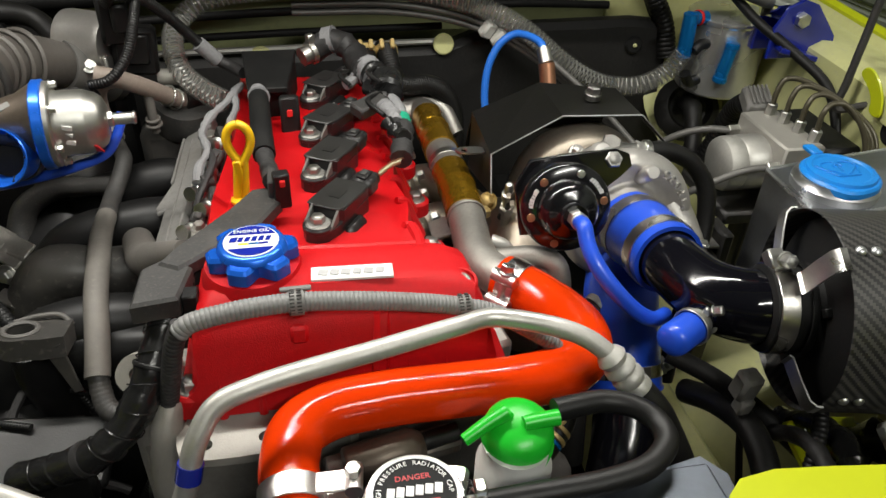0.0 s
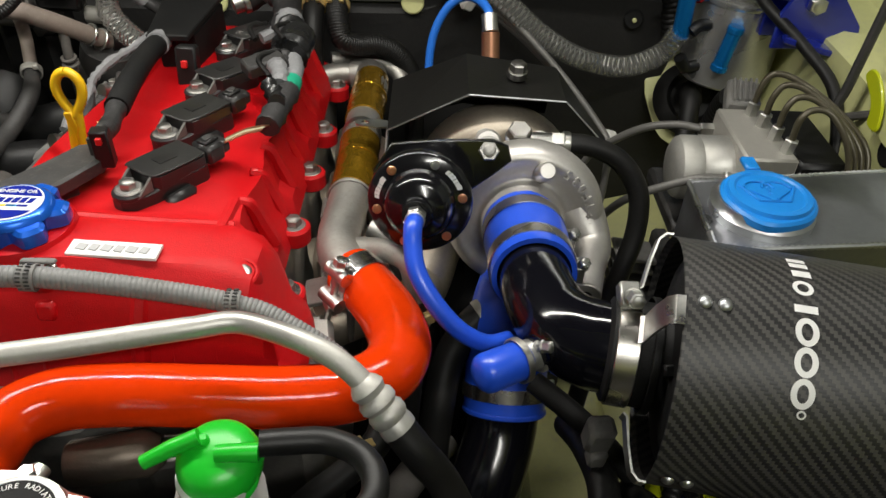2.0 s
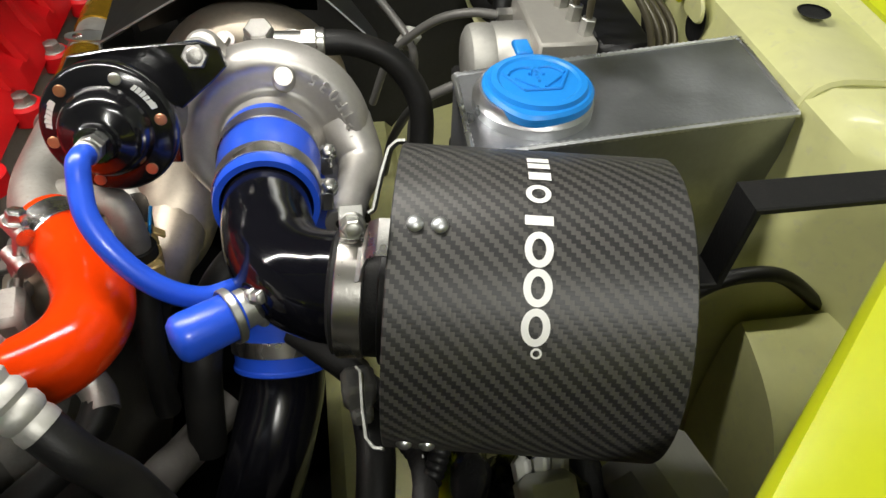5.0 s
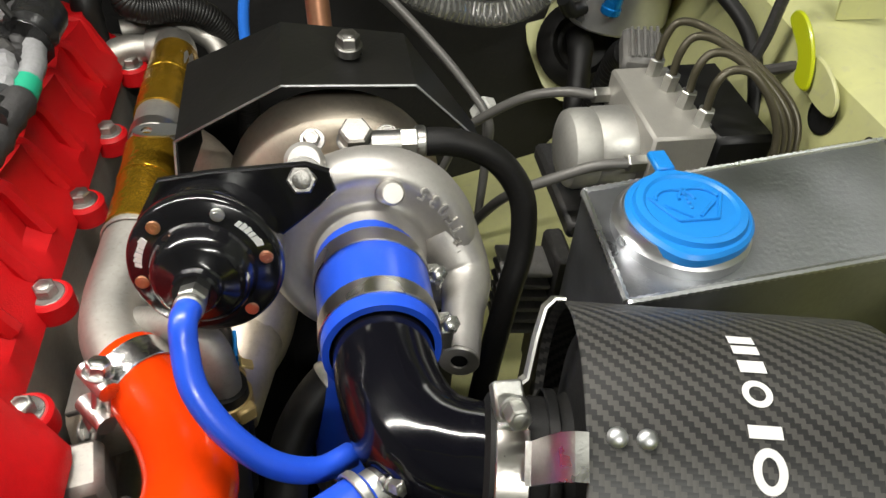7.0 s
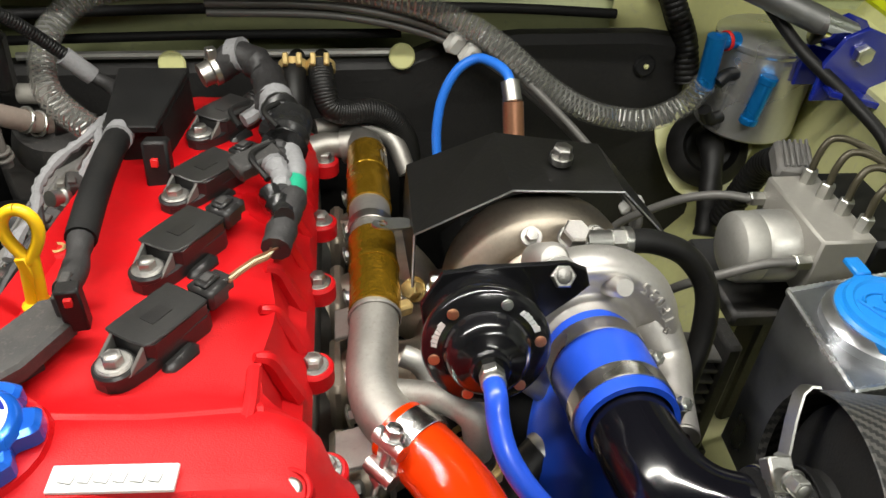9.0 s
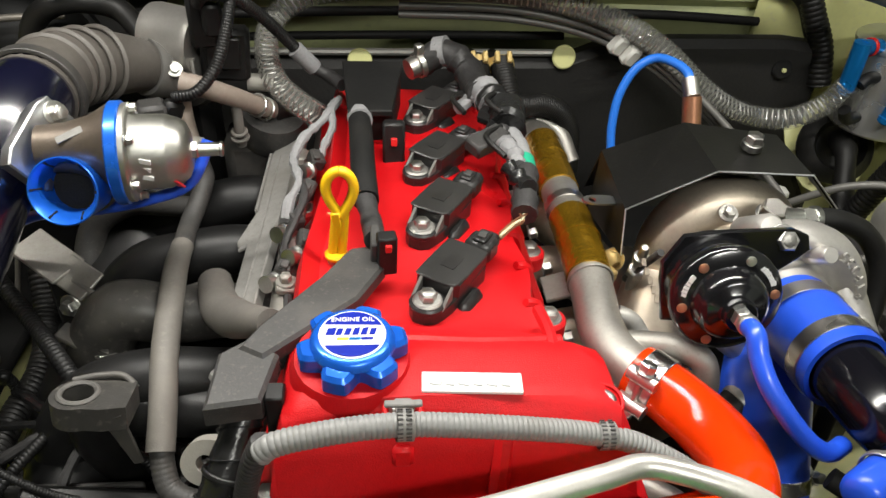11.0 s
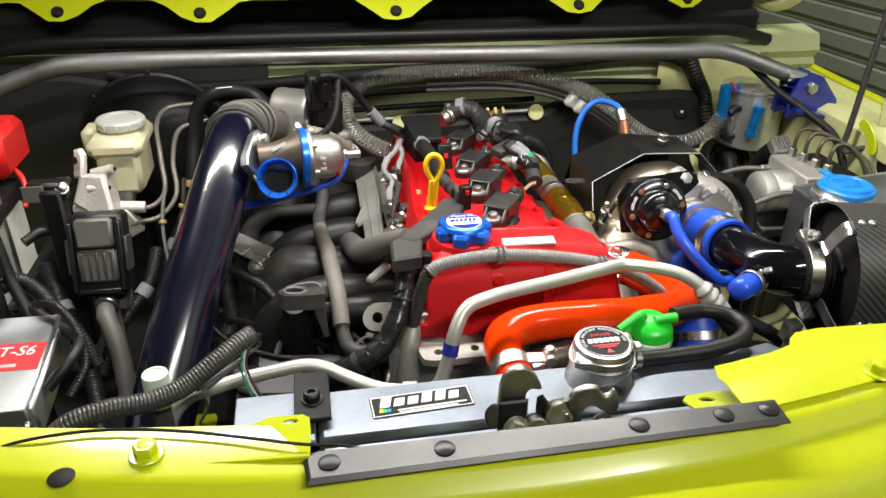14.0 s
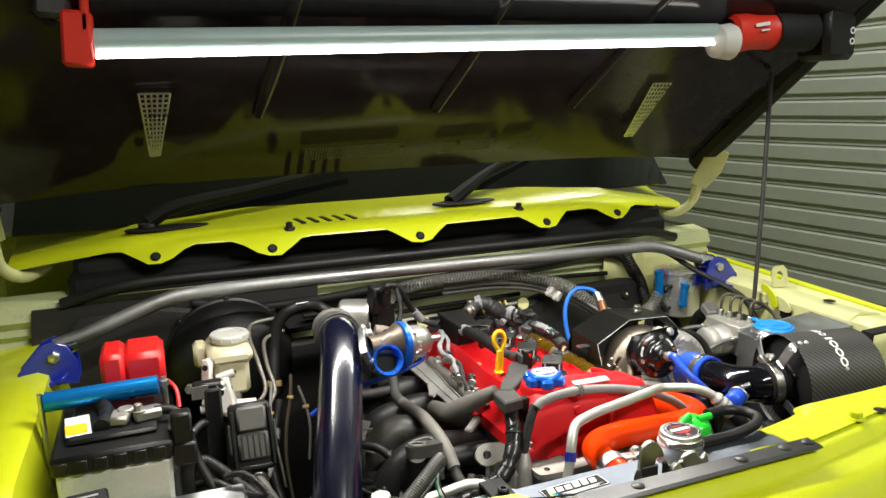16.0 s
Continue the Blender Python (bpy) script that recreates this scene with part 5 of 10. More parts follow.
def volute_row(a):
    """The section at the angle a, in degrees from +x towards the top; the scroll grows clockwise from the lower left."""
    s = min(1.0, max(0.0, (215 - a) / 255)) if a > -40 else max(0.0, (a + 145) / 105) * 0.6
    ro, w, h, b = 0.0600 + 0.0045 * s, 0.0215 + 0.0035 * s, 0.0105 + 0.0070 * s, 0.0150 + 0.0060 * s
    d = V(1, 0, 0) * math.cos(radians(a)) + CU * math.sin(radians(a))
    shape = [(0.0, -0.024), (0.050, -0.0235), (ro - 0.006, -b), (ro - 0.0015, -0.55 * b), (ro, -0.1 * b), (ro - 0.001, 0.25 * h), (ro - 0.14 * w, 0.66 * h), (ro - 0.30 * w, 0.92 * h), (ro - 0.44 * w, h), (ro - 0.58 * w, 0.94 * h), (ro - 0.74 * w, 0.76 * h), (ro - 0.90 * w, 0.56 * h),
             (0.0360, 0.0062), (0.0332, 0.0075), (0.0316, 0.012), (0.0285, 0.030), (0.0265, 0.031), (0.0, 0.031)]
    return [CC + d * r + CAX * z for r, z in shape]


housing = part("compressor_housing", sheet([volute_row(215 - 5 * k) for k in range(73)]), CASTB, turbo, "satin cast aluminium compressor housing", angle=50)
part("outlet", tube([CC + V(0.040, 0.004, -0.010), CC + V(0.032, 0.008, -0.032), CC + V(0.018, 0.012, -0.048)], [0.018, 0.022, 0.024], 18), CASTB, housing)
for k, ch in enumerate("8*TF035"):
    a = radians(3 + 8.8 * k)
    rad_ = (V(1, 0, 0) * math.cos(a) + CU * math.sin(a)).normalized()
    nrm_ = (CAX * 0.96 + rad_ * 0.22).normalized()
    right_ = CAX.cross(rad_).normalized()
    part("cast_mark", letters(ch, 0.0108, 0.0011, Matrix.Translation(CC + rad_ * 0.0520 + CAX * 0.0163) @ Matrix((right_, nrm_.cross(right_), nrm_)).transposed().to_4x4()), CASTB, housing, "raised cast mark")
part("boss", lathe([(0.0115, -0.03), (0.0105, 0.004), (0.008, 0.008), (0, 0.009)], CC + V(-0.032, 0.000, 0.064), (0, -0.75, 0.65), 20), CASTB, housing)
part("boss", lathe([(0.0078, -0.02), (0.0066, 0.008), (0.0054, 0.0096), (0, 0.0096)], CC + V(0.0115, -0.008, 0.047), (0.05, -0.8, 0.6), 20), CASTB, housing)
part("bolt", bolt_mesh(CC + V(-0.033, -0.022, 0.071), (0, -0.8, 0.55), 0.0075, 0.008, 1.45), BOLT, housing)
part("bleed_stub", join(tube([CC + V(0.046, 0.004, 0.004), V(0.3500, 0.528, 0.908), V(0.3430, 0.498, 0.909), V(0.3355, 0.466, 0.911)], [0.0185, 0.0150, 0.0118, 0.0108], 22), ring(0.0108, 0.0045, 0.002, V(0.3355, 0.466, 0.911), V(-0.007, -0.030, 0.002), 0.0006)), CASTB, housing)
part("bore", disc(0.0046, 0.0008, V(0.3354, 0.4655, 0.911), V(-0.007, -0.030, 0.002), 0.0002), MATT, housing)
TC = V(0.281, 0.622, 0.905)
vol = []
for k in range(41):
    a = radians(-140 + 330 * k / 40)
    m = axes((0, -1, 0.1), (0, 0, 1))
    d = m.col[0] * math.cos(a) + m.col[1] * math.sin(a)
    vol.append((TC + d * 0.047, 0.018 + 0.006 * k / 40))
turbine = part("turbine_housing", join(sweep([p for p, r in vol], [r for p, r in vol], 18), lathe([(0, -0.03), (0.045, -0.028), (0.05, 0.0), (0.042, 0.018), (0.030, 0.030), (0, 0.030)], TC, (0, -1, 0.1), 36)), IRON, turbo, "rough heat-tinted turbine housing")
part("throat", tube([TC + V(-0.045, -0.01, -0.02), TC + V(-0.06, -0.035, -0.05), TC + V(-0.075, -0.06, -0.075), TC + V(-0.10, -0.07, -0.09)], [0.030, 0.032, 0.034, 0.036], 18), IRON, turbine)
part("cast_mark", join(*[box_at((0.196 + 0.0015 * k, 0.572 - 0.006 * k, 0.934 - 0.004 * k), (0.009, 0.0035, 0.0014), (0, 0, 75), 0.0004) for k in range(5)]), IRON, turbine)
core = part("centre_housing", lathe([(0.030, -0.03), (0.034, 0.0), (0.030, 0.02), (0.022, 0.03), (0.030, 0.045), (0, 0.046)], V(0.290, 0.612, 0.915), (0, -1, 0.15), 28), CAST, turbo)
part("banjo_bolt", join(hexagon(0.0096, 0.010, (0.292, 0.588, 0.967), (0, -0.35, 1)), disc(0.0110, 0.003, (0.292, 0.589, 0.9645), (0, -0.35, 1))), BOLT, core)
part("union", join(sweep([V(0.300, 0.588, 0.963), V(0.325, 0.590, 0.961)], 0.008, 14), hexagon(0.0095, 0.014, (0.318, 0.5895, 0.9615), (1, 0.03, -0.05))), ZINC, core)
for x in (0.267, 0.312):
    part("clamp_bolt", bolt_mesh((x, 0.602, 0.9575), (2.2 * (x - 0.29), -0.5, 0.8), 0.005, 0.005), BOLT, core)
oilhose = thing("turbo_coolant_hose", "thick black rubber hose looping from the turbo", "hose", (0.38, 0.56, 0.85))
part("hose", tube([(0.328, 0.590, 0.961), (0.350, 0.591, 0.959), (0.376, 0.588, 0.948), (0.394, 0.580, 0.924), (0.396, 0.568, 0.892), (0.386, 0.552, 0.860), (0.372, 0.53, 0.81), (0.36, 0.51, 0.74)], 0.0086, 14), RUBBER, oilhose)
part("crimp", ring(0.0102, 0.0082, 0.006, (0.327, 0.590, 0.961), (1, 0, -0.05)), ZINC, oilhose)

# heat shield: folded black plate over the turbine, with its bolt
shield = thing("heat_shield", "folded black sheet-metal heat shield over the turbine", "heat shield", (0.26, 0.66, 0.95))
A, B_, C_, LL = V(0.252, 0.610, 0.991), V(0.330, 0.611, 0.987), V(0.187, 0.609, 0.957), V(0.185, 0.592, 0.925)
D_, E_, F_ = V(0.252, 0.685, 0.992), V(0.330, 0.676, 0.986), V(0.188, 0.690, 0.962)
R1, R2 = V(0.372, 0.608, 0.945), V(0.370, 0.626, 0.948)


def plate(quad, t=0.0016):
    a, b, c, d = quad
    return sheet([[a, b], [d, c]], t)


part("top", plate((A, B_, E_, D_)), SHEET, shield)
part("slope", plate((C_, A, D_, F_)), SHEET, shield)
part("slope", plate((B_, R1, R2, E_)), SHEET, shield)
part("side", plate((LL, C_, F_, V(0.186, 0.69, 0.90))), SHEET, shield)
part("back", plate((F_, D_, V(0.252, 0.715, 0.93), V(0.188, 0.715, 0.91))), SHEET, shield)
part("back", plate((D_, E_, V(0.330, 0.70, 0.93), V(0.252, 0.715, 0.93))), SHEET, shield)
for p, q in ((C_, A), (A, B_), (B_, R1), (LL, C_)):
    part("bare_edge", sweep([p + V(0, -0.0008, 0.0004), q + V(0, -0.0008, 0.0004)], 0.0007, 6), ALU, shield, "bare metal cut edge")
part("bolt", join(bolt_mesh((0.293, 0.645, 0.991), (0, -0.1, 1), 0.0070, 0.007, 1.20, 0.006), hexagon(0.0070, 0.005, (0.293, 0.645, 0.990), (0, -0.1, 1))), BOLT, shield)
part("lug", prism(rounded([(-0.015, -0.0055), (0.012, -0.0065), (0.016, 0.0), (0.012, 0.0065), (-0.015, 0.0055)], 2), 0.0016, pose(0.174, 0.632, 0.949, 4, 6, 8), 0, [(-0.007, 0, 0.0032)]), ALU, shield)

probe = thing("exhaust_sensor", "bright metal exhaust probe beside the heat shield", "sensor", (0.20, 0.59, 0.91))
part("body", join(lathe([(0.0, 0), (0.0042, 0), (0.0042, 0.016), (0.0062, 0.017), (0.0062, 0.023), (0.004, 0.024), (0.004, 0.034), (0.0028, 0.036), (0, 0.037)], (0.203, 0.596, 0.905), (-0.1, -0.35, 1), 18)), ZINC, probe)
part("nut", hexagon(0.0075, 0.007, (0.203, 0.597, 0.902), (-0.1, -0.35, 1)), ZINC, probe)
part("stem", sweep([V(0.203, 0.598, 0.903), V(0.208, 0.605, 0.85)], 0.005, 12), ZINC, probe)
part("flange_nut", bolt_mesh((0.190, 0.614, 0.903), (-0.6, -0.5, 0.5), 0.0075, 0.008, 1.3), BRASSY, probe, "brassy nut")

# wastegate actuator: black plate, round can with screws, blue hose from its nipple
act = thing("wastegate_actuator", "black anodised wastegate actuator with screws and white marks", "actuator", (0.215, 0.49, 0.93))
AC, AX = V(0.2160, 0.488, 0.972), V(-0.08, -0.96, 0.27).normalized()
pl = [(-0.030, -0.030), (-0.036, 0.012), (-0.024, 0.032), (0.0, 0.036), (0.046, 0.040), (0.057, 0.036), (0.060, 0.026), (0.052, 0.018), (0.030, 0.000), (0.028, -0.030)]
part("mount_plate", prism(pl, 0.005, place(AC - AX * 0.030, AX, (0, 0, 1)), 0.0008), ANOD, act)
part("back", lathe([(0, -0.044), (0.029, -0.042), (0.0325, -0.038), (0.0335, -0.012), (0.030, -0.010)], AC, AX, 40), ANOD, act)
part("can", lathe([(0.026, -0.014), (0.0345, -0.010), (0.0358, -0.005), (0.0358, -0.001), (0.0350, 0.0012), (0.0335, 0.0024), (0.0245, 0.0044), (0.0240, 0.0058), (0.0225, 0.0120), (0.0205, 0.0155), (0.0175, 0.0175), (0.0120, 0.0185), (0.0105, 0.0200), (0.0105, 0.0245), (0.0095, 0.0255), (0, 0.0255)], AC, AX, 56), ANOD, act)
mm = axes(AX, (0, 0, 1))
for k in range(6):
    a = radians(12 + 60 * k)
    d = mm.col[0] * math.cos(a) + mm.col[1] * math.sin(a)
    part("screw", join(disc(0.0033, 0.0014, AC + d * 0.0292 + AX * 0.0030, AX, 0.0004, 18), ring(0.0021, 0.0012, 0.0004, AC + d * 0.0292 + AX * 0.0043, AX, 0.0001, 6)), ZINC if k == 1 else COPPER, act)
for a0 in (28, 150):
    for k, w in enumerate((0.0030, 0.0022, 0.0020, 0.0022, 0.0022, 0.0020)):
        a = radians(a0 + 5.0 * k)
        d = mm.col[0] * math.cos(a) + mm.col[1] * math.sin(a)
        t_ = AX.cross(d)
        part("mark", prism([(-w / 2, -0.0017), (w / 2, -0.0017), (w / 2 - 0.0006, 0.0014 + 0.0007 * (k in (0, 3, 4))), (-w / 2 - 0.0006, 0.0014)], 0.0004, Matrix.Translation(AC + d * 0.0292 + AX * 0.0034) @ Matrix((t_, d, AX)).transposed().to_4x4()), WHITE, act)
part("nipple", join(hexagon(0.0068, 0.007, AC + AX * 0.0250, AX), sweep([AC + AX * 0.031, AC + AX * 0.042], 0.0050, 14), ring(0.0066, 0.005, 0.004, AC + AX * 0.0335, AX)), ZINC, act)
part("rod", sweep([V(0.206, 0.57, 0.945), V(0.20, 0.605, 0.89)], 0.0030, 10), DARKG, act)
vac = thing("boost_hose", "blue silicone boost hose from the actuator to the intake pipe", "hose", (0.25, 0.43, 0.92))
s0 = AC + AX * 0.037
part("mark", join(*[box_at((0.246 + 0.0022 * k, 0.4003 + 0.0003 * k, 0.9392 - 0.0014 * k), (0.0014, 0.0020, 0.0006), (30, 32, 8), 0.0001) for k in range(6)]), WHITE, vac)
part("hose", tube([s0, s0 + AX * 0.010, V(0.2125, 0.4330, 0.977), V(0.2155, 0.4210, 0.968), V(0.2270, 0.4085, 0.953), V(0.2440, 0.4020, 0.936), V(0.262, 0.4050, 0.923), V(0.276, 0.4130, 0.919)], 0.0059, 14), BLUE, vac)

# intake: coupler, black elbow, clamps, plug, canister
coupler = thing("intake_coupler", "blue silicone coupler with two steel band clamps", "hose coupler", (0.297, 0.49, 0.90))
q0, q1 = CC + CAX * 0.018 + V(-0.0015, 0, 0), CC + CAX * 0.092 + V(-0.0010, 0, 0)
cd = (q1 - q0).normalized()
part("sleeve", lathe([(0.0290, 0), (0.0306, 0.001), (0.0308, 0.020), (0.0304, 0.036), (0.0296, 0.050), (0.0294, 0.070), (0.0289, 0.0735), (0.0255, 0.0735)], q0, cd, 48), BLUE, coupler)
for d, r in ((0.009, 0.0310), (0.052, 0.0300)):
    band = part("band_clamp", join(ring(r + 0.0006, r - 0.001, 0.0125, q0 + cd * d, cd, 0.0004, 48)), STAIN, coupler, "stainless band clamp")
    part("screw_housing", join(box_at(q0 + cd * (d + 0.0055) + V(r + 0.003, 0, -0.004), (0.007, 0.014, 0.014), (0, 0, 0), 0.001), bolt_mesh(q0 + cd * (d + 0.0055) + V(r + 0.004, -0.002, 0.002), (0.2, -0.5, 0.8), 0.0045, 0.006, 1.2)), ZINC, band)
elbow = thing("intake_elbow", "gloss black aluminium intake elbow", "intake pipe", (0.30, 0.42, 0.87))
FA = V(1, -0.2056, -0.0035).normalized()
F0 = V(0.328, 0.3858, 0.942)
EP = [q1 - cd * 0.03, q1 - cd * 0.004, V(0.2960, 0.4310, 0.9400), V(0.3015, 0.4105, 0.9408), V(0.3110, 0.3965, 0.9413), V(0.3235, 0.3885, 0.9417), V(0.336, 0.3845, 0.942)]
part("pipe", tube(EP, [0.0240, 0.0240, 0.0242, 0.0250, 0.0265, 0.0275, 0.0275], 32, 10), GLOSS, elbow)
part("stub", join(sweep([V(0.302, 0.396, 0.934), V(0.2815, 0.3838, 0.934)], 0.0100, 16), ring(0.0132, 0.0100, 0.004, (0.2945, 0.3915, 0.9345), (-0.85, -0.51, 0.06)), ring(0.0132, 0.0100, 0.003, (0.2905, 0.3890, 0.9348), (-0.85, -0.51, 0.06))), ZINC, elbow)
plug = thing("blue_plug", "blue silicone blanking cap on a small pipe stub", "blanking cap", (0.265, 0.375, 0.92))
part("cap", lathe([(0.0, 0.0), (0.0112, 0.0), (0.0120, 0.002), (0.0122, 0.0265), (0.0115, 0.030), (0.0092, 0.0325), (0.005, 0.0335), (0, 0.034)], (0.2815, 0.3835, 0.9335), (-0.85, -0.51, 0.06), 28), BLUE, plug)
part("clip", join(ring(0.0142, 0.0128, 0.0045, (0.2800, 0.3826, 0.9336), (-0.85, -0.51, 0.06)), box_at((0.290, 0.384, 0.945), (0.008, 0.006, 0.006), (20, 0, 30), 0.001), bolt_mesh((0.291, 0.381, 0.947), (0.5, -0.6, 0.5), 0.0035, 0.006, 1.2)), ZINC, plug)

filt = thing("air_filter_canister", "carbon fibre air filter canister with white marks", "air filter", (0.42, 0.36, 0.87))
RC, LC = 0.0723, 0.1224
S0 = F0 + FA * 0.030
part("neck", lathe([(0.0275, -0.03), (0.0315, -0.028), (0.0315, 0.0), (0.034, 0.004), (0.060, 0.010), (0.066, 0.014), (0.066, 0.05), (0, 0.05)], S0, FA, 40), MATT, filt, "black rubber filter neck")
bandc = part("band_clamp", ring(0.0330, 0.0310, 0.013, S0 - FA * 0.026, FA, 0.0005, 48), STAIN, filt, "wide stainless clamp")
part("screw_housing", join(box_at(S0 - FA * 0.019 + V(0, 0.012, 0.033), (0.012, 0.016, 0.010), (30, 0, 0), 0.001), bolt_mesh(S0 - FA * 0.019 + V(0, 0.004, 0.040), (0, -0.9, 0.4), 0.005, 0.008, 1.2)), ZINC, bandc)
part("cable_tie", join(ring(0.0350, 0.0335, 0.005, S0 - FA * 0.006, FA, 0.0005, 48), box_at(S0 - FA * 0.003 + V(0.0, -0.030, 0.020), (0.006, 0.007, 0.006), (40, 0, 0), 0.001)), BLACK, filt)
m = place(S0, FA, (0, 0, 1))
seg, pts, faces, uv = 96, [], [], []
prof = [(RC - 0.0025, 0.004), (RC - 0.0006, 0.0), (RC, 0.0006)] + [(RC, LC * k / 8) for k in range(1, 8)] + [(RC, LC - 0.0006), (RC - 0.0006, LC), (RC - 0.0025, LC - 0.004)]
for r, h in prof:
    for k in range(seg + 1):
        a = 2 * math.pi * k / seg + 5.74
        pts.append(m @ V(r * math.cos(a), r * math.sin(a), h))
        uv.append((a * RC, h))
n1 = seg + 1
faces = [(i * n1 + k, i * n1 + k + 1, (i + 1) * n1 + k + 1, (i + 1) * n1 + k) for i in range(len(prof) - 1) for k in range(seg)]
shell = part("shell", (pts, faces), CARBON, filt, "satin carbon twill shell", uv=uv)
part("end_plate", disc(RC - 0.002, 0.004, S0 + FA * (LC - 0.006), FA, 0.001, 48), MATT, filt)


def on_can(h, a, d=0.0004):
    """A frame on the shell: x along the axis, y round it, z outwards. a: from straight up, towards the front."""
    up = m.to_3x3().col[1]
    side = m.to_3x3().col[0]
    out = up * math.cos(a) + side * math.sin(a)
    x = FA
    return Matrix.Translation(S0 + FA * h + out * (RC + d)) @ Matrix((x, out.cross(x), out)).transposed().to_4x4()


side_sign = 1 if (m.to_3x3().col[0].y < 0) else -1
for h_ in (0.010, 0.020):
    part("rivet", lathe([(0.0036, 0), (0.0034, 0.001), (0.0020, 0.0022), (0, 0.0026)], on_can(h_, side_sign * radians(19.5)).translation, on_can(h_, side_sign * radians(19.5)).to_3x3().col[2], 18), ALU, filt)
    part("rivet", lathe([(0.0036, 0), (0.0034, 0.001), (0.0020, 0.0022), (0, 0.0026)], on_can(h_, side_sign * radians(106)).translation, on_can(h_, side_sign * radians(106)).to_3x3().col[2], 18), ALU, filt)


def curved_ring(h, a, w, l, t):
    """An oval outline lying on the shell."""
    pts, faces = [], []
    for k in range(28):
        q = 2 * math.pi * k / 28
        for s in (1.0, t):
            u, v = 0.5 * w * s * math.cos(q), 0.5 * (l - (1 - s) * w) * math.sin(q)
            pts.append(on_can(h + u, a + side_sign * v / RC, 0.0005).translation)
    for k in range(28):
        k2 = (k + 1) % 28
        faces.append((2 * k, 2 * k2, 2 * k2 + 1, 2 * k + 1))
    return pts, faces


def curved_bar(h, a, w, l):
    pts = [on_can(h + u, a + side_sign * v / RC, 0.0005).translation for v in (-l / 2, 0, l / 2) for u in (-w / 2, w / 2)]
    return pts, [(0, 1, 3, 2), (2, 3, 5, 4)]


hz = 0.0595
for k, l in ((-15.8, 0.0045), (-11.2, 0.0045), (-4.6, 0.0055)):
    part("mark", curved_bar(hz + 0.001, side_sign * radians(k), 0.0095, l), WHITE, shell, "white printed bar")
part("mark", curved_ring(hz, side_sign * radians(4.5), 0.0105, 0.0105, 0.55), WHITE, shell)
part("mark", curved_bar(hz, side_sign * radians(15.5), 0.0115, 0.0045), WHITE, shell)
for k in range(3):
    part("mark", curved_ring(hz, side_sign * radians(25.5 + 12.2 * k), 0.0115, 0.0150, 0.48), WHITE, shell, "white printed oval")
part("mark", curved_ring(hz + 0.001, side_sign * radians(58), 0.0045, 0.0045, 0.6), WHITE, shell)


def folded_tab(a, w):
    """A strip of sheet metal bridging from the neck to the shell's rim."""
    q = on_can(0, side_sign * radians(a), -RC).to_3x3()
    rows = [[S0 + FA * h + q.col[2] * r + q.col[1] * (s * w / 2) for s in (-1, 1)] for r, h in ((0.0372, -0.0150), (0.0395, -0.0125), (0.0560, -0.0100), (0.0690, -0.0070), (0.0726, -0.0035), (0.0728, 0.0004))]
    return sheet(rows, 0.0012)


for a, w in ((25, 0.016), (-44, 0.012), (118, 0.014)):
    part("bracket", folded_tab(a, w), ZINC, filt, "bent metal tab")
stayb = thing("filter_bracket", "black strap bracket from the canister to the fender", "bracket", (0.53, 0.34, 0.95))
part("strap", prism([(0.498, 0.953), (0.511, 0.953), (0.515, 0.999), (0.668, 1.001), (0.668, 0.950), (0.672, 0.950), (0.672, 1.005), (0.511, 1.003), (0.507, 0.957), (0.482, 0.957), (0.482, 0.953)], 0.020, Matrix.Translation((0, 0.374, 0)) @ Matrix.Rotation(radians(90), 4, "X"), 0.0008), MATT, stayb)
part("bolt", bolt_mesh((0.640, 0.364, 1.0035), (0, 0, 1), 0.006, 0.005), BOLT, stayb)
part("bush", lathe([(0.012, 0), (0.014, 0.006), (0.012, 0.014), (0, 0.014)], (0.476, 0.362, 0.948), (1, -0.2, 0), 18), RUBBER, stayb)

# lower blue elbow from the compressor outlet and its black pipe
lower = thing("charge_elbow", "blue silicone elbow on a black charge pipe below the turbo", "hose", (0.285, 0.43, 0.8))
part("elbow", tube([(0.316, 0.562, 0.882), (0.304, 0.541, 0.872), (0.294, 0.515, 0.854), (0.289, 0.490, 0.829), (0.288, 0.471, 0.806), (0.2875, 0.459, 0.790)], [0.029, 0.0325, 0.0338, 0.0335, 0.0328, 0.0325], 32), BLUE, lower)
lc = part("band_clamp", ring(0.0342, 0.0326, 0.011, (0.2880, 0.4735, 0.8090), (-0.03, -0.60, -0.80), 0.0004, 44), STAIN, lower)
part("screw_housing", join(box_at((0.323, 0.470, 0.804), (0.010, 0.014, 0.012), (0, 0, 0), 0.001), bolt_mesh((0.324, 0.462, 0.812), (0.2, -0.6, 0.7), 0.0045, 0.006, 1.2)), ZINC, lc)
part("lip", ring(0.0338, 0.0285, 0.004, (0.2877, 0.4615, 0.7930), (-0.03, -0.60, -0.80), 0.001, 44), BLUE, lower)
part("pipe", tube([(0.288, 0.472, 0.806), (0.2860, 0.452, 0.780), (0.275, 0.420, 0.752), (0.262, 0.396, 0.722), (0.245, 0.365, 0.67), (0.232, 0.34, 0.58)], 0.0285, 28), GLOSS, lower, "gloss black charge pipe")

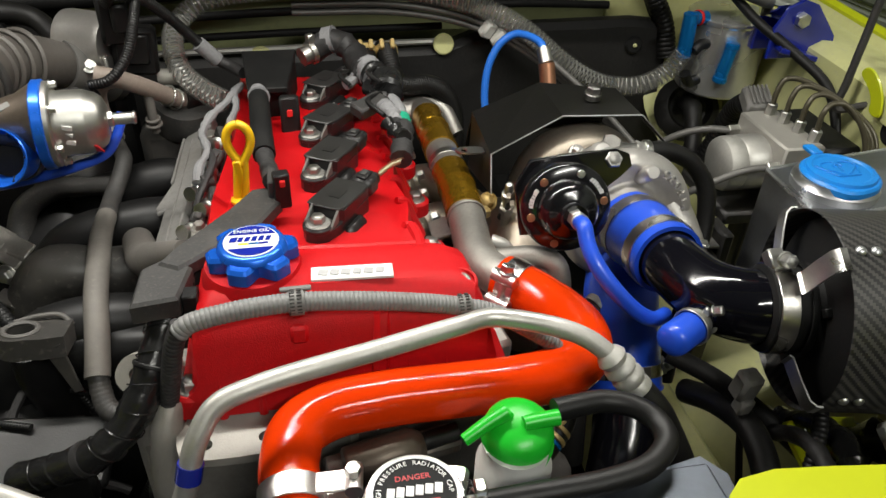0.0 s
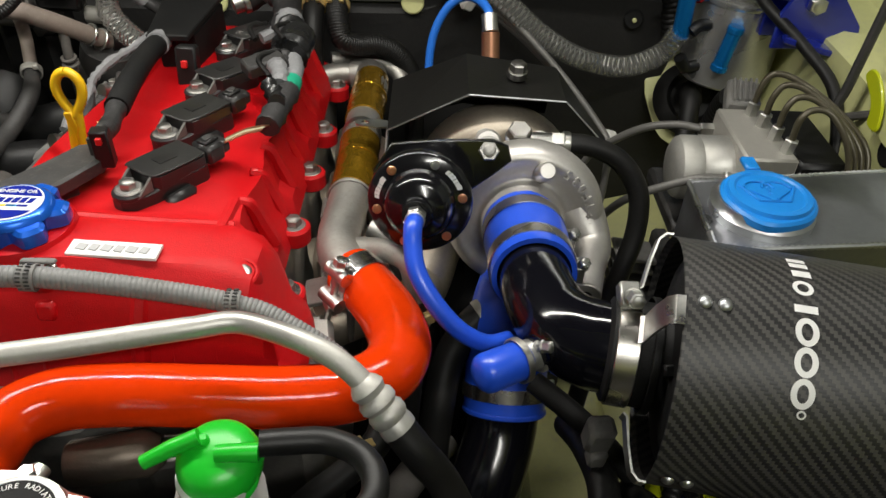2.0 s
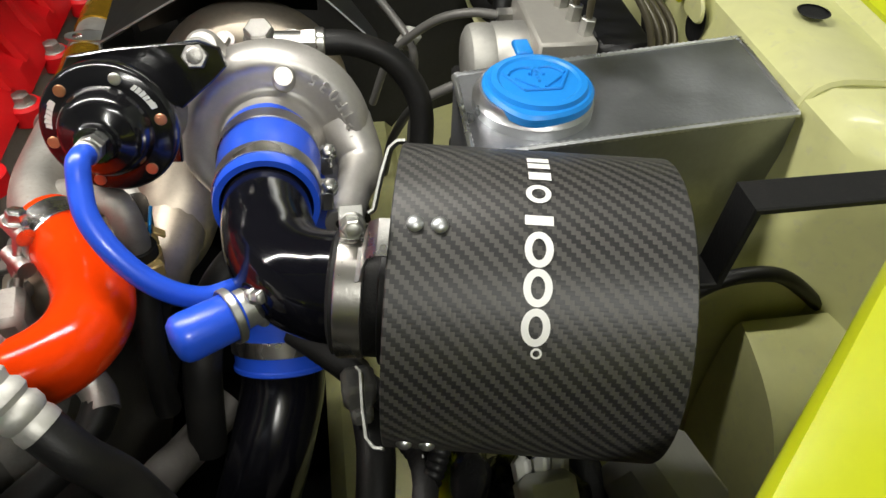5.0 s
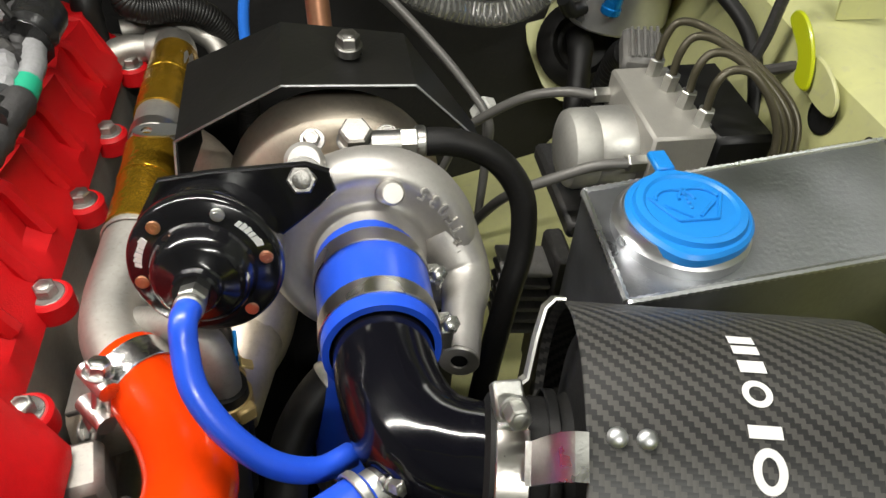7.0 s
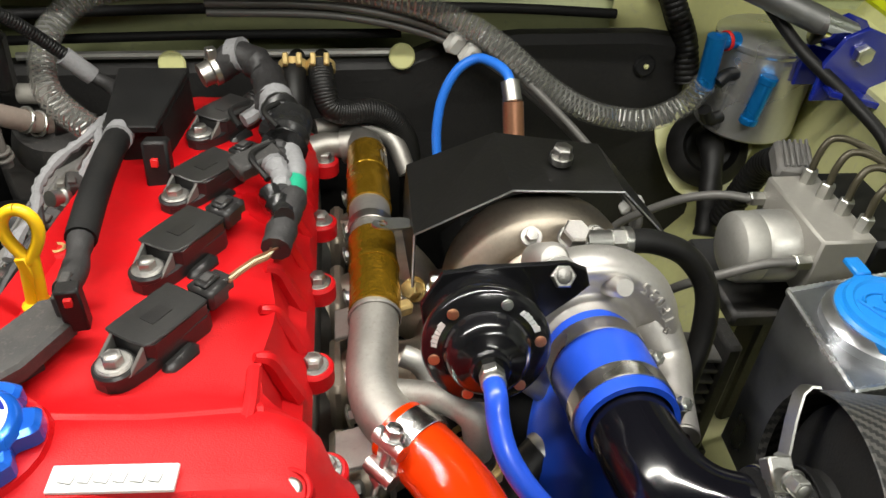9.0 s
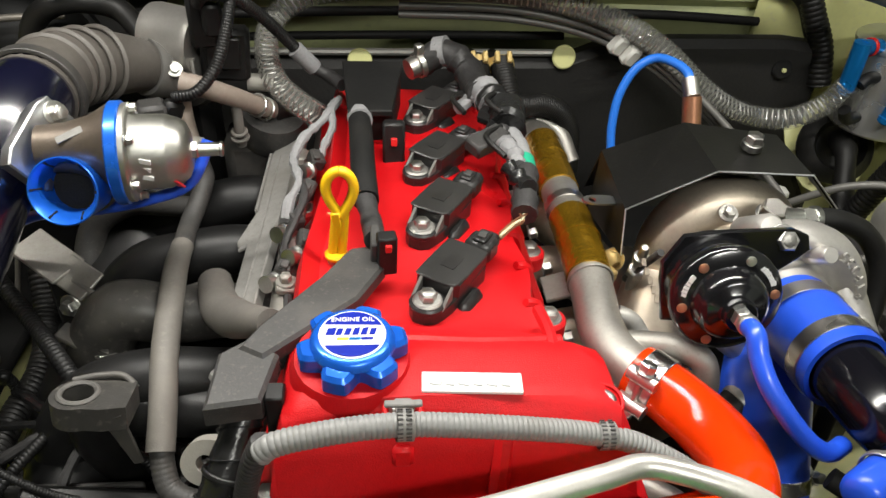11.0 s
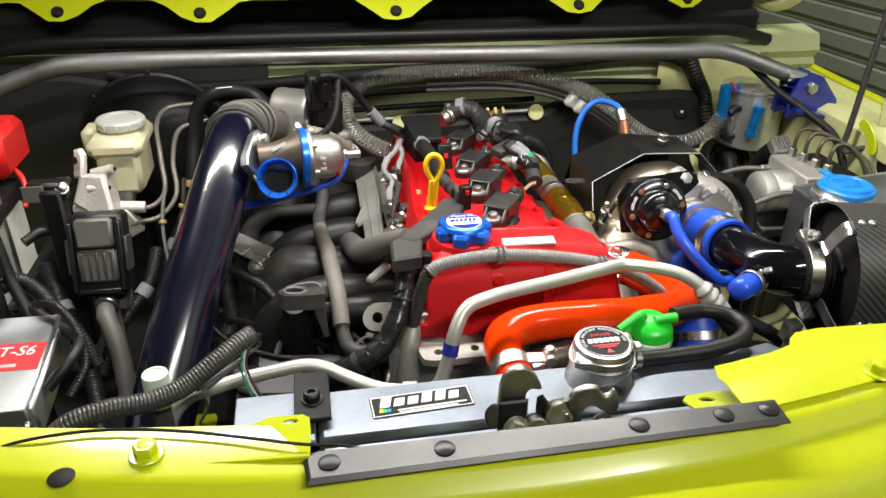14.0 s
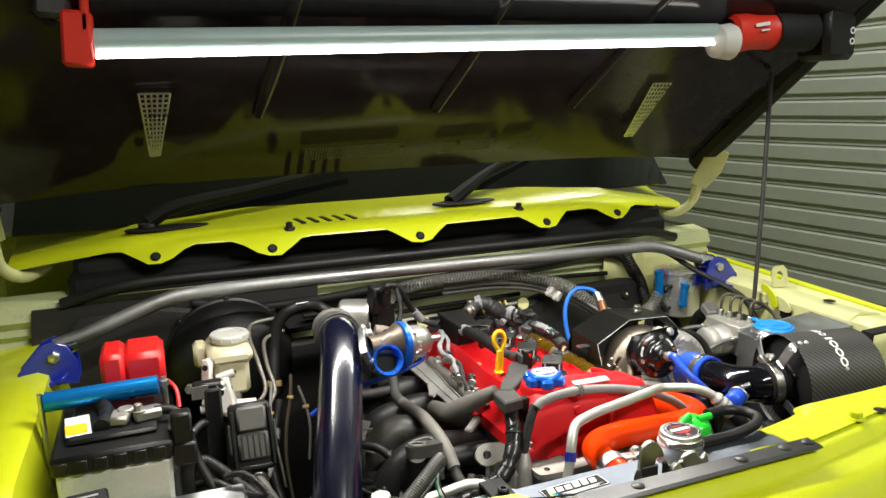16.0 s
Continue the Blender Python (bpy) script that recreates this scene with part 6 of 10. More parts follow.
wh2 = thing("turbo_water_hose", "short black water hose with a brass spring clip and blue stripe", "hose", (0.213, 0.47, 0.85))
part("hose", tube([(0.200, 0.535, 0.880), (0.2075, 0.510, 0.888), (0.2125, 0.487, 0.887), (0.2145, 0.462, 0.876), (0.213, 0.445, 0.845), (0.210, 0.44, 0.78)], 0.0088, 18), RUBBER, wh2)
part("pipe_stub", tube([(0.176, 0.552, 0.900), (0.186, 0.548, 0.897), (0.194, 0.542, 0.888), (0.201, 0.531, 0.881), (0.205, 0.518, 0.885)], 0.0076, 16), SATIN, wh2)
cl2 = part("clip", join(ring(0.0102, 0.0088, 0.0045, (0.2105, 0.4965, 0.8880), (0.19, -0.97, -0.05)), ring(0.0102, 0.0088, 0.0035, (0.2122, 0.4885, 0.8875), (0.19, -0.97, -0.06)), box_at((0.2115, 0.4905, 0.8980), (0.006, 0.012, 0.0014), (5, 0, 11), 0.0004)), BRASSY, wh2, "brass spring clip")
part("ear", box_at((0.2235, 0.4905, 0.8930), (0.008, 0.006, 0.0022), (0, 40, 11), 0.0005), BRASSY, cl2)
part("stripe", tube([(0.2165, 0.512, 0.8955), (0.2185, 0.490, 0.8948), (0.2200, 0.468, 0.886)], 0.0012, 8), SKYBLUE, wh2)
# metal water pipe with gold foil, clamp and the orange hose
wp = thing("turbo_inlet_pipe", "steel pipe partly wrapped in gold heat foil", "pipe", (0.157, 0.65, 0.88))
MP = [(0.140, 0.815, 0.905), (0.155, 0.812, 0.908), (0.161, 0.795, 0.911), (0.160, 0.70, 0.914), (0.160, 0.60, 0.914), (0.157, 0.555, 0.913), (0.155, 0.525, 0.912), (0.158, 0.502, 0.912), (0.167, 0.483, 0.913), (0.180, 0.464, 0.913)]
part("pipe", tube(MP, 0.0165, 24), CAST, wp, "satin metal pipe")


def foil(y0, y1, seed):
    r = random.Random(seed)
    path = [q for q in even_path(MP[2:7], 0.006) if y0 <= q.y <= y1]
    return sweep(path, [0.0177 + 0.0005 * r.random() for _ in path], 20)


part("foil", foil(0.698, 0.795, 1), FOIL, wp, "crinkled gold heat foil")
part("foil", foil(0.577, 0.660, 2), FOIL, wp, "crinkled gold heat foil")
for y in (0.622, 0.748):
    part("foil_seam", ring(0.0185, 0.0175, 0.0018, (0.1605, y, 0.9125 if y > 0.7 else 0.9145), (0.02, 1, -0.02)), FOIL, wp)
part("end_bead", ring(0.0184, 0.0166, 0.0028, (0.1588, 0.573, 0.9135), (0, 1, 0)), CAST, wp)
part("tape_band", ring(0.0179, 0.0166, 0.010, (0.1602, 0.668, 0.914), (0, 1, 0), 0.001), STAIN, wp)
part("branch", tube([(0.160, 0.515, 0.908), (0.180, 0.503, 0.918), (0.198, 0.490, 0.926), (0.210, 0.479, 0.925), (0.214, 0.473, 0.912), (0.214, 0.471, 0.893)], 0.0088, 16), CAST, wp)
bclip = part("branch_hose", tube([(0.214, 0.4715, 0.900), (0.214, 0.470, 0.885), (0.213, 0.466, 0.86), (0.21, 0.46, 0.82)], 0.0118, 16), RUBBER, wp)
part("clip", join(ring(0.0134, 0.0116, 0.010, (0.214, 0.4708, 0.884), (0, 0.08, 1)), box_at((0.224, 0.462, 0.889), (0.010, 0.006, 0.010), (0, 0, 30), 0.001), box_at((0.206, 0.459, 0.889), (0.008, 0.005, 0.010), (0, 0, -20), 0.001)), BRASSY, bclip)
oh = thing("orange_hose", "glossy orange silicone radiator hose across the front of the engine", "radiator hose", (0.1, 0.36, 0.88))
OP = [(0.168, 0.481, 0.914), (0.184, 0.460, 0.914), (0.200, 0.432, 0.914), (0.206, 0.405, 0.917), (0.200, 0.382, 0.920), (0.181, 0.366, 0.922), (0.145, 0.357, 0.925), (0.100, 0.353, 0.929), (0.055, 0.350, 0.932), (0.020, 0.345, 0.932), (0.002, 0.333, 0.931), (-0.004, 0.312, 0.929), (-0.003, 0.288, 0.927), (0.0, 0.255, 0.918)]
part("hose", tube(OP, [0.0196, 0.0200, 0.0206, 0.0204, 0.0194, 0.0186, 0.0180, 0.0178, 0.0178, 0.0178, 0.0176, 0.0173, 0.0172, 0.0172], 28, 10), ORANGE, oh)
c1 = part("band_clamp", ring(0.0212, 0.0194, 0.016, (0.171, 0.477, 0.914), (0.64, -0.77, 0.0), 0.0005, 40), CLAMP, oh, "polished T-bolt clamp")
ca, cp_ = V(0.64, -0.77, 0.0), V(-0.77, -0.64, 0.0)
cc_ = V(0.171, 0.477, 0.914) + ca * 0.008
b1, b2 = cc_ + (cp_ * 0.72 + V(0, 0, 0.68)) * 0.0250, cc_ + (cp_ * 0.99 - V(0, 0, 0.12)) * 0.0250
part("t_bolt", join(sweep([b1 - ca * 0.010, b1 + ca * 0.010], 0.0052, 14), sweep([b2 - ca * 0.010, b2 + ca * 0.010], 0.0052, 14), sweep([b1 + (b1 - b2) * 0.5, b2 - (b1 - b2) * 0.8], 0.0026, 10), bolt_mesh(b1 + (b1 - b2).normalized() * 0.004, (b1 - b2).normalized(), 0.0055, 0.006, 1.3), box_at(b2 + (b2 - b1) * 0.22, (0.009, 0.009, 0.006), (25, 30, 40), 0.001)), CLAMP, c1)
c2 = part("band_clamp", ring(0.0190, 0.0172, 0.014, (-0.0032, 0.296, 0.9278), (0.02, -0.98, -0.10), 0.0005, 40), CLAMP, oh, "polished T-bolt clamp")
part("t_bolt", join(box_at((0.020, 0.289, 0.938), (0.022, 0.014, 0.0022), (0, 8, 4), 0.0008), box_at((0.020, 0.289, 0.926), (0.022, 0.014, 0.0022), (0, -4, 4), 0.0008), sweep([V(0.030, 0.281, 0.937), V(0.032, 0.298, 0.937)], 0.0050, 14), sweep([V(0.028, 0.281, 0.924), V(0.030, 0.298, 0.924)], 0.0046, 14), sweep([V(0.031, 0.290, 0.946), V(0.029, 0.290, 0.914)], 0.0024, 10), hexagon(0.0046, 0.005, (0.0305, 0.290, 0.942), (0, 0, 1))), CLAMP, c2)

# tank with its filler and blue cap
tank = thing("header_tank", "welded brushed aluminium tank with a blue screw cap", "tank", (0.50, 0.5, 0.8))
corners = [(0.405, 0.442), (0.600, 0.462), (0.604, 0.550), (0.408, 0.521)]
part("body", prism(corners, 0.144, Matrix.Translation((0, 0, 0.830)), 0.0015), TANKALU, tank, "brushed aluminium box")
for a, b in zip(corners, corners[1:] + corners[:1]):
    n = int((V(*b, 0) - V(*a, 0)).length / 0.0022)
    part("weld", sweep([V(*a, 0.9735).lerp(V(*b, 0.9735), k / n) for k in range(n + 1)], lambda i, s: 0.0016 + 0.0007 * (i % 2), 7), ALU, tank, "ribbed weld bead")
part("filler_neck", lathe([(0.0345, -0.002), (0.0345, 0.006), (0.032, 0.008), (0.031, 0.012), (0, 0.012)], (0.447, 0.485, 0.974), (0, 0, 1), 36), ALU, tank)
capo = []
for k in range(64):
    a = 2 * math.pi * k / 64
    r = 0.0315 + 0.005 * math.exp(-((k - 16) / 1.6) ** 2) + 0.0035 * math.exp(-((k - 44) / 4) ** 2)
    capo.append((r * math.cos(a), r * math.sin(a)))
bc = part("cap", join(prism(capo, 0.008, pose(0.449, 0.485, 0.9805), 0.0018), lathe([(0.0285, 0.007), (0.027, 0.0105), (0.0235, 0.011), (0.022, 0.0098), (0, 0.0098)], (0.449, 0.485, 0.9805), (0, 0, 1), 40)), BLUEC, tank, "bright blue washer cap")
part("hinge_tab", box_at((0.449, 0.524, 0.988), (0.010, 0.016, 0.004), (0, 0, 0), 0.001), BLUEC, bc)
part("wiper_symbol", join(*[sweep([V(0.449 + a, 0.486 + b, 0.9908), V(0.449 + c, 0.486 + d, 0.9908)], 0.0009, 6) for a, b, c, d in ((-0.019, 0.007, -0.010, -0.011), (0.019, 0.007, 0.010, -0.011), (-0.010, -0.011, 0.010, -0.011), (-0.013, 0.001, -0.002, -0.009), (0.013, 0.001, 0.002, -0.009))],
     *[sweep([V(0.449 + 0.010 * s * math.sin(q) + 0.006 * s, 0.490 + 0.008 * math.cos(q), 0.9908) for q in [radians(-90 + 22 * k) for k in range(9)]], 0.0009, 6) for s in (-1, 1)], *[disc(0.0011, 0.0012, (0.449, 0.498 - 0.0035 * k, 0.9902)) for k in range(5)]), BLUEC, bc)

# brake modulator with its motor and pipes
absu = thing("brake_modulator", "aluminium brake modulator block with motor and steel pipes", "modulator", (0.505, 0.64, 0.85))
part("valve_block", block(0.484, 0.528, 0.597, 0.686, 0.892, 0.948, 0.002), PALEALU, absu, "machined aluminium block")
part("motor", lathe([(0, 0.0), (0.012, 0.0002), (0.022, 0.001), (0.0270, 0.004), (0.0285, 0.008), (0.0285, 0.020), (0.0275, 0.022), (0.0290, 0.024), (0.0290, 0.048), (0, 0.048)], (0.437, 0.637, 0.914), (1, 0, 0), 40), SATIN, absu, "bright steel motor can")
part("control_unit", block(0.530, 0.575, 0.600, 0.700, 0.880, 0.942, 0.004), BLACK, absu)
conn = part("connector", box_at((0.512, 0.702, 0.950), (0.030, 0.035, 0.018), (15, 0, -15), 0.003), GREYP, absu)
for k in range(5):
    part("rib", box_at((0.502 + 0.005 * k, 0.700, 0.9605), (0.0022, 0.030, 0.003), (15, 0, -15), 0.0006), GREYP, conn)
for k, y in enumerate((0.676, 0.655, 0.633, 0.611)):
    x, f = 0.512 + 0.003 * k, 1 - 0.27 * k
    part("union", hexagon(0.0058, 0.013, (x, y, 0.947), (0.1, 0, 1)), ZINC, absu)
    part("brake_pipe", tube([(x + 0.001, y, 0.955), (x + 0.002, y + 0.001, 0.972 + 0.002 * k), (x + 0.009, y + 0.003, 0.985), (x + 0.020, y - 0.001, 0.987), (x + 0.028 + 0.024 * f, y - 0.006 - 0.030 * f, 0.975), (x + 0.034 + 0.040 * f, y - 0.012 - 0.058 * f, 0.952), (x + 0.034 + 0.036 * f, y - 0.018 - 0.070 * f, 0.92), (x + 0.034 + 0.030 * f, y - 0.025 - 0.070 * f, 0.86)], 0.0028, 10), OLIVEPIPE, absu, "olive coated steel brake pipe")
for y, z, p in ((0.686, 0.925, [(0.475, 0.682, 0.928), (0.455, 0.688, 0.928), (0.43, 0.70, 0.918), (0.405, 0.72, 0.89), (0.39, 0.74, 0.86), (0.375, 0.76, 0.80)]), (0.60, 0.925, [(0.475, 0.603, 0.925), (0.452, 0.605, 0.923), (0.425, 0.610, 0.910), (0.400, 0.625, 0.885), (0.385, 0.65, 0.84), (0.38, 0.70, 0.76)])):
    part("brake_pipe", tube([(0.486, p[0][1], p[0][2])] + p, 0.0038, 10), PIPECOAT, absu)
    part("union", hexagon(0.0062, 0.012, (0.484, p[0][1], p[0][2]), (-1, 0, 0)), ZINC, absu)
part("bracket", block(0.44, 0.56, 0.60, 0.70, 0.86, 0.875, 0.003), DARKG, absu)
part("support", block(0.49, 0.52, 0.63, 0.66, 0.70, 0.862, 0.003), DARKG, absu)

# catch can with blue fittings and its clear hose
can = thing("oil_catch_can", "polished aluminium catch can with bright blue sight tube", "catch can", (0.55, 0.85, 0.905))
K = V(0.550, 0.852, 0.905)
part("body", lathe([(0, 0), (0.046, 0), (0.049, 0.003), (0.049, 0.088), (0, 0.088)], K, (0, 0, 1), 48), CANALU, can, "polished can body")
part("lid", lathe([(0.0495, 0.088), (0.0505, 0.090), (0.0505, 0.094), (0.048, 0.096), (0, 0.097)], K, (0, 0, 1), 48), CANALU, can)
part("sight_tube", join(sweep([K + V(-0.026, -0.0525, 0.034), K + V(-0.021, -0.0525, 0.070)], 0.0078, 18), disc(0.0088, 0.008, K + V(-0.0268, -0.0525, 0.027), (0.12, 0, 1)), disc(0.0088, 0.008, K + V(-0.0210, -0.0525, 0.068), (0.12, 0, 1))), SKYBLUE, can, "bright blue sight tube")
part("elbow_fitting", join(sweep([K + V(-0.066, -0.026, 0.052), K + V(-0.069, -0.028, 0.104)], 0.0088, 16), sweep([K + V(-0.044, -0.018, 0.096), K + V(-0.068, -0.027, 0.098)], 0.0078, 16)), SKYBLUE, can, "bright blue elbow fitting")
part("o_ring", ring(0.0094, 0.008, 0.004, K + V(-0.054, -0.022, 0.097), (-1, -0.3, 0)), REDP, can)
part("fitting", join(tube([K + V(-0.035, -0.025, 0.066), K + V(-0.050, -0.030, 0.066), K + V(-0.058, -0.033, 0.060)], 0.0065, 12), tube([K + V(-0.040, -0.025, 0.020), K + V(-0.054, -0.030, 0.020), K + V(-0.063, -0.033, 0.032)], 0.0065, 12)), BLACK, can)
part("drain_plug", lathe([(0.008, 0), (0.008, 0.012), (0.006, 0.014), (0, 0.014)], K + V(0.046, -0.012, 0.086), (0.6, -0.6, 0.4), 18), ANBLUE, can)
part("mount", box_at(K + V(0.052, 0.01, 0.03), (0.012, 0.05, 0.05), (0, 0, 0), 0.002), PALE, can)
part("stand", box_at(K + V(0.062, 0.01, -0.03), (0.012, 0.05, 0.14), (0, 0, 0), 0.002), PALE, can)
clear = thing("breather_hose", "clear wire-wound breather hose sweeping over the firewall", "hose", (0.2, 0.87, 0.95))
CH = [(0.482, 0.824, 0.962), (0.472, 0.832, 0.936), (0.440, 0.835, 0.918), (0.412, 0.850, 0.912), (0.375, 0.845, 0.925), (0.335, 0.842, 0.950), (0.290, 0.850, 0.985), (0.250, 0.865, 1.005), (0.18, 0.885, 1.020), (0.08, 0.895, 1.026), (-0.02, 0.893, 1.026), (-0.078, 0.882, 1.018), (-0.104, 0.862, 1.000), (-0.106, 0.825, 0.985), (-0.094, 0.790, 0.972), (-0.075, 0.772, 0.962), (-0.055, 0.755, 0.957)]
part("hose", sweep(even_path(CH, 0.006), 0.0118, 20), TUBING, clear)
path = even_path(CH, 0.00105)
coil_pts, nrm = [], None
t0 = (path[1] - path[0]).normalized()
nrm = axes(t0).col[0].copy()
for i, p in enumerate(path):
    t = (path[min(i + 1, len(path) - 1)] - path[max(i - 1, 0)]).normalized()
    nrm = (nrm - t * nrm.dot(t)).normalized()
    a = 2 * math.pi * i / 6
    coil_pts.append(p + (nrm * math.cos(a) + t.cross(nrm) * math.sin(a)) * 0.0104)
part("wire_helix", sweep(coil_pts, 0.0010, 5), CLAMP, clear, "steel wire spiral")


# ---- front of the bay: radiator, cap, latch, pipes ----
rad = thing("radiator", "aluminium radiator with welded top tank and black sticker", "radiator", (0.0, 0.235, 0.5))
part("top_tank", block(-0.170, 0.225, 0.204, 0.262, 0.895, 0.949, 0.004), RADALU, rad, "brushed aluminium top tank")
part("end_plate", join(block(-0.232, -0.172, 0.206, 0.264, 0.943, 0.948, 0.001), block(-0.232, -0.229, 0.206, 0.264, 0.60, 0.944, 0.001)), RADALU, rad)
part("end_plate", prism([(0.200, 0.205), (0.226, 0.205), (0.232, 0.252), (0.222, 0.266), (0.200, 0.262)], 0.003, pose(0, 0, 0.944), 0.0008), RADALU, rad)
part("front_lip", block(-0.168, 0.222, 0.196, 0.203, 0.885, 0.944, 0.002), RADALU, rad)
part("core", block(-0.23, 0.225, 0.21, 0.255, 0.50, 0.895, 0.003), DARKG, rad)
brk = part("mount_strap", join(block(-0.187, -0.160, 0.220, 0.276, 0.953, 0.957, 0.0008), block(-0.187, -0.160, 0.273, 0.277, 0.90, 0.956, 0.0008)), MATT, rad, "black mounting strap")
part("screw", join(lathe([(0.0065, 0), (0.0065, 0.006), (0.0052, 0.0075), (0.0034, 0.0075), (0.0030, 0.005), (0, 0.005)], (-0.1735, 0.242, 0.957), (0, 0, 1), 18), ring(0.0085, 0.0060, 0.0012, (-0.1735, 0.242, 0.9572))), BLACK, brk)
stk = part("sticker", box_at((-0.0905, 0.2345, 0.9496), (0.079, 0.0235, 0.0005), (0, 0, 3), 0.0001), MATT, rad, "black and white printed sticker")
part("mark", join(*[box_at((-0.0905, 0.2345 + s * 0.0108, 0.9500), (0.0775, 0.0009, 0.0004), (0, 0, 3), 0.0001) for s in (-1, 1)], *[box_at((-0.0905 + s * 0.0384, 0.2345 + s * 0.002, 0.9500), (0.0009, 0.0222, 0.0004), (0, 0, 3), 0.0001) for s in (-1, 1)]), WHITE, stk)
for k in range(6):
    h = 0.0112 if k in (0, 3, 4) else 0.0085
    bow = [(0.0, 0.0), (0.0080, 0.0), (0.0080 + 0.28 * h, h), (0.28 * h, h)]
    part("mark", prism(bow, 0.0004, pose(-0.1235 + 0.0108 * k, 0.2312 + 0.0006 * k, 0.9499, 0, 0, 3)), WHITE, stk)
part("mark", join(box_at((-0.083, 0.2285, 0.9501), (0.054, 0.0016, 0.0004), (0, 0, 3), 0.0001), box_at((-0.086, 0.2258, 0.9501), (0.046, 0.0014, 0.0004), (0, 0, 3), 0.0001)), SILVERP, stk)
for k, m_ in enumerate((YELPRINT, GREEN, SKYBLUE)):
    part("mark", box_at((-0.1225 + 0.003 * k, 0.2277, 0.9501), (0.0028, 0.004, 0.0004), (0, 0, -10), 0.0001), m_, stk)
neck = part("filler_neck", lathe([(0.0290, -0.006), (0.0275, 0.001), (0.0255, 0.004), (0.0250, 0.016), (0.0262, 0.018), (0.0262, 0.0215), (0, 0.0215)], (0.056, 0.240, 0.950), (0, 0, 1), 36), CLAMP, rad, "bright welded filler neck")
part("overflow_stub", sweep([V(0.07, 0.246, 0.960), V(0.098, 0.249, 0.957)], 0.0052, 12), ALU, rad)
capo = []
for k in range(80):
    a = 2 * math.pi * k / 80
    r = 0.0245 + 0.0072 * (math.exp(-((k - 6) / 3.0) ** 2) + math.exp(-((k - 46) / 3.0) ** 2))
    capo.append((r * math.cos(a), r * math.sin(a)))
rc = part("cap", join(prism(capo, 0.009, pose(0.056, 0.240, 0.972), 0.002), lathe([(0.0240, 0.008), (0.0228, 0.0125), (0.0208, 0.0130), (0, 0.0130)], (0.056, 0.240, 0.972), (0, 0, 1), 40)), CLAMP, rad, "polished pressure cap")
part("printed_disc", disc(0.0202, 0.0007, (0.056, 0.240, 0.9848), (0, 0, 1), 0.0002, 40), MATT, rc, "black printed disc")
part("mark", join(ring(0.0201, 0.0194, 0.0004, (0.056, 0.240, 0.9855), (0, 0, 1), 0.0001, 40)), SILVERP, rc)
for k, ch in enumerate("HIGH PRESSURE RADIATOR CAP"):
    a = radians(193 - 7.9 * k)
    if ch != " ":
        part("lettering", letters(ch, 0.0034, 0.0001, pose(0.056 + 0.0168 * math.cos(a), 0.240 + 0.0168 * math.sin(a), 0.9858, 0, 0, math.degrees(a) - 90)), WHITE, rc)
part("lettering", letters("DANGER", 0.0042, 0.0001, pose(0.056, 0.2485, 0.9858)), REDPRINT, rc)
for k in range(6):
    part("mark", box_at((0.0448 + 0.0045 * k, 0.2412, 0.9857), (0.0037, 0.0056, 0.0004), (0, 0, -12), 0.0001), WHITE, rc)
part("mark", join(box_at((0.056, 0.2350, 0.9857), (0.022, 0.0016, 0.0004), (0, 0, 0), 0.0001), box_at((0.056, 0.2323, 0.9857), (0.015, 0.0014, 0.0004), (0, 0, 0), 0.0001)), REDPRINT, rc)
part("mark", prism([(-0.003, -0.0022), (0.003, -0.0022), (0, 0.003)], 0.0004, pose(0.056, 0.2272, 0.9855)), REDPRINT, rc)
part("lettering", letters("13", 0.007, 0.0001, pose(0.0815, 0.2435, 0.9812, 0, 0, 0)), MATT, rc)

latch = thing("bonnet_latch", "grey steel bonnet latch behind the front panel", "latch", (0.0, 0.18, 0.9))
part("base", block(-0.045, 0.06, 0.158, 0.166, 0.92, 0.956, 0.002), DARKG, latch)
def upright(outline, y, thick, lean=0.0):
    """A plate standing across the car, its outline in x and z."""
    return prism(outline, thick, Matrix.Translation((0, y, 0)) @ Matrix.Rotation(radians(90 + lean), 4, "X"), 0.0012)


claw = rounded([(-0.0445, 0.968), (-0.0445, 0.994), (-0.0420, 1.008), (-0.0350, 1.0145), (-0.0275, 1.0145), (-0.0205, 1.0090), (-0.0160, 1.0020), (-0.0125, 0.9922), (-0.0208, 0.9948), (-0.0252, 0.9915), (-0.0253, 0.968)], 2)
part("claw", upright(claw, 0.187, 0.006), BOLT, latch, "polished hooked claw")
part("claw_foot", upright([(-0.0455, 0.945), (-0.0455, 0.989), (-0.0240, 0.989), (-0.0240, 0.945)], 0.180, 0.003), BLACK, latch)
hook = rounded([(0.0040, 0.960), (0.0065, 0.987), (0.0160, 0.9930), (0.0275, 0.9925), (0.0300, 0.9865), (0.0345, 0.9820), (0.0385, 0.9845), (0.0405, 0.9885), (0.0445, 0.9800), (0.0462, 0.9690), (0.0425, 0.9645), (0.0325, 0.9690), (0.0265, 0.9755), (0.0195, 0.9735), (0.0150, 0.962)], 2)
part("claw", upright(hook, 0.184, 0.005), BOLT, latch, "polished hooked claw")
part("cheek", upright(rounded([(-0.0460, 0.993), (-0.0565, 0.985), (-0.0535, 0.970), (-0.0450, 0.966)], 2), 0.178, 0.003), DARKG, latch)
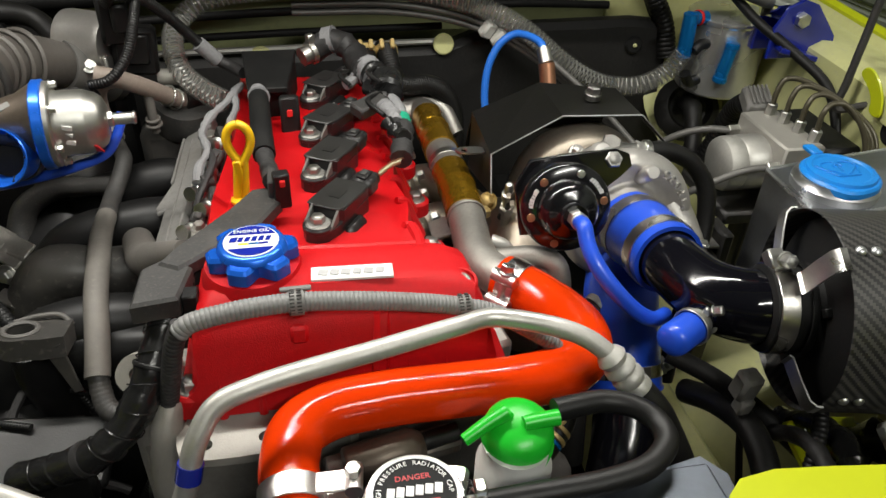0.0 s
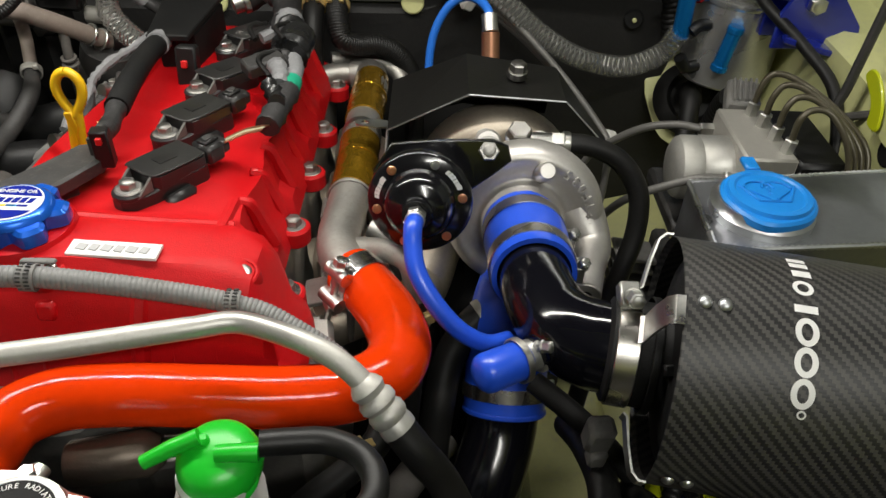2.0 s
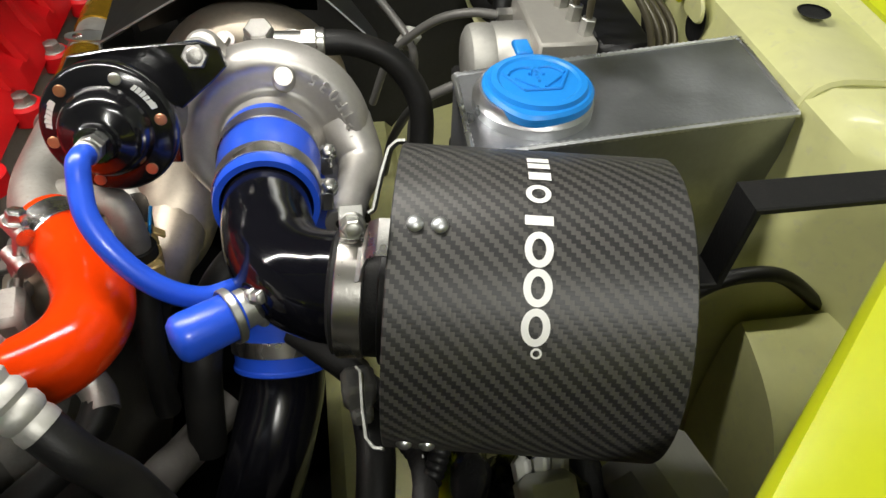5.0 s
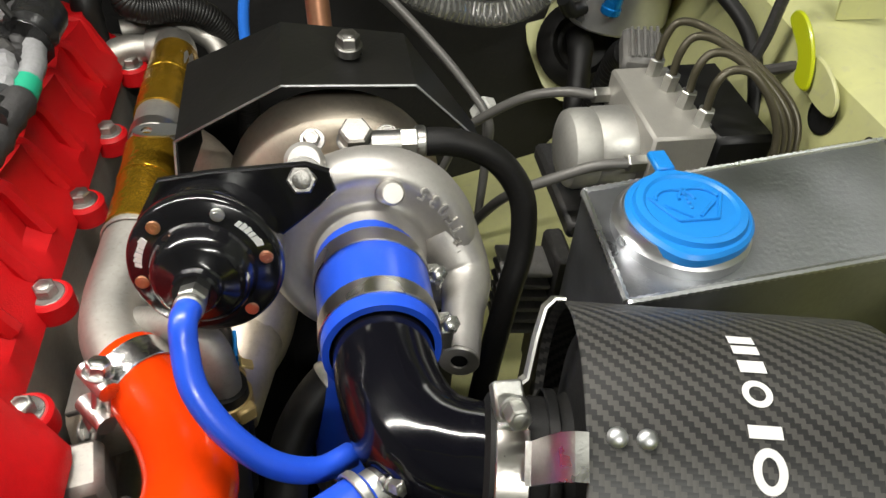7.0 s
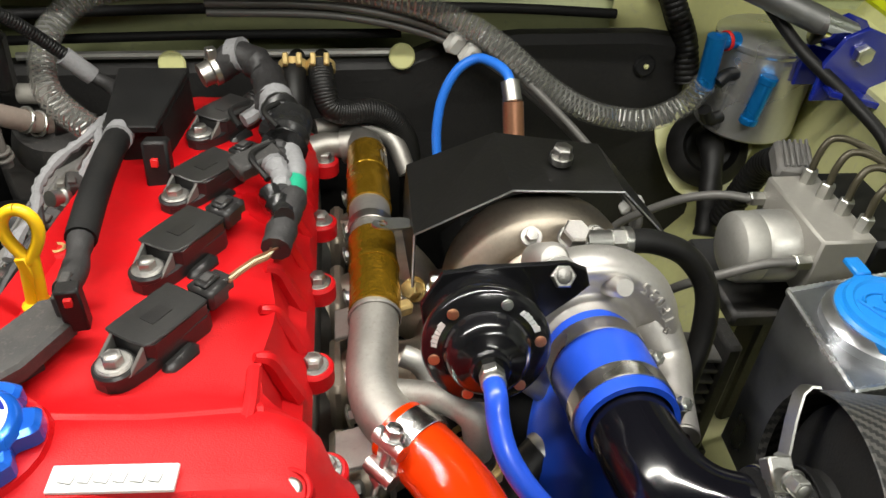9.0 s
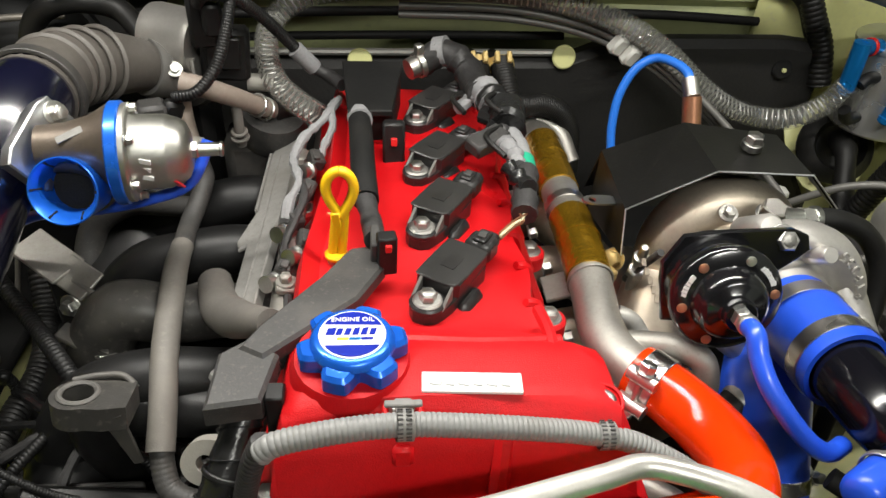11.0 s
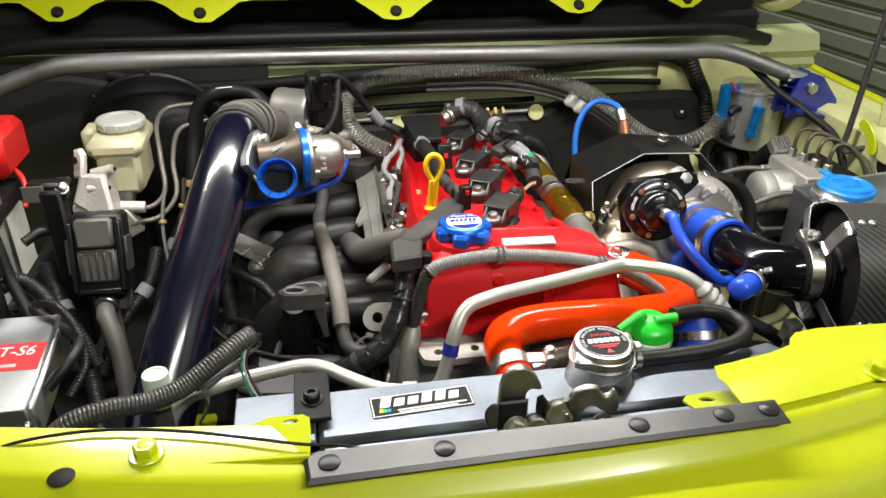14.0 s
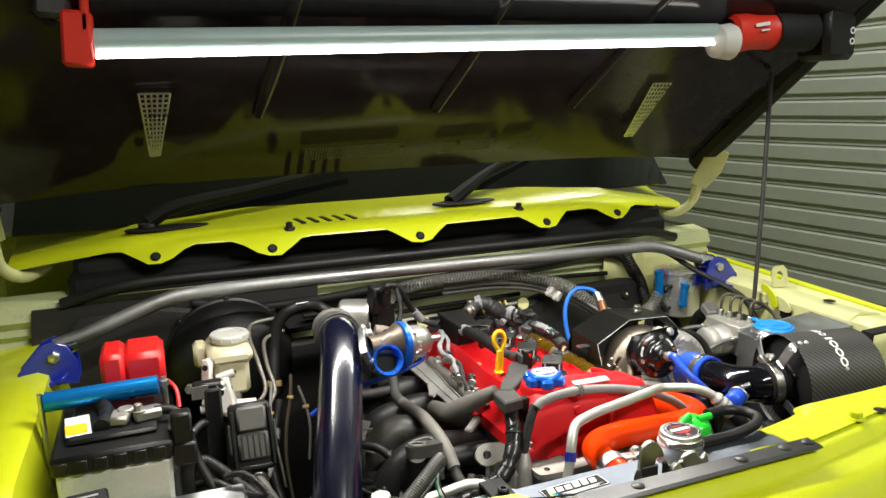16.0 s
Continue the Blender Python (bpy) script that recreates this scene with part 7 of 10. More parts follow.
part("frame", join(upright([(-0.0240, 0.955), (-0.0240, 0.9735), (-0.0175, 0.975), (-0.0175, 0.989), (-0.0135, 0.991), (-0.0090, 0.984), (0.0030, 0.986), (0.0060, 0.975), (0.0190, 0.960), (0.0190, 0.955)], 0.181, 0.003), upright([(-0.0260, 0.945), (-0.0260, 0.958), (0.0220, 0.958), (0.0220, 0.945)], 0.177, 0.003)), BLACK, latch)
part("roller", lathe([(0, 0), (0.0100, 0), (0.0106, 0.001), (0.0106, 0.006), (0.0095, 0.007), (0, 0.007)], (-0.0020, 0.178, 0.9750), (0.1, -1, 0.25), 28), ZINC, latch)
part("roller", lathe([(0, 0), (0.0085, 0), (0.0090, 0.001), (0.0090, 0.006), (0.0080, 0.007), (0, 0.007)], (-0.0185, 0.176, 0.9660), (0.0, -1, 0.25), 24), ZINC, latch)
part("spring", tube([(0.0020, 0.170, 0.979), (0.0035, 0.169, 0.974), (0.0050, 0.170, 0.966), (0.0065, 0.172, 0.958)], 0.0011, 8), CLAMP, latch)
part("lever", sweep([V(0.0025, 0.175, 0.988), V(0.0165, 0.172, 0.961)], 0.0026, 10), DARKM, latch)
part("bolt", bolt_mesh((-0.0335, 0.174, 0.968), (0.1, -1, 0.3), 0.006, 0.006), CLAMP, latch)
part("bolt", bolt_mesh((0.0330, 0.178, 0.958), (0.1, -1, 0.3), 0.006, 0.006), DARKM, latch)

strip = thing("front_seal_strip", "black rubber seal strip riveted along the header panel", "seal strip", (-0.02, 0.117, 1.0))
part("strip", prism([(-0.176, 0.104), (0.126, 0.106), (0.128, 0.128), (-0.170, 0.130), (-0.178, 0.124)], 0.0060, pose(0, 0, 1.0056), 0.0026), COILLID, strip)
for x in (-0.163, -0.095, 0.028, 0.085, 0.116):
    part("rivet", lathe([(0.0066, 0), (0.0062, 0.0012), (0.0045, 0.0020), (0, 0.0023)], (x, 0.117, 1.0114), (0, 0, 1), 18), COILLID, strip)

ac = thing("air_con_pipe", "satin aluminium air-conditioning pipe with crimped end", "pipe", (0.05, 0.33, 0.93))
AP = [(-0.083, 0.302, 0.905), (-0.068, 0.294, 0.914), (-0.058, 0.298, 0.936), (-0.050, 0.306, 0.962), (-0.038, 0.317, 0.977), (-0.015, 0.324, 0.982), (0.05, 0.340, 0.983), (0.100, 0.353, 0.983), (0.121, 0.359, 0.982), (0.140, 0.355, 0.981), (0.165, 0.345, 0.979), (0.180, 0.338, 0.974), (0.194, 0.330, 0.964)]
part("pipe", tube(AP, 0.0061, 18, 10), SATIN, ac)
part("band", sweep([V(-0.0560, 0.2995, 0.9420), V(-0.0535, 0.3025, 0.9520)], 0.0071, 18), DEEPBLUE, ac, "blue marking band")
d = V(0.62, -0.35, -0.72).normalized()
part("crimp", lathe([(0.0060, -0.004), (0.0084, -0.001), (0.0096, 0.002), (0.0082, 0.006), (0.0102, 0.0085), (0.0104, 0.012), (0.0086, 0.0145), (0.0104, 0.017), (0.0104, 0.021), (0.0090, 0.0235), (0.0098, 0.026), (0.0098, 0.030), (0.008, 0.031)], (0.191, 0.3315, 0.966), d, 28), SATIN, ac, "ribbed crimp collar")
e0 = V(0.190, 0.332, 0.967) + d * 0.030
part("hose", tube([e0, e0 + d * 0.02, V(0.232, 0.314, 0.912), V(0.250, 0.305, 0.872), V(0.262, 0.30, 0.82), V(0.262, 0.29, 0.70)], 0.0096, 16), RUBBER, ac, "black rubber hose")
ac2 = thing("air_con_pipe", "satin aluminium air-conditioning pipe behind the radiator", "pipe", (-0.16, 0.32, 0.9))
part("pipe", tube([(-0.232, 0.321, 0.923), (-0.205, 0.323, 0.926), (-0.180, 0.324, 0.928), (-0.165, 0.322, 0.926), (-0.140, 0.315, 0.915), (-0.118, 0.309, 0.907), (-0.100, 0.306, 0.904), (-0.083, 0.302, 0.905)], 0.0061, 18), SATIN, ac2)
part("joint", lathe([(0.006, 0), (0.0084, 0.001), (0.0084, 0.013), (0.006, 0.014)], (-0.097, 0.305, 0.904), (1, -0.2, 0.05), 24), SATIN, ac2)
part("tail", tube([(-0.232, 0.321, 0.923), (-0.255, 0.318, 0.919), (-0.278, 0.314, 0.914), (-0.294, 0.308, 0.896), (-0.300, 0.30, 0.84)], 0.0061, 16), SATIN, ac2)
tankn = thing("overflow_bottle", "translucent overflow neck with a green screw cap", "overflow bottle", (0.122, 0.29, 0.85))
part("neck", lathe([(0.022, -0.10), (0.022, -0.012), (0.019, -0.008), (0.019, 0.004), (0, 0.004)], (0.122, 0.290, 0.945), (0, 0, 1), 28), WHITEP, tankn, "milky white neck")
gm = place((0.1235, 0.2945, 0.949), (0.0, -0.20, 1), (0, 1, 0))
flap = [(-0.0200, 0.000), (0.0200, 0.000), (0.0190, -0.009), (0.011, -0.018), (0.003, -0.0235), (-0.003, -0.0235), (-0.011, -0.018), (-0.0190, -0.009)]
gcap = part("cap", join(moved(lathe([(0.0196, -0.004), (0.0206, 0.0), (0.0206, 0.004), (0.0195, 0.009), (0.0165, 0.0130), (0.010, 0.0158), (0, 0.0168)], (0, 0, 0), (0, 0, 1), 44), gm), prism(rounded(flap, 2), 0.007, gm @ pose(0, -0.002, -0.001, 26, 0, 0), 0.0025)), GREEN, tankn, "green plastic cap")
part("spout", tube([(0.1245, 0.2890, 0.9650), (0.134, 0.2895, 0.9655), (0.1445, 0.2900, 0.9655)], [0.0042, 0.0045, 0.0047], 16), GREEN, gcap)
part("lever", join(tube([(0.1160, 0.2955, 0.9690), (0.104, 0.2915, 0.9655), (0.0905, 0.2865, 0.9605)], [0.0044, 0.0042, 0.0036], 14), box_at((0.1145, 0.2950, 0.9625), (0.010, 0.0075, 0.013), (0, 12, 20), 0.002)), GREEN, gcap)
oh2 = thing("overflow_hose", "black rubber overflow hose looping to the radiator neck", "hose", (0.17, 0.28, 0.95))
part("hose", tube([(0.144, 0.295, 0.9655), (0.1589, 0.2971, 0.965), (0.1754, 0.2984, 0.964), (0.1909, 0.292, 0.9635), (0.1993, 0.2806, 0.963), (0.1986, 0.2664, 0.963), (0.1846, 0.2544, 0.961), (0.1589, 0.2502, 0.958), (0.1308, 0.2503, 0.956), (0.1081, 0.2498, 0.956), (0.0925, 0.2485, 0.957)], 0.0066, 16), RUBBER, oh2)
part("clip", join(ring(0.0080, 0.0066, 0.006, (0.087, 0.2485, 0.9575), (1, 0.1, -0.1)), box_at((0.090, 0.249, 0.970), (0.006, 0.008, 0.005), (0, 0, 0), 0.001)), ZINC, oh2)
inj = thing("purge_valve", "dark cylindrical solenoid valve with connector", "solenoid", (0.07, 0.33, 0.9))
part("can", lathe([(0, 0), (0.012, 0), (0.0135, 0.002), (0.0135, 0.042), (0.011, 0.046), (0.008, 0.05), (0, 0.05)], (0.028, 0.322, 0.905), (0.98, 0.2, 0.05), 24), BRONZE, inj)
part("nozzle", sweep([V(0.075, 0.332, 0.908), V(0.10, 0.337, 0.909)], 0.006, 12), BLACK, inj)
part("bracket", box_at((0.06, 0.345, 0.885), (0.09, 0.02, 0.01), (0, 0, 10), 0.002), CAST, inj)
lug = thing("engine_lug_plate", "cast aluminium lug plate with two holes at the engine front", "bracket", (-0.04, 0.36, 0.9))
part("plate", prism(rounded([(-0.056, -0.006), (-0.050, -0.017), (0.034, -0.017), (0.046, -0.006), (0.05, 0.02), (-0.056, 0.02)], 2), 0.008, pose(-0.018, 0.362, 0.898, 8, 0, 2), 0, [(-0.038, -0.005, 0.0040), (-0.002, -0.005, 0.0040)]), PALEALU, lug)
part("block", block(-0.10, 0.04, 0.365, 0.385, 0.80, 0.905, 0.006), CAST, lug)
part("arm", tube([(-0.076, 0.380, 0.922), (-0.080, 0.372, 0.905), (-0.084, 0.366, 0.87), (-0.086, 0.362, 0.82)], [0.007, 0.011, 0.012, 0.012], 12), PALEALU, lug)
ear = thing("lifting_eye", "pale cast lifting eye beside the loom", "lifting eye", (-0.105, 0.43, 0.88))
eo = rounded([(0.030, 0.012), (0.006, 0.016), (-0.009, 0.014), (-0.016, 0.004), (-0.016, -0.006), (-0.008, -0.014), (0.006, -0.014), (0.014, -0.009), (0.030, -0.010)], 2)
part("eye", prism(eo, 0.009, place((-0.104, 0.434, 0.898), (-0.15, -0.85, 0.5), (0, 0, 1)), 0.001, [(-0.001, 0, 0.0058)]), PALEALU, ear)
part("leg", block(-0.10, -0.07, 0.425, 0.45, 0.84, 0.905, 0.004), CAST, ear)

# ---- intake side ----
man = thing("intake_manifold", "black moulded plastic intake manifold with curved runners", "intake manifold", (-0.16, 0.58, 0.78))
for k, y in enumerate((0.515, 0.580, 0.650, 0.72)):
    part("runner", tube([(-0.075, y + 0.01, 0.870), (-0.115, y, 0.880 + 0.004 * k), (-0.155, y - 0.005, 0.885), (-0.195, y - 0.005, 0.870 + 0.018 * (k == 1)), (-0.225, y - 0.005, 0.830), (-0.235, y, 0.77)], [0.020, 0.021, 0.022, 0.024, 0.025, 0.025], 18), DUSTB if k == 1 else BLACK, man)
part("plug", join(box_at((-0.214, 0.742, 0.880), (0.026, 0.010, 0.014), (0, 0, 12), 0.002), box_at((-0.210, 0.737, 0.886), (0.008, 0.008, 0.008), (10, 20, 0), 0.001), box_at((-0.222, 0.737, 0.884), (0.008, 0.008, 0.008), (0, 0, 30), 0.001)), CREAM, man, "small cream plastic plug")
part("plenum", tube([(-0.225, 0.47, 0.79), (-0.228, 0.55, 0.80), (-0.225, 0.68, 0.82), (-0.205, 0.78, 0.90)], [0.030, 0.045, 0.05, 0.035], 20), BLACK, man)
bo = [(0.0165 * math.cos(radians(a)) - 0.003, 0.0165 * math.sin(radians(a))) for a in range(75, 286, 15)] + [(0.012, -0.018), (0.027, -0.017), (0.030, 0.010), (0.026, 0.016), (0.012, 0.016)]
bs = part("mount_boss", prism(bo, 0.016, pose(-0.1865, 0.4690, 0.8985, -14, 4, 6), 0, [(-0.003, 0.0, 0.0092)]), DUSTB, man, "dusty grey-black lug with an oval hole")
part("rim", ring(0.0128, 0.0092, 0.003, (-0.1885, 0.4725, 0.9135), (0.07, 0.24, 1), 0.0012), DUSTP, bs)
part("curl", tube([(-0.197, 0.488, 0.9100), (-0.180, 0.4895, 0.9125), (-0.166, 0.489, 0.9120), (-0.158, 0.484, 0.906)], 0.0020, 10), DUSTP, bs)
part("gusset", prism([(0.0, 0.0), (0.012, 0.004), (0.016, -0.045), (0.010, -0.045)], 0.003, pose(-0.172, 0.458, 0.908, 90, 0, 10), 0.0008), DUSTB, bs)
part("skirt", tube([(-0.190, 0.474, 0.897), (-0.190, 0.486, 0.86), (-0.19, 0.51, 0.80)], [0.013, 0.019, 0.022], 16), BLACK, bs)
part("shaft", tube([(-0.205, 0.500, 0.866), (-0.170, 0.497, 0.870), (-0.130, 0.494, 0.871), (-0.075, 0.490, 0.871)], [0.015, 0.0185, 0.0185, 0.018], 24), BLACK, man, "black moulded cross tube")
gp_ = thing("heat_guard", "dusty grey plastic guard strip beside the rocker cover", "guard", (-0.09, 0.66, 0.9))
GM = place((-0.094, 0.690, 0.916), (-0.40, 0.05, 1), (0, 1, 0))
part("blade", prism([(0.022, 0.098), (0.014, 0.106), (0.005, 0.099), (-0.008, 0.068), (-0.008, -0.030), (-0.019, -0.066), (-0.016, -0.078), (-0.009, -0.076), (-0.010, -0.170), (0.009, -0.175), (0.013, -0.070), (0.020, 0.030)], 0.004, GM, 0.0012), GREYP, gp_)
part("flange", join(prism([(0.022, 0.096), (0.0245, 0.096), (0.0225, 0.030), (0.0155, -0.070), (0.0115, -0.172), (0.009, -0.172), (0.013, -0.070), (0.020, 0.030)], 0.010, GM @ pose(0, 0, -0.004), 0.0008), prism([(-0.008, 0.068), (-0.008, -0.030), (-0.0055, -0.030), (-0.0055, 0.068)], 0.0068, GM, 0.0008), prism([(0.002, 0.060), (0.000, -0.165), (0.002, -0.165), (0.004, 0.060)], 0.0055, GM, 0.0005)), GREYP, gp_)
part("stem", tube([(-0.124, 0.580, 0.912), (-0.114, 0.548, 0.916), (-0.099, 0.517, 0.935), (-0.081, 0.490, 0.957), (-0.068, 0.476, 0.968)], [0.0125, 0.0145, 0.0140, 0.0105, 0.0090], 16), GREYR, gp_, "grey rubber stem")
part("tab", box_at((-0.098, 0.490, 0.918), (0.032, 0.013, 0.008), (0, -20, 35), 0.003), GREYP, gp_, "grey plastic tab")
vh = thing("heater_hose", "weathered grey foam-sleeved hose beside the engine", "hose", (-0.145, 0.55, 0.85))
part("sleeve", tube([(-0.157, 0.628, 0.909), (-0.1565, 0.605, 0.910), (-0.151, 0.560, 0.914), (-0.146, 0.507, 0.906), (-0.143, 0.480, 0.894), (-0.1425, 0.4555, 0.877)], [0.0086, 0.0090, 0.0092, 0.0092, 0.0092, 0.0092], 18), DUSTS, vh)
part("hose", tube([(-0.166, 0.750, 0.930), (-0.158, 0.728, 0.925), (-0.150, 0.702, 0.925), (-0.152, 0.685, 0.918), (-0.157, 0.662, 0.909), (-0.157, 0.626, 0.909)], [0.0070, 0.0074, 0.0078, 0.0080, 0.0080, 0.0080], 14), DARKG, vh, "bent black rubber hose")
part("clip", join(ring(0.0100, 0.0080, 0.008, (-0.1665, 0.751, 0.9305), (0.3, -0.9, -0.3)), box_at((-0.158, 0.744, 0.937), (0.005, 0.008, 0.005), (0, 0, 20), 0.001)), PALEALU, vh)
part("hose", tube([(-0.166, 0.750, 0.930), (-0.172, 0.764, 0.938), (-0.176, 0.775, 0.950), (-0.174, 0.772, 0.965), (-0.164, 0.755, 0.980), (-0.150, 0.742, 0.988)], 0.0060, 12), TAN, vh, "thin dusty tan hose")
part("branch", tube([(-0.156, 0.680, 0.910), (-0.185, 0.690, 0.905), (-0.215, 0.695, 0.902), (-0.245, 0.690, 0.885), (-0.255, 0.67, 0.85)], [0.009, 0.009, 0.010, 0.012, 0.013], 14), DARKG, vh, "dark rubber branch")
part("hose", ribbed([(-0.1425, 0.4600, 0.880), (-0.1410, 0.4500, 0.868), (-0.136, 0.440, 0.8595), (-0.124, 0.4335, 0.8565), (-0.106, 0.4315, 0.8570), (-0.080, 0.440, 0.857)], 0.0078, 0.004, 0.0003, 16), DARKG, vh, "braided rubber tail")
part("clip", ring(0.0094, 0.0076, 0.005, (-0.110, 0.4318, 0.8570), (1, 0.1, 0)), ZINC, vh)

# charge pipe on the left: gloss black, its rubber elbow and the throttle
cp = thing("charge_pipe", "large gloss black charge pipe rising to the throttle", "charge pipe", (-0.3, 0.45, 0.7))
part("pipe", tube([(-0.340, 0.350, 0.785), (-0.325, 0.392, 0.828), (-0.306, 0.450, 0.888), (-0.276, 0.540, 0.960), (-0.260, 0.590, 1.000), (-0.250, 0.630, 1.022), (-0.246, 0.665, 1.026)], [0.0320, 0.0320, 0.0315, 0.0310, 0.0305, 0.0300, 0.0300], 36, 10), NAVY, cp, "gloss navy-black pipe")
elb = part("rubber_elbow", tube([(-0.247, 0.650, 1.024), (-0.246, 0.685, 1.024), (-0.242, 0.715, 1.018), (-0.228, 0.745, 1.008), (-0.216, 0.764, 1.000), (-0.206, 0.778, 0.993)], [0.0318, 0.0292, 0.0285, 0.0275, 0.0245, 0.0220], 24), DUSTR, cp, "dusty rubber bellows elbow")
for p, dd in (((-0.246, 0.690, 1.023), (0.05, 1, -0.1)), ((-0.243, 0.706, 1.020), (0.2, 1, -0.2)), ((-0.237, 0.722, 1.0165), (0.35, 1, -0.25)), ((-0.230, 0.738, 1.0115), (0.5, 1, -0.35))):
    part("bellows_ring", ring(0.0318 - 0.0006 * (dd[0] > 0.3), 0.0265, 0.0052, p, dd, 0.0025, 36), DUSTR, elb)
part("band_clamp", ring(0.0350, 0.0315, 0.010, (-0.2468, 0.653, 1.0245), (0, 1, -0.05), 0.0006, 40), DARKG, cp)
thr = thing("electronic_throttle", "cast throttle body with pale motor housing", "throttle body", (-0.19, 0.8, 0.95))
part("body", lathe([(0, 0), (0.025, 0), (0.027, 0.004), (0.028, 0.045), (0.036, 0.05), (0.036, 0.06), (0, 0.06)], (-0.206, 0.778, 0.992), (0.55, 0.75, -0.35), 32), DUSTP, thr)
part("motor", lathe([(0, 0), (0.020, 0.0), (0.0255, 0.004), (0.0268, 0.010), (0.0275, 0.046), (0.0285, 0.048), (0.0285, 0.054), (0, 0.054)], (-0.206, 0.815, 1.010), (1, -0.42, -0.05), 36), CASTB, thr, "pale cast motor housing")
part("rib", join(*[box_at((-0.163 - 0.011 * k, 0.777 + 0.004 * k, 0.988), (0.003, 0.010, 0.024), (0, 0, 0), 0.001) for k in range(2)]), CASTB, thr)
part("flange_bolt", bolt_mesh((-0.178, 0.770, 0.993), (0.3, -0.7, 0.6), 0.0045, 0.005), ZINC, thr)
part("connector", join(box_at((-0.150, 0.775, 1.040), (0.022, 0.026, 0.050), (10, 0, 15), 0.003), box_at((-0.138, 0.760, 1.045), (0.016, 0.020, 0.030), (10, 0, 15), 0.003)), BLACK, thr)
part("support", block(-0.22, -0.16, 0.80, 0.86, 0.80, 0.99, 0.01), BLACK, thr)
part("gear_case", join(box_at((-0.136, 0.787, 1.002), (0.042, 0.020, 0.048), (0, 4, 6), 0.004), box_at((-0.136, 0.776, 1.006), (0.030, 0.006, 0.030), (0, 4, 6), 0.002)), BLACK, thr, "black plastic gear case")
part("stub", sweep([V(-0.122, 0.802, 0.967), V(-0.098, 0.802, 0.966)], 0.0085, 14), PALEALU, thr)
part("sensor", join(sweep([V(-0.235, 0.672, 0.985), V(-0.190, 0.690, 0.988)], 0.012, 16), box_at((-0.180, 0.694, 0.989), (0.022, 0.020, 0.022), (0, 0, 20), 0.003), sweep([V(-0.236, 0.672, 0.985), V(-0.222, 0.677, 0.986)], 0.015, 16)), DARKG, thr, "dark plastic sensor and plug")
part("tie", box_at((-0.165, 0.698, 0.992), (0.016, 0.012, 0.016), (10, 20, 30), 0.003), BLACK, thr)
th = thing("throttle_loom", "thin corrugated throttle wiring loop", "wiring loom", (-0.12, 0.76, 1.0))
part("sleeve", ribbed([(-0.146, 0.752, 1.058), (-0.138, 0.744, 1.068), (-0.118, 0.755, 1.062), (-0.100, 0.775, 1.040), (-0.080, 0.792, 1.010), (-0.062, 0.798, 0.987)], 0.0055, 0.0026, 0.0005, 12), BLACK, th)
part("wrap", sweep([V(-0.076, 0.793, 1.004), V(-0.060, 0.798, 0.984)], 0.0078, 12), GREYTAPE, th)
part("sleeve", ribbed([(-0.120, 0.752, 1.060), (-0.122, 0.730, 1.045), (-0.130, 0.708, 1.022), (-0.145, 0.695, 1.008), (-0.162, 0.695, 1.004)], 0.0048, 0.0026, 0.0005, 12), BLACK, th)
part("tail", taped([(-0.060, 0.798, 0.984), (-0.045, 0.792, 0.978), (-0.034, 0.775, 0.978)], 0.006, 10, 41), LOOM, th)
wh = thing("coolant_hose", "dusty brown coolant hose with a spring clip", "hose", (-0.12, 0.76, 0.95))
part("hose", tube([(-0.165, 0.735, 0.998), (-0.148, 0.734, 0.994), (-0.128, 0.750, 0.978), (-0.110, 0.775, 0.956), (-0.100, 0.79, 0.945)], 0.0088, 14), TAN, wh)
part("nipple", join(tube([(-0.126, 0.752, 0.968), (-0.125, 0.748, 0.950), (-0.125, 0.750, 0.930)], 0.0046, 12), ring(0.0075, 0.0045, 0.003, (-0.125, 0.747, 0.944), (0, -0.2, 1)), ring(0.0082, 0.0045, 0.003, (-0.125, 0.748, 0.938), (0, -0.2, 1))), GREYR, wh)
part("outlet", tube([(-0.100, 0.79, 0.945), (-0.085, 0.80, 0.94), (-0.07, 0.80, 0.935)], 0.0125, 14), RUBBER, wh)
for d_ in (0.0, 0.008):
    part("clip", ring(0.0112, 0.0088, 0.003, (-0.112 + d_ * 0.7, 0.772 + d_, 0.959 - d_), (0.5, 0.65, -0.55)), ZINC, wh)
part("housing", join(lathe([(0.032, 0), (0.034, 0.01), (0.030, 0.03), (0, 0.03)], (-0.105, 0.80, 0.915), (0.2, -0.3, 1), 24), block(-0.15, -0.075, 0.775, 0.84, 0.82, 0.92, 0.012)), DARKG, wh, "dark thermostat housing")

# blow-off valve on the charge pipe
bov = thing("blow_off_valve", "polished blow-off valve with blue ring and blue trumpet", "blow-off valve", (-0.19, 0.58, 0.98))
BX = V(1.0, 0.13, -0.02).normalized()
BO = V(-0.207, 0.578, 1.021)
part("flange", prism([(-0.012, -0.028), (0.012, -0.028), (0.016, -0.018), (0.016, 0.018), (0.012, 0.028), (-0.012, 0.028), (-0.016, 0.018), (-0.016, -0.018)], 0.010, place((-0.226, 0.592, 1.022), (0.85, -0.35, 0.35), (0, 1, 0.3)), 0.001), ALU, bov, "machined flange")
part("flange_bolt", bolt_mesh((-0.214, 0.606, 1.036), (0.85, -0.35, 0.35), 0.0055, 0.006), ZINC, bov)
part("flange_bolt", bolt_mesh((-0.220, 0.570, 1.004), (0.85, -0.35, 0.35), 0.0055, 0.006), ZINC, bov)
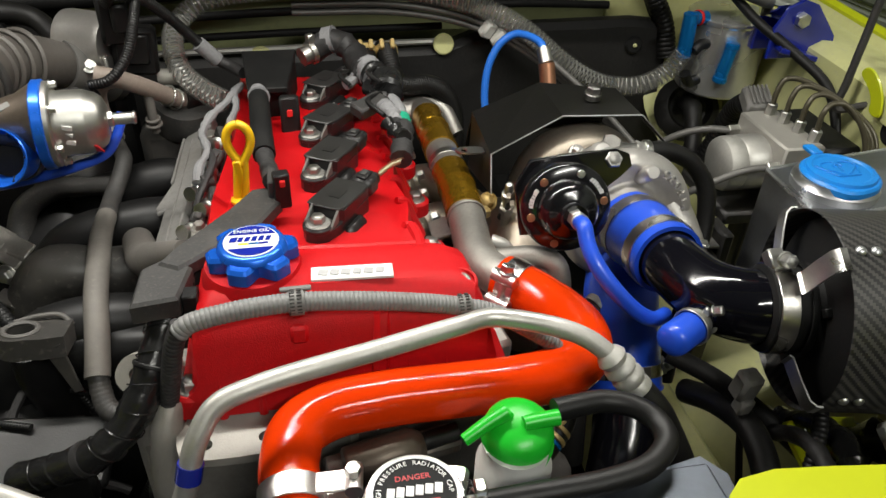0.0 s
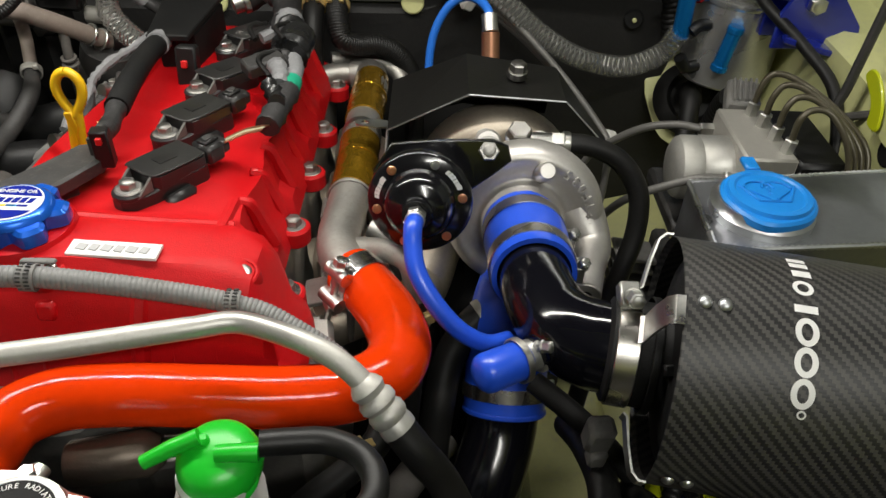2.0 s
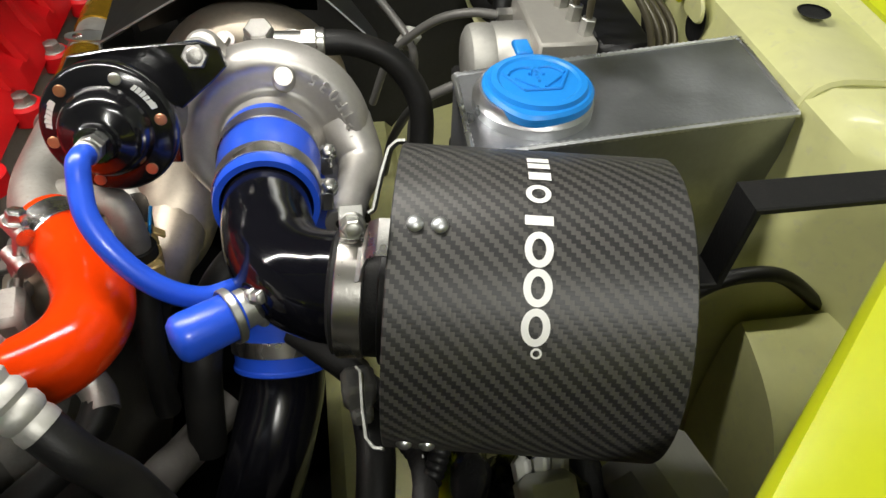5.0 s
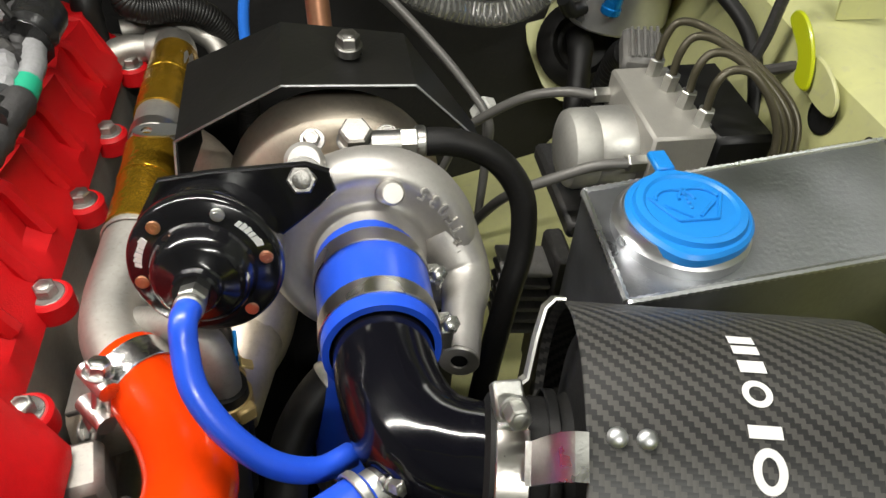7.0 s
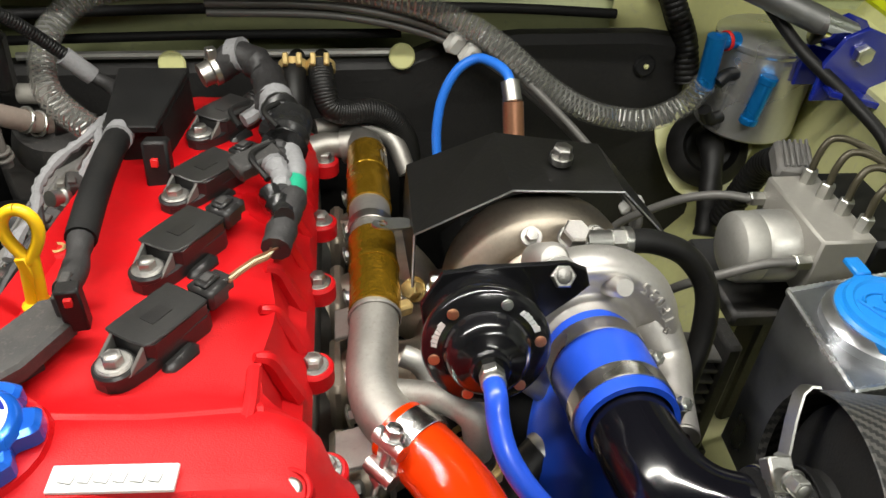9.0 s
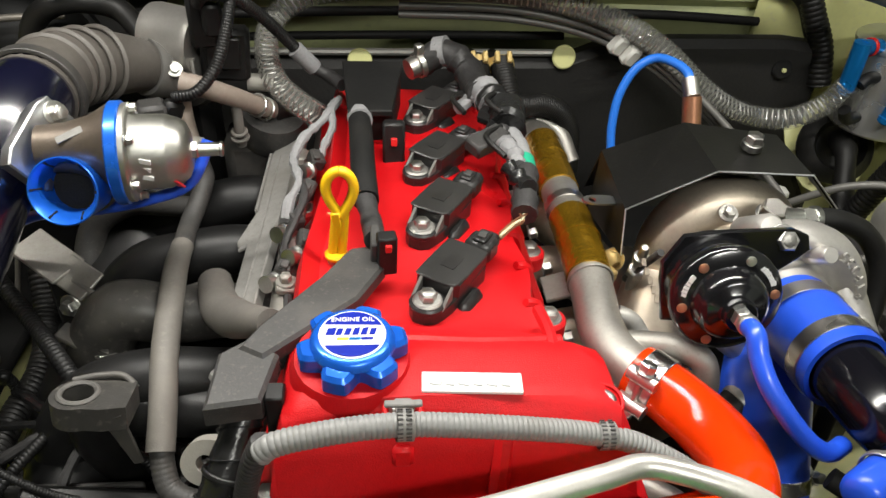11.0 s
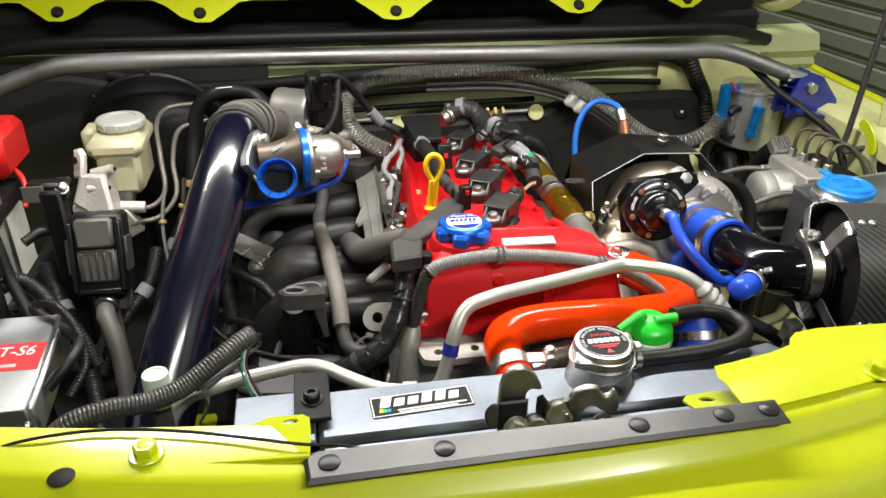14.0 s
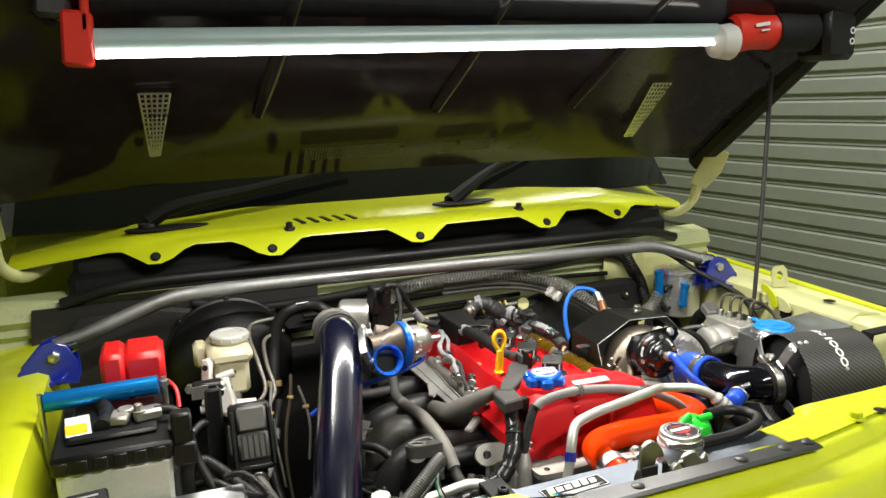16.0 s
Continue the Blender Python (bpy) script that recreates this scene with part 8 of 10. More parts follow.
part("body", lathe([(0.0150, -0.012), (0.0160, 0.004), (0.0205, 0.020), (0.029, 0.034), (0, 0.034)], BO + V(0, 0.006, 0.002), BX, 36), BRONZE, bov, "dark bronze coated body")
part("badge", box_at(BO + BX * 0.012 + V(0, -0.0045, 0.0168), (0.017, 0.005, 0.0010), (30, -20, 20), 0.0002), GREYP, bov)
part("ring", lathe([(0.0, 0), (0.0325, 0), (0.0335, 0.001), (0.0335, 0.007), (0.0325, 0.008), (0, 0.008)], BO + BX * 0.034, BX, 48), ANBLUE, bov, "blue anodised ring")
part("cap", lathe([(0.0320, 0), (0.0320, 0.004), (0.0310, 0.005), (0.0262, 0.0055), (0.0245, 0.008), (0.0242, 0.026), (0.0235, 0.028), (0.0228, 0.0295), (0.0215, 0.034), (0.0180, 0.0385), (0.0120, 0.041), (0, 0.041)], BO + BX * 0.041, BX, 44), CLAMPS, bov, "satin polished cap")
ma = axes(BX, (0, 0, 1))
for k in range(6):
    a = radians(60 * k + 15)
    dd = ma.col[0] * math.cos(a) + ma.col[1] * math.sin(a)
    part("bolt", bolt_mesh(BO + BX * 0.0455 + dd * 0.0292, BX, 0.0028, 0.004, 1.3), ZINC, bov)
part("nipple", join(hexagon(0.0062, 0.005, BO + BX * 0.081, BX), sweep([BO + BX * 0.084, BO + BX * 0.101], 0.0046, 16), ring(0.0052, 0.0030, 0.003, BO + BX * 0.099, BX)), ZINC, bov)
for k, w in enumerate((0.0070, 0.0055, 0.0070)):
    part("mark", box_at(BO + BX * 0.059 + V(0, -0.0240, 0.0065 - 0.0058 * k), (w, 0.0010, 0.0036), (8, 12, 0), 0.0002), WHITE, bov)
part("mark", box_at(BO + BX * 0.0735 + V(0, -0.0165, -0.0150), (0.007, 0.0014, 0.011), (40, 0, -22), 0.0003), REDPRINT, bov)
TD = V(-0.05, -0.90, 0.40).normalized()
TO = V(-0.1978, 0.5775, 0.9990)
part("trumpet", lathe([(0.0188, -0.010), (0.0200, 0.0), (0.0216, 0.022), (0.0218, 0.0262), (0.0210, 0.0265), (0.0180, 0.0225), (0.0158, 0.016), (0.0150, 0.004)], TO, TD, 44), ANBLUE, bov, "blue anodised trumpet")
part("bore", lathe([(0.0152, 0.0045), (0.0152, 0.0050), (0, 0.0050)], TO, TD, 28), MATT, bov)
part("throat", lathe([(0.0175, -0.024), (0.0200, -0.018), (0.0206, -0.010), (0.0200, -0.008), (0, -0.008)], TO, TD, 36), BRONZE, bov)
mt = axes(TD, (0, 0, 1))
for k in range(6):
    a = radians(60 * k)
    dd = mt.col[0] * math.cos(a) + mt.col[1] * math.sin(a)
    part("slot", sweep([TO + TD * 0.0180 + dd * 0.0166, TO + TD * 0.0258 + dd * 0.0202], 0.0009, 6), MATT, bov)
bh = thing("vacuum_hose", "thin blue silicone vacuum hose from the blow-off valve", "hose", (-0.2, 0.66, 0.95))
ne = BO + BX * 0.086
part("hose", tube([ne + V(0.002, 0.020, -0.004), ne + V(-0.002, 0.012, -0.016), ne + V(-0.012, 0.004, -0.030), ne + V(-0.040, 0.0, -0.040), ne + V(-0.085, 0.004, -0.052), ne + V(-0.13, 0.02, -0.068), ne + V(-0.18, 0.03, -0.10)], 0.0040, 14), BLUE, bh)
# ---- left: reservoir, brake booster, battery and boxes ----
bst = thing("brake_booster", "matt black round brake booster on the bulkhead", "brake booster", (-0.38, 0.9, 0.8))
part("shell", lathe([(0, 0), (0.05, 0.0), (0.085, 0.012), (0.105, 0.035), (0.110, 0.05), (0.114, 0.052), (0.114, 0.060), (0.105, 0.062), (0.09, 0.10), (0, 0.10)], (-0.385, 0.855, 0.925), (0, 1, 0), 48), BLACK, bst)
for a in range(0, 360, 45):
    part("crimp_lug", box_at((-0.385 + 0.113 * math.cos(radians(a)), 0.911, 0.925 + 0.113 * math.sin(radians(a))), (0.010, 0.012, 0.010), (0, -a, 0), 0.002), BLACK, bst)
mc = thing("brake_master_cylinder", "cast master cylinder with cream fluid reservoir", "master cylinder", (-0.40, 0.76, 0.88))
part("cylinder", lathe([(0, 0), (0.014, 0), (0.017, 0.004), (0.017, 0.13), (0, 0.13)], (-0.405, 0.715, 0.930), (0, 1, 0), 24), CAST, mc)
part("reservoir", join(block(-0.426, -0.374, 0.714, 0.800, 0.932, 0.990, 0.007), block(-0.434, -0.367, 0.708, 0.806, 0.981, 1.007, 0.009), block(-0.452, -0.430, 0.765, 0.80, 0.965, 1.004, 0.006),
                       disc(0.027, 0.010, (-0.397, 0.757, 1.002), (0, 0, 1), 0.002)), CREAM, mc, "cream translucent plastic reservoir")
rcap = part("cap", lathe([(0.029, 0), (0.030, 0.001), (0.030, 0.009), (0.028, 0.0115), (0.020, 0.012), (0.019, 0.0105), (0, 0.0105)], (-0.397, 0.757, 1.010), (0, 0, 1), 36), mat("milky_cap_plastic", (0.42, 0.42, 0.39), 0.4, 0, 0.08, 40), mc, "milky white screw cap")
for k in range(12):
    a = 2 * math.pi * k / 12
    part("grip", box_at((-0.397 + 0.030 * math.cos(a), 0.757 + 0.030 * math.sin(a), 1.015), (0.0016, 0.003, 0.006), (0, 0, math.degrees(a)), 0.0008), CREAM, rcap)
part("valve", join(prism([(-0.020, 0.024), (0.010, 0.022), (0.018, -0.022), (0.001, -0.034), (-0.032, -0.012), (-0.026, 0.006)], 0.030, place((-0.414, 0.700, 0.944), (-0.2, -0.9, 0.35), (0, 0.3, 1)), 0.004),
                   box_at((-0.398, 0.694, 0.905), (0.028, 0.020, 0.040), (10, -25, 8), 0.003), prism([(-0.008, -0.016), (0.008, -0.016), (0.010, 0.012), (0.004, 0.020), (-0.006, 0.018)], 0.010, place((-0.436, 0.700, 0.982), (-0.5, -0.8, 0.3), (0, 0.2, 1)), 0.003),
                   sweep([V(-0.425, 0.692, 0.972), V(-0.400, 0.690, 0.978)], 0.0065, 14), sweep([V(-0.430, 0.680, 0.958), V(-0.408, 0.680, 0.958)], 0.006, 14), sweep([V(-0.452, 0.684, 0.930), V(-0.428, 0.680, 0.932)], 0.006, 14), sweep([V(-0.405, 0.690, 0.928), V(-0.372, 0.692, 0.924)], 0.0075, 14)), BRIGHTCAST, mc, "bright rough cast valve block")
for r, p, d in ((0.0045, (-0.440, 0.689, 0.992), (-0.5, -0.8, 0.3)), (0.003, (-0.399, 0.689, 0.9785), (1, 0, 0.2)), (0.003, (-0.407, 0.6797, 0.958), (1, 0, 0))):
    part("bore", disc(r, 0.0025, p, d), MATT, mc)
part("nut", join(hexagon(0.008, 0.010, (-0.462, 0.70, 0.960), (-0.3, -0.9, 0.2)), sweep([V(-0.462, 0.715, 0.958), V(-0.463, 0.69, 0.962)], 0.004, 10)), ZINC, mc)
for q in ([(-0.388, 0.70, 0.918), (-0.365, 0.71, 0.918), (-0.352, 0.722, 0.930), (-0.356, 0.755, 0.965), (-0.362, 0.80, 0.998), (-0.352, 0.83, 1.008), (-0.32, 0.84, 1.01), (-0.29, 0.85, 1.008)], [(-0.388, 0.69, 0.905), (-0.36, 0.70, 0.905), (-0.338, 0.72, 0.925), (-0.342, 0.76, 0.96), (-0.335, 0.81, 0.985), (-0.30, 0.83, 0.99)]):
    part("brake_pipe", tube(q, 0.0033, 10), PIPELITE, mc, "coated steel brake pipe")
for p in ((-0.395, 0.70, 0.918), (-0.395, 0.69, 0.905)):
    part("union", hexagon(0.0062, 0.014, p, (1, 0.2, 0)), ZINC, mc)
vch = thing("vacuum_pipe", "thick grey rubber vacuum hose arching over the throttle", "hose", (-0.3, 0.82, 0.95))
part("hose", tube([(-0.330, 0.790, 0.895), (-0.326, 0.805, 0.930), (-0.320, 0.820, 0.970), (-0.308, 0.822, 1.010), (-0.286, 0.818, 1.029), (-0.262, 0.822, 1.032), (-0.235, 0.832, 1.022), (-0.212, 0.815, 1.005)], 0.0102, 16), RUBBER, vch)
part("mark", box_at((-0.270, 0.808, 1.0405), (0.022, 0.003, 0.0008), (0, 0, 12), 0.0002), WHITE, vch)
part("clip", ring(0.0140, 0.012, 0.010, (-0.329, 0.795, 0.905), (0.1, 0.35, 1)), BRASSY, vch)

bat = thing("car_battery", "black and grey car battery with red terminal cover", "car battery", (-0.56, 0.56, 0.78))
part("case", block(-0.622, -0.498, 0.475, 0.660, 0.790, 0.962, 0.005), BATT, bat, "pale grey case")
part("lid", join(block(-0.626, -0.494, 0.471, 0.664, 0.962, 0.985, 0.004), block(-0.610, -0.510, 0.50, 0.645, 0.985, 0.992, 0.003)), BLACK, bat, "black ribbed lid")
for k in range(6):
    part("rib", block(-0.622 + 0.021 * k, -0.608 + 0.021 * k, 0.468, 0.473, 0.965, 0.980, 0.001), BLACK, bat)
part("label", box_at((-0.600, 0.545, 0.9925), (0.028, 0.062, 0.0006), (0, 0, 6), 0.0001), WHITE, bat, "white and yellow label")
part("label", box_at((-0.601, 0.533, 0.9932), (0.024, 0.030, 0.0006), (0, 0, 6), 0.0001), YELPRINT, bat)
part("red_cover", join(block(-0.575, -0.545, 0.625, 0.700, 0.992, 1.050, 0.006), block(-0.548, -0.494, 0.630, 0.715, 0.992, 1.046, 0.008)), REDP, bat, "red plastic terminal cover")
part("clamp_bar", join(sweep([V(-0.640, 0.602, 1.008), V(-0.505, 0.594, 1.012)], 0.0125, 24)), SKYBLUE, bat, "bright blue hold-down bar")
part("rod", join(sweep([V(-0.498, 0.594, 0.86), V(-0.498, 0.594, 1.022)], 0.0035, 10), hexagon(0.0065, 0.008, (-0.498, 0.594, 1.010), (0, 0, 1))), ZINC, bat)
part("rod", sweep([V(-0.645, 0.602, 0.86), V(-0.645, 0.602, 1.02)], 0.0035, 10), ZINC, bat)
part("terminal", join(box_at((-0.520, 0.535, 0.998), (0.034, 0.022, 0.014), (0, 0, 10), 0.003), box_at((-0.552, 0.535, 0.998), (0.022, 0.030, 0.012), (0, 0, -8), 0.003), bolt_mesh((-0.530, 0.528, 1.005), (0, 0, 1), 0.005, 0.008), disc(0.010, 0.012, (-0.545, 0.545, 0.994))), CAST, bat, "corroded lead terminal")
part("cable", tube([(-0.512, 0.535, 1.000), (-0.490, 0.530, 0.998), (-0.478, 0.515, 0.98), (-0.468, 0.50, 0.94), (-0.45, 0.48, 0.90)], 0.006, 10), RUBBER, bat)
part("cable", tube([(-0.510, 0.66, 1.0), (-0.495, 0.655, 0.995), (-0.484, 0.640, 0.985), (-0.482, 0.62, 0.965)], 0.003, 8), REDP, bat, "thin red cable")
part("cable", taped([(-0.575, 0.60, 0.998), (-0.568, 0.56, 0.997), (-0.572, 0.52, 0.996)], 0.009, 10, 61, 0.2), RUBBER, bat)
part("tray", block(-0.64, -0.48, 0.46, 0.68, 0.775, 0.79, 0.004), MATT, bat)
part("tray_leg", block(-0.60, -0.52, 0.50, 0.64, 0.45, 0.775, 0.004), MATT, bat)

fb = thing("fuse_connector", "black plastic fuse block beside the battery", "fuse block", (-0.482, 0.49, 0.93))
part("body", join(box_at((-0.483, 0.492, 0.990), (0.024, 0.030, 0.040), (-8, 0, 0), 0.003), box_at((-0.482, 0.482, 0.962), (0.028, 0.024, 0.028), (-8, 0, 0), 0.003)), BLACK, fb)
part("post", sweep([V(-0.482, 0.49, 0.80), V(-0.482, 0.49, 0.96)], 0.008, 10), MATT, fb)
cb = thing("cable_bundle", "tangle of black cables between battery and fuse box", "cables", (-0.45, 0.5, 0.88))
for k, q in enumerate(([(-0.480, 0.50, 0.93), (-0.462, 0.505, 0.935), (-0.446, 0.500, 0.925), (-0.425, 0.480, 0.908), (-0.405, 0.46, 0.895), (-0.39, 0.45, 0.86)], [(-0.478, 0.51, 0.90), (-0.455, 0.49, 0.912), (-0.43, 0.47, 0.905), (-0.402, 0.445, 0.90), (-0.392, 0.425, 0.905), (-0.398, 0.40, 0.90), (-0.415, 0.385, 0.885)], [(-0.478, 0.53, 0.92), (-0.46, 0.52, 0.905), (-0.44, 0.505, 0.885), (-0.42, 0.50, 0.85)], [(-0.47, 0.56, 0.95), (-0.455, 0.575, 0.955), (-0.44, 0.59, 0.94), (-0.435, 0.60, 0.90)], [(-0.44, 0.47, 0.925), (-0.42, 0.46, 0.93), (-0.398, 0.44, 0.915), (-0.388, 0.415, 0.888), (-0.40, 0.39, 0.87)])):
    if k % 2 == 0:
        part("sleeve", ribbed(q, 0.0075 - 0.0008 * k, 0.0032, 0.0005, 12), BLACK, cb)
    else:
        part("cable", tube(q, 0.0055, 10), RUBBER, cb)
rl = thing("relay_block", "black relay block with grey clip-on cover on a post", "relay block", (-0.395, 0.55, 0.85))
RM = pose(-0.395, 0.548, 0.936, 72, 0, 0)
part("body", block(-0.027, 0.027, -0.046, 0.044, -0.034, 0.002, 0.004, RM), BLACK, rl)
part("cover", join(block(-0.019, 0.019, 0.008, 0.040, 0.001, 0.012, 0.003, RM), block(-0.020, 0.020, -0.030, 0.006, 0.001, 0.009, 0.003, RM)), DUSTP, rl, "dusty grey ribbed cover")
for k in range(5):
    part("rib", block(-0.016 + 0.0075 * k, -0.0135 + 0.0075 * k, -0.026, 0.003, 0.008, 0.011, 0.0006, RM), DARKG, rl)
part("frame", join(block(-0.027, -0.022, -0.040, 0.036, 0.001, 0.010, 0.001, RM), block(0.022, 0.027, -0.040, 0.036, 0.001, 0.010, 0.001, RM), block(-0.0215, 0.0215, -0.042, -0.037, 0.001, 0.010, 0.001, RM)), BLACK, rl)
for s in (-1, 1):
    part("clip", block(min(s * 0.0275, s * 0.031), max(s * 0.0275, s * 0.031), -0.020, 0.018, -0.02, 0.006, 0.001, RM), DARKG, rl)
part("post", join(sweep([V(-0.395, 0.552, 0.70), V(-0.395, 0.552, 0.90)], 0.008, 12), block(-0.413, -0.377, 0.552, 0.58, 0.86, 0.92, 0.003)), GREYR, rl)
ps = thing("fuse_post", "black upright bracket with a small label", "bracket", (-0.44, 0.585, 0.85))
part("upright", block(-0.450, -0.428, 0.575, 0.598, 0.80, 1.000, 0.003), MATT, ps)
part("head", box_at((-0.444, 0.590, 0.996), (0.040, 0.020, 0.022), (0, 0, 0), 0.003), BLACK, ps)
part("label", box_at((-0.455, 0.5785, 0.997), (0.022, 0.001, 0.018), (0, 0, 0), 0.0002), GREYP, ps)
part("bolt", bolt_mesh((-0.428, 0.585, 1.0), (0.5, -0.5, 0.5), 0.005, 0.006), BOLT, ps)

kt = thing("control_unit", "silver aluminium control unit with red printed band", "control unit", (-0.488, 0.41, 0.86))
KM = pose(-0.488, 0.412, 0.888, 9, 0, -1)
part("case", join(block(-0.068, 0.068, -0.062, 0.062, -0.022, 0.016, 0.002, KM), block(-0.071, 0.071, -0.056, 0.056, -0.026, 0.010, 0.002, KM)), ALU, kt, "brushed aluminium case")
bd = part("printed_band", block(-0.066, 0.066, -0.014, 0.022, 0.0162, 0.0167, 0.0002, KM), REDPRINT, kt, "red and black printed band")
part("lettering", letters("KT-S6", 0.0175, 0.0002, KM @ pose(0.036, 0.010, 0.0170), shear=0.2), WHITE, bd)
part("mark", block(0.016, 0.046, -0.010, -0.006, 0.0168, 0.0171, 0.0001, KM), SILVERP, bd)
part("mark", prism([(-0.045, -0.012), (-0.014, -0.012), (-0.022, -0.002), (-0.029, 0.006), (-0.036, -0.002)], 0.0004, KM @ pose(0, 0, 0.0168)), SILVERP, bd)
part("mark", block(-0.066, -0.036, -0.014, 0.022, 0.0166, 0.0170, 0.0001, KM), MATT, bd)
for x in (-0.064, 0.064):
    part("screw", bolt_mesh(KM @ V(x, -0.062, -0.005), KM.to_3x3() @ V(0, -1, 0), 0.003, 0.002), ZINC, kt)
part("support", block(-0.54, -0.44, 0.37, 0.45, 0.70, 0.872, 0.004), MATT, kt)

fl = thing("front_loom", "black corrugated loom rising from the header panel", "wiring loom", (-0.3, 0.2, 0.95))
part("sleeve", ribbed([(-0.385, 0.232, 0.905), (-0.372, 0.240, 0.932), (-0.350, 0.247, 0.953), (-0.322, 0.255, 0.957), (-0.295, 0.262, 0.955), (-0.272, 0.272, 0.957), (-0.247, 0.286, 0.968), (-0.226, 0.301, 0.976), (-0.218, 0.307, 0.977)], 0.0080, 0.0029, 0.0006, 16), CORR, fl)
for k in range(5):
    part("wire", tube([(-0.222, 0.304, 0.976 - 0.001 * k), (-0.213, 0.3095, 0.973 - 0.002 * k), (-0.2145 - 0.001 * k, 0.3075, 0.9655 - 0.001 * k), (-0.232, 0.2955 + 0.001 * k, 0.9575), (-0.255 - 0.004 * k, 0.2785, 0.9475)], 0.0011, 6), (RUBBER, DARKG, RUBBER, GREYP, RUBBER)[k], fl)
for k, m_ in enumerate((TEAL, WHITEP, DARKG)):
    part("wire", tube([(-0.226 + 0.002 * k, 0.302, 0.968), (-0.229 + 0.002 * k, 0.297, 0.955), (-0.226 + 0.003 * k, 0.290, 0.938), (-0.216 + 0.004 * k, 0.284, 0.915), (-0.214 + 0.004 * k, 0.282, 0.86)], 0.0010, 6), m_, fl)
lw = thing("loose_wire", "thin black wire lying along the rear edge of the header panel", "wire", (-0.25, 0.165, 1.007))
part("wire", tube([(-0.400, 0.176, 0.985), (-0.351, 0.172, 1.005), (-0.310, 0.173, 1.0075), (-0.279, 0.169, 1.008), (-0.245, 0.161, 1.008), (-0.211, 0.150, 1.008), (-0.177, 0.138, 1.0085), (-0.157, 0.134, 1.0085), (-0.140, 0.137, 1.000)], 0.0010, 8), RUBBER, lw)
bc2 = thing("pipe_end_cap", "pale green plastic cap on a bolt beside the charge pipe", "cap", (-0.295, 0.291, 0.93))
part("cap", lathe([(0.0104, -0.02), (0.0104, 0.0075), (0.0098, 0.0092), (0.0075, 0.0094), (0.0070, 0.0086), (0, 0.0086)], (-0.2945, 0.291, 0.950), (0, 0, 1), 28), mat("pale_green_plastic", (0.50, 0.60, 0.50), 0.4, 0, 0.05, 30), bc2)
part("stem", sweep([V(-0.295, 0.291, 0.75), V(-0.295, 0.291, 0.935)], 0.008, 12), DARKG, bc2)
nb = thing("engine_mount_bracket", "dusty black bracket with an open cut-out", "bracket", (-0.21, 0.44, 0.78))
part("arm", join(prism([(-0.258, 0.460), (-0.166, 0.463), (-0.157, 0.445), (-0.168, 0.421), (-0.191, 0.418), (-0.194, 0.438), (-0.223, 0.438), (-0.223, 0.413), (-0.242, 0.411), (-0.256, 0.418)], 0.005, pose(0, 0, 0.819), 0.001), block(-0.262, -0.165, 0.466, 0.472, 0.795, 0.826, 0.002), block(-0.235, -0.19, 0.445, 0.47, 0.45, 0.82, 0.006)), DARKG, nb)
part("boss", lathe([(0.019, -0.05), (0.0150, -0.006), (0.0140, 0.0), (0, 0.0)], (-0.2182, 0.4400, 0.8110), (0.05, -0.2, 1), 24), DARKG, nb)
part("bolt", bolt_mesh((-0.2182, 0.4400, 0.8110), (0.05, -0.2, 1), 0.0075, 0.007), BOLT, nb)
part("clip", join(box_at((-0.200, 0.432, 0.812), (0.024, 0.012, 0.014), (0, 0, 6), 0.002), box_at((-0.192, 0.426, 0.817), (0.008, 0.007, 0.009), (0, 0, 20), 0.001)), GREYP, nb)
trayb = thing("loom_tray", "dusty black plastic loom tray in front of the manifold", "tray", (-0.17, 0.42, 0.8))
part("tray", join(box_at((-0.185, 0.425, 0.838), (0.10, 0.055, 0.012), (14, 4, -3), 0.003), box_at((-0.160, 0.392, 0.842), (0.04, 0.012, 0.035), (0, 0, 0), 0.003)), BLACK, trayb)
part("post", block(-0.20, -0.18, 0.41, 0.43, 0.45, 0.835, 0.004), MATT, trayb)
big = thing("air_duct_hose", "thick ribbed black hose low beside the charge pipe", "hose", (-0.28, 0.5, 0.65))
part("hose", ribbed([(-0.288, 0.660, 0.86), (-0.2795, 0.630, 0.835), (-0.268, 0.575, 0.828), (-0.272, 0.525, 0.828), (-0.270, 0.480, 0.830), (-0.258, 0.448, 0.832), (-0.240, 0.424, 0.836)], 0.0104, 0.0046, 0.0013, 18), RUBBER, big)
part("cuff", ribbed([(-0.246, 0.431, 0.834), (-0.230, 0.413, 0.839)], 0.0118, 0.005, 0.0008, 18), GREYP, big)
rl_ = thing("chassis_rail_tab", "bright lime painted inner rail flange low in the bay", "chassis rail", (-0.35, 0.55, 0.45))
part("flange", prism(rounded([(-0.372, 0.600), (-0.345, 0.612), (-0.338, 0.575), (-0.346, 0.560), (-0.330, 0.545), (-0.318, 0.500), (-0.328, 0.490), (-0.350, 0.494)], 2), 0.003, pose(0, 0, 0.720, 0, 8, 0), 0), LIME, rl_)
part("web", block(-0.372, -0.340, 0.49, 0.60, 0.45, 0.768, 0.004), LIME, rl_)
thin = thing("thin_loom", "thin corrugated wire crossing in front of the manifold", "wiring loom", (-0.25, 0.46, 0.86))
part("sleeve", ribbed([(-0.300, 0.505, 0.895), (-0.280, 0.482, 0.875), (-0.258, 0.464, 0.862), (-0.215, 0.445, 0.854), (-0.190, 0.438, 0.852)], 0.0027, 0.0022, 0.0004, 12), BLACK, thin)
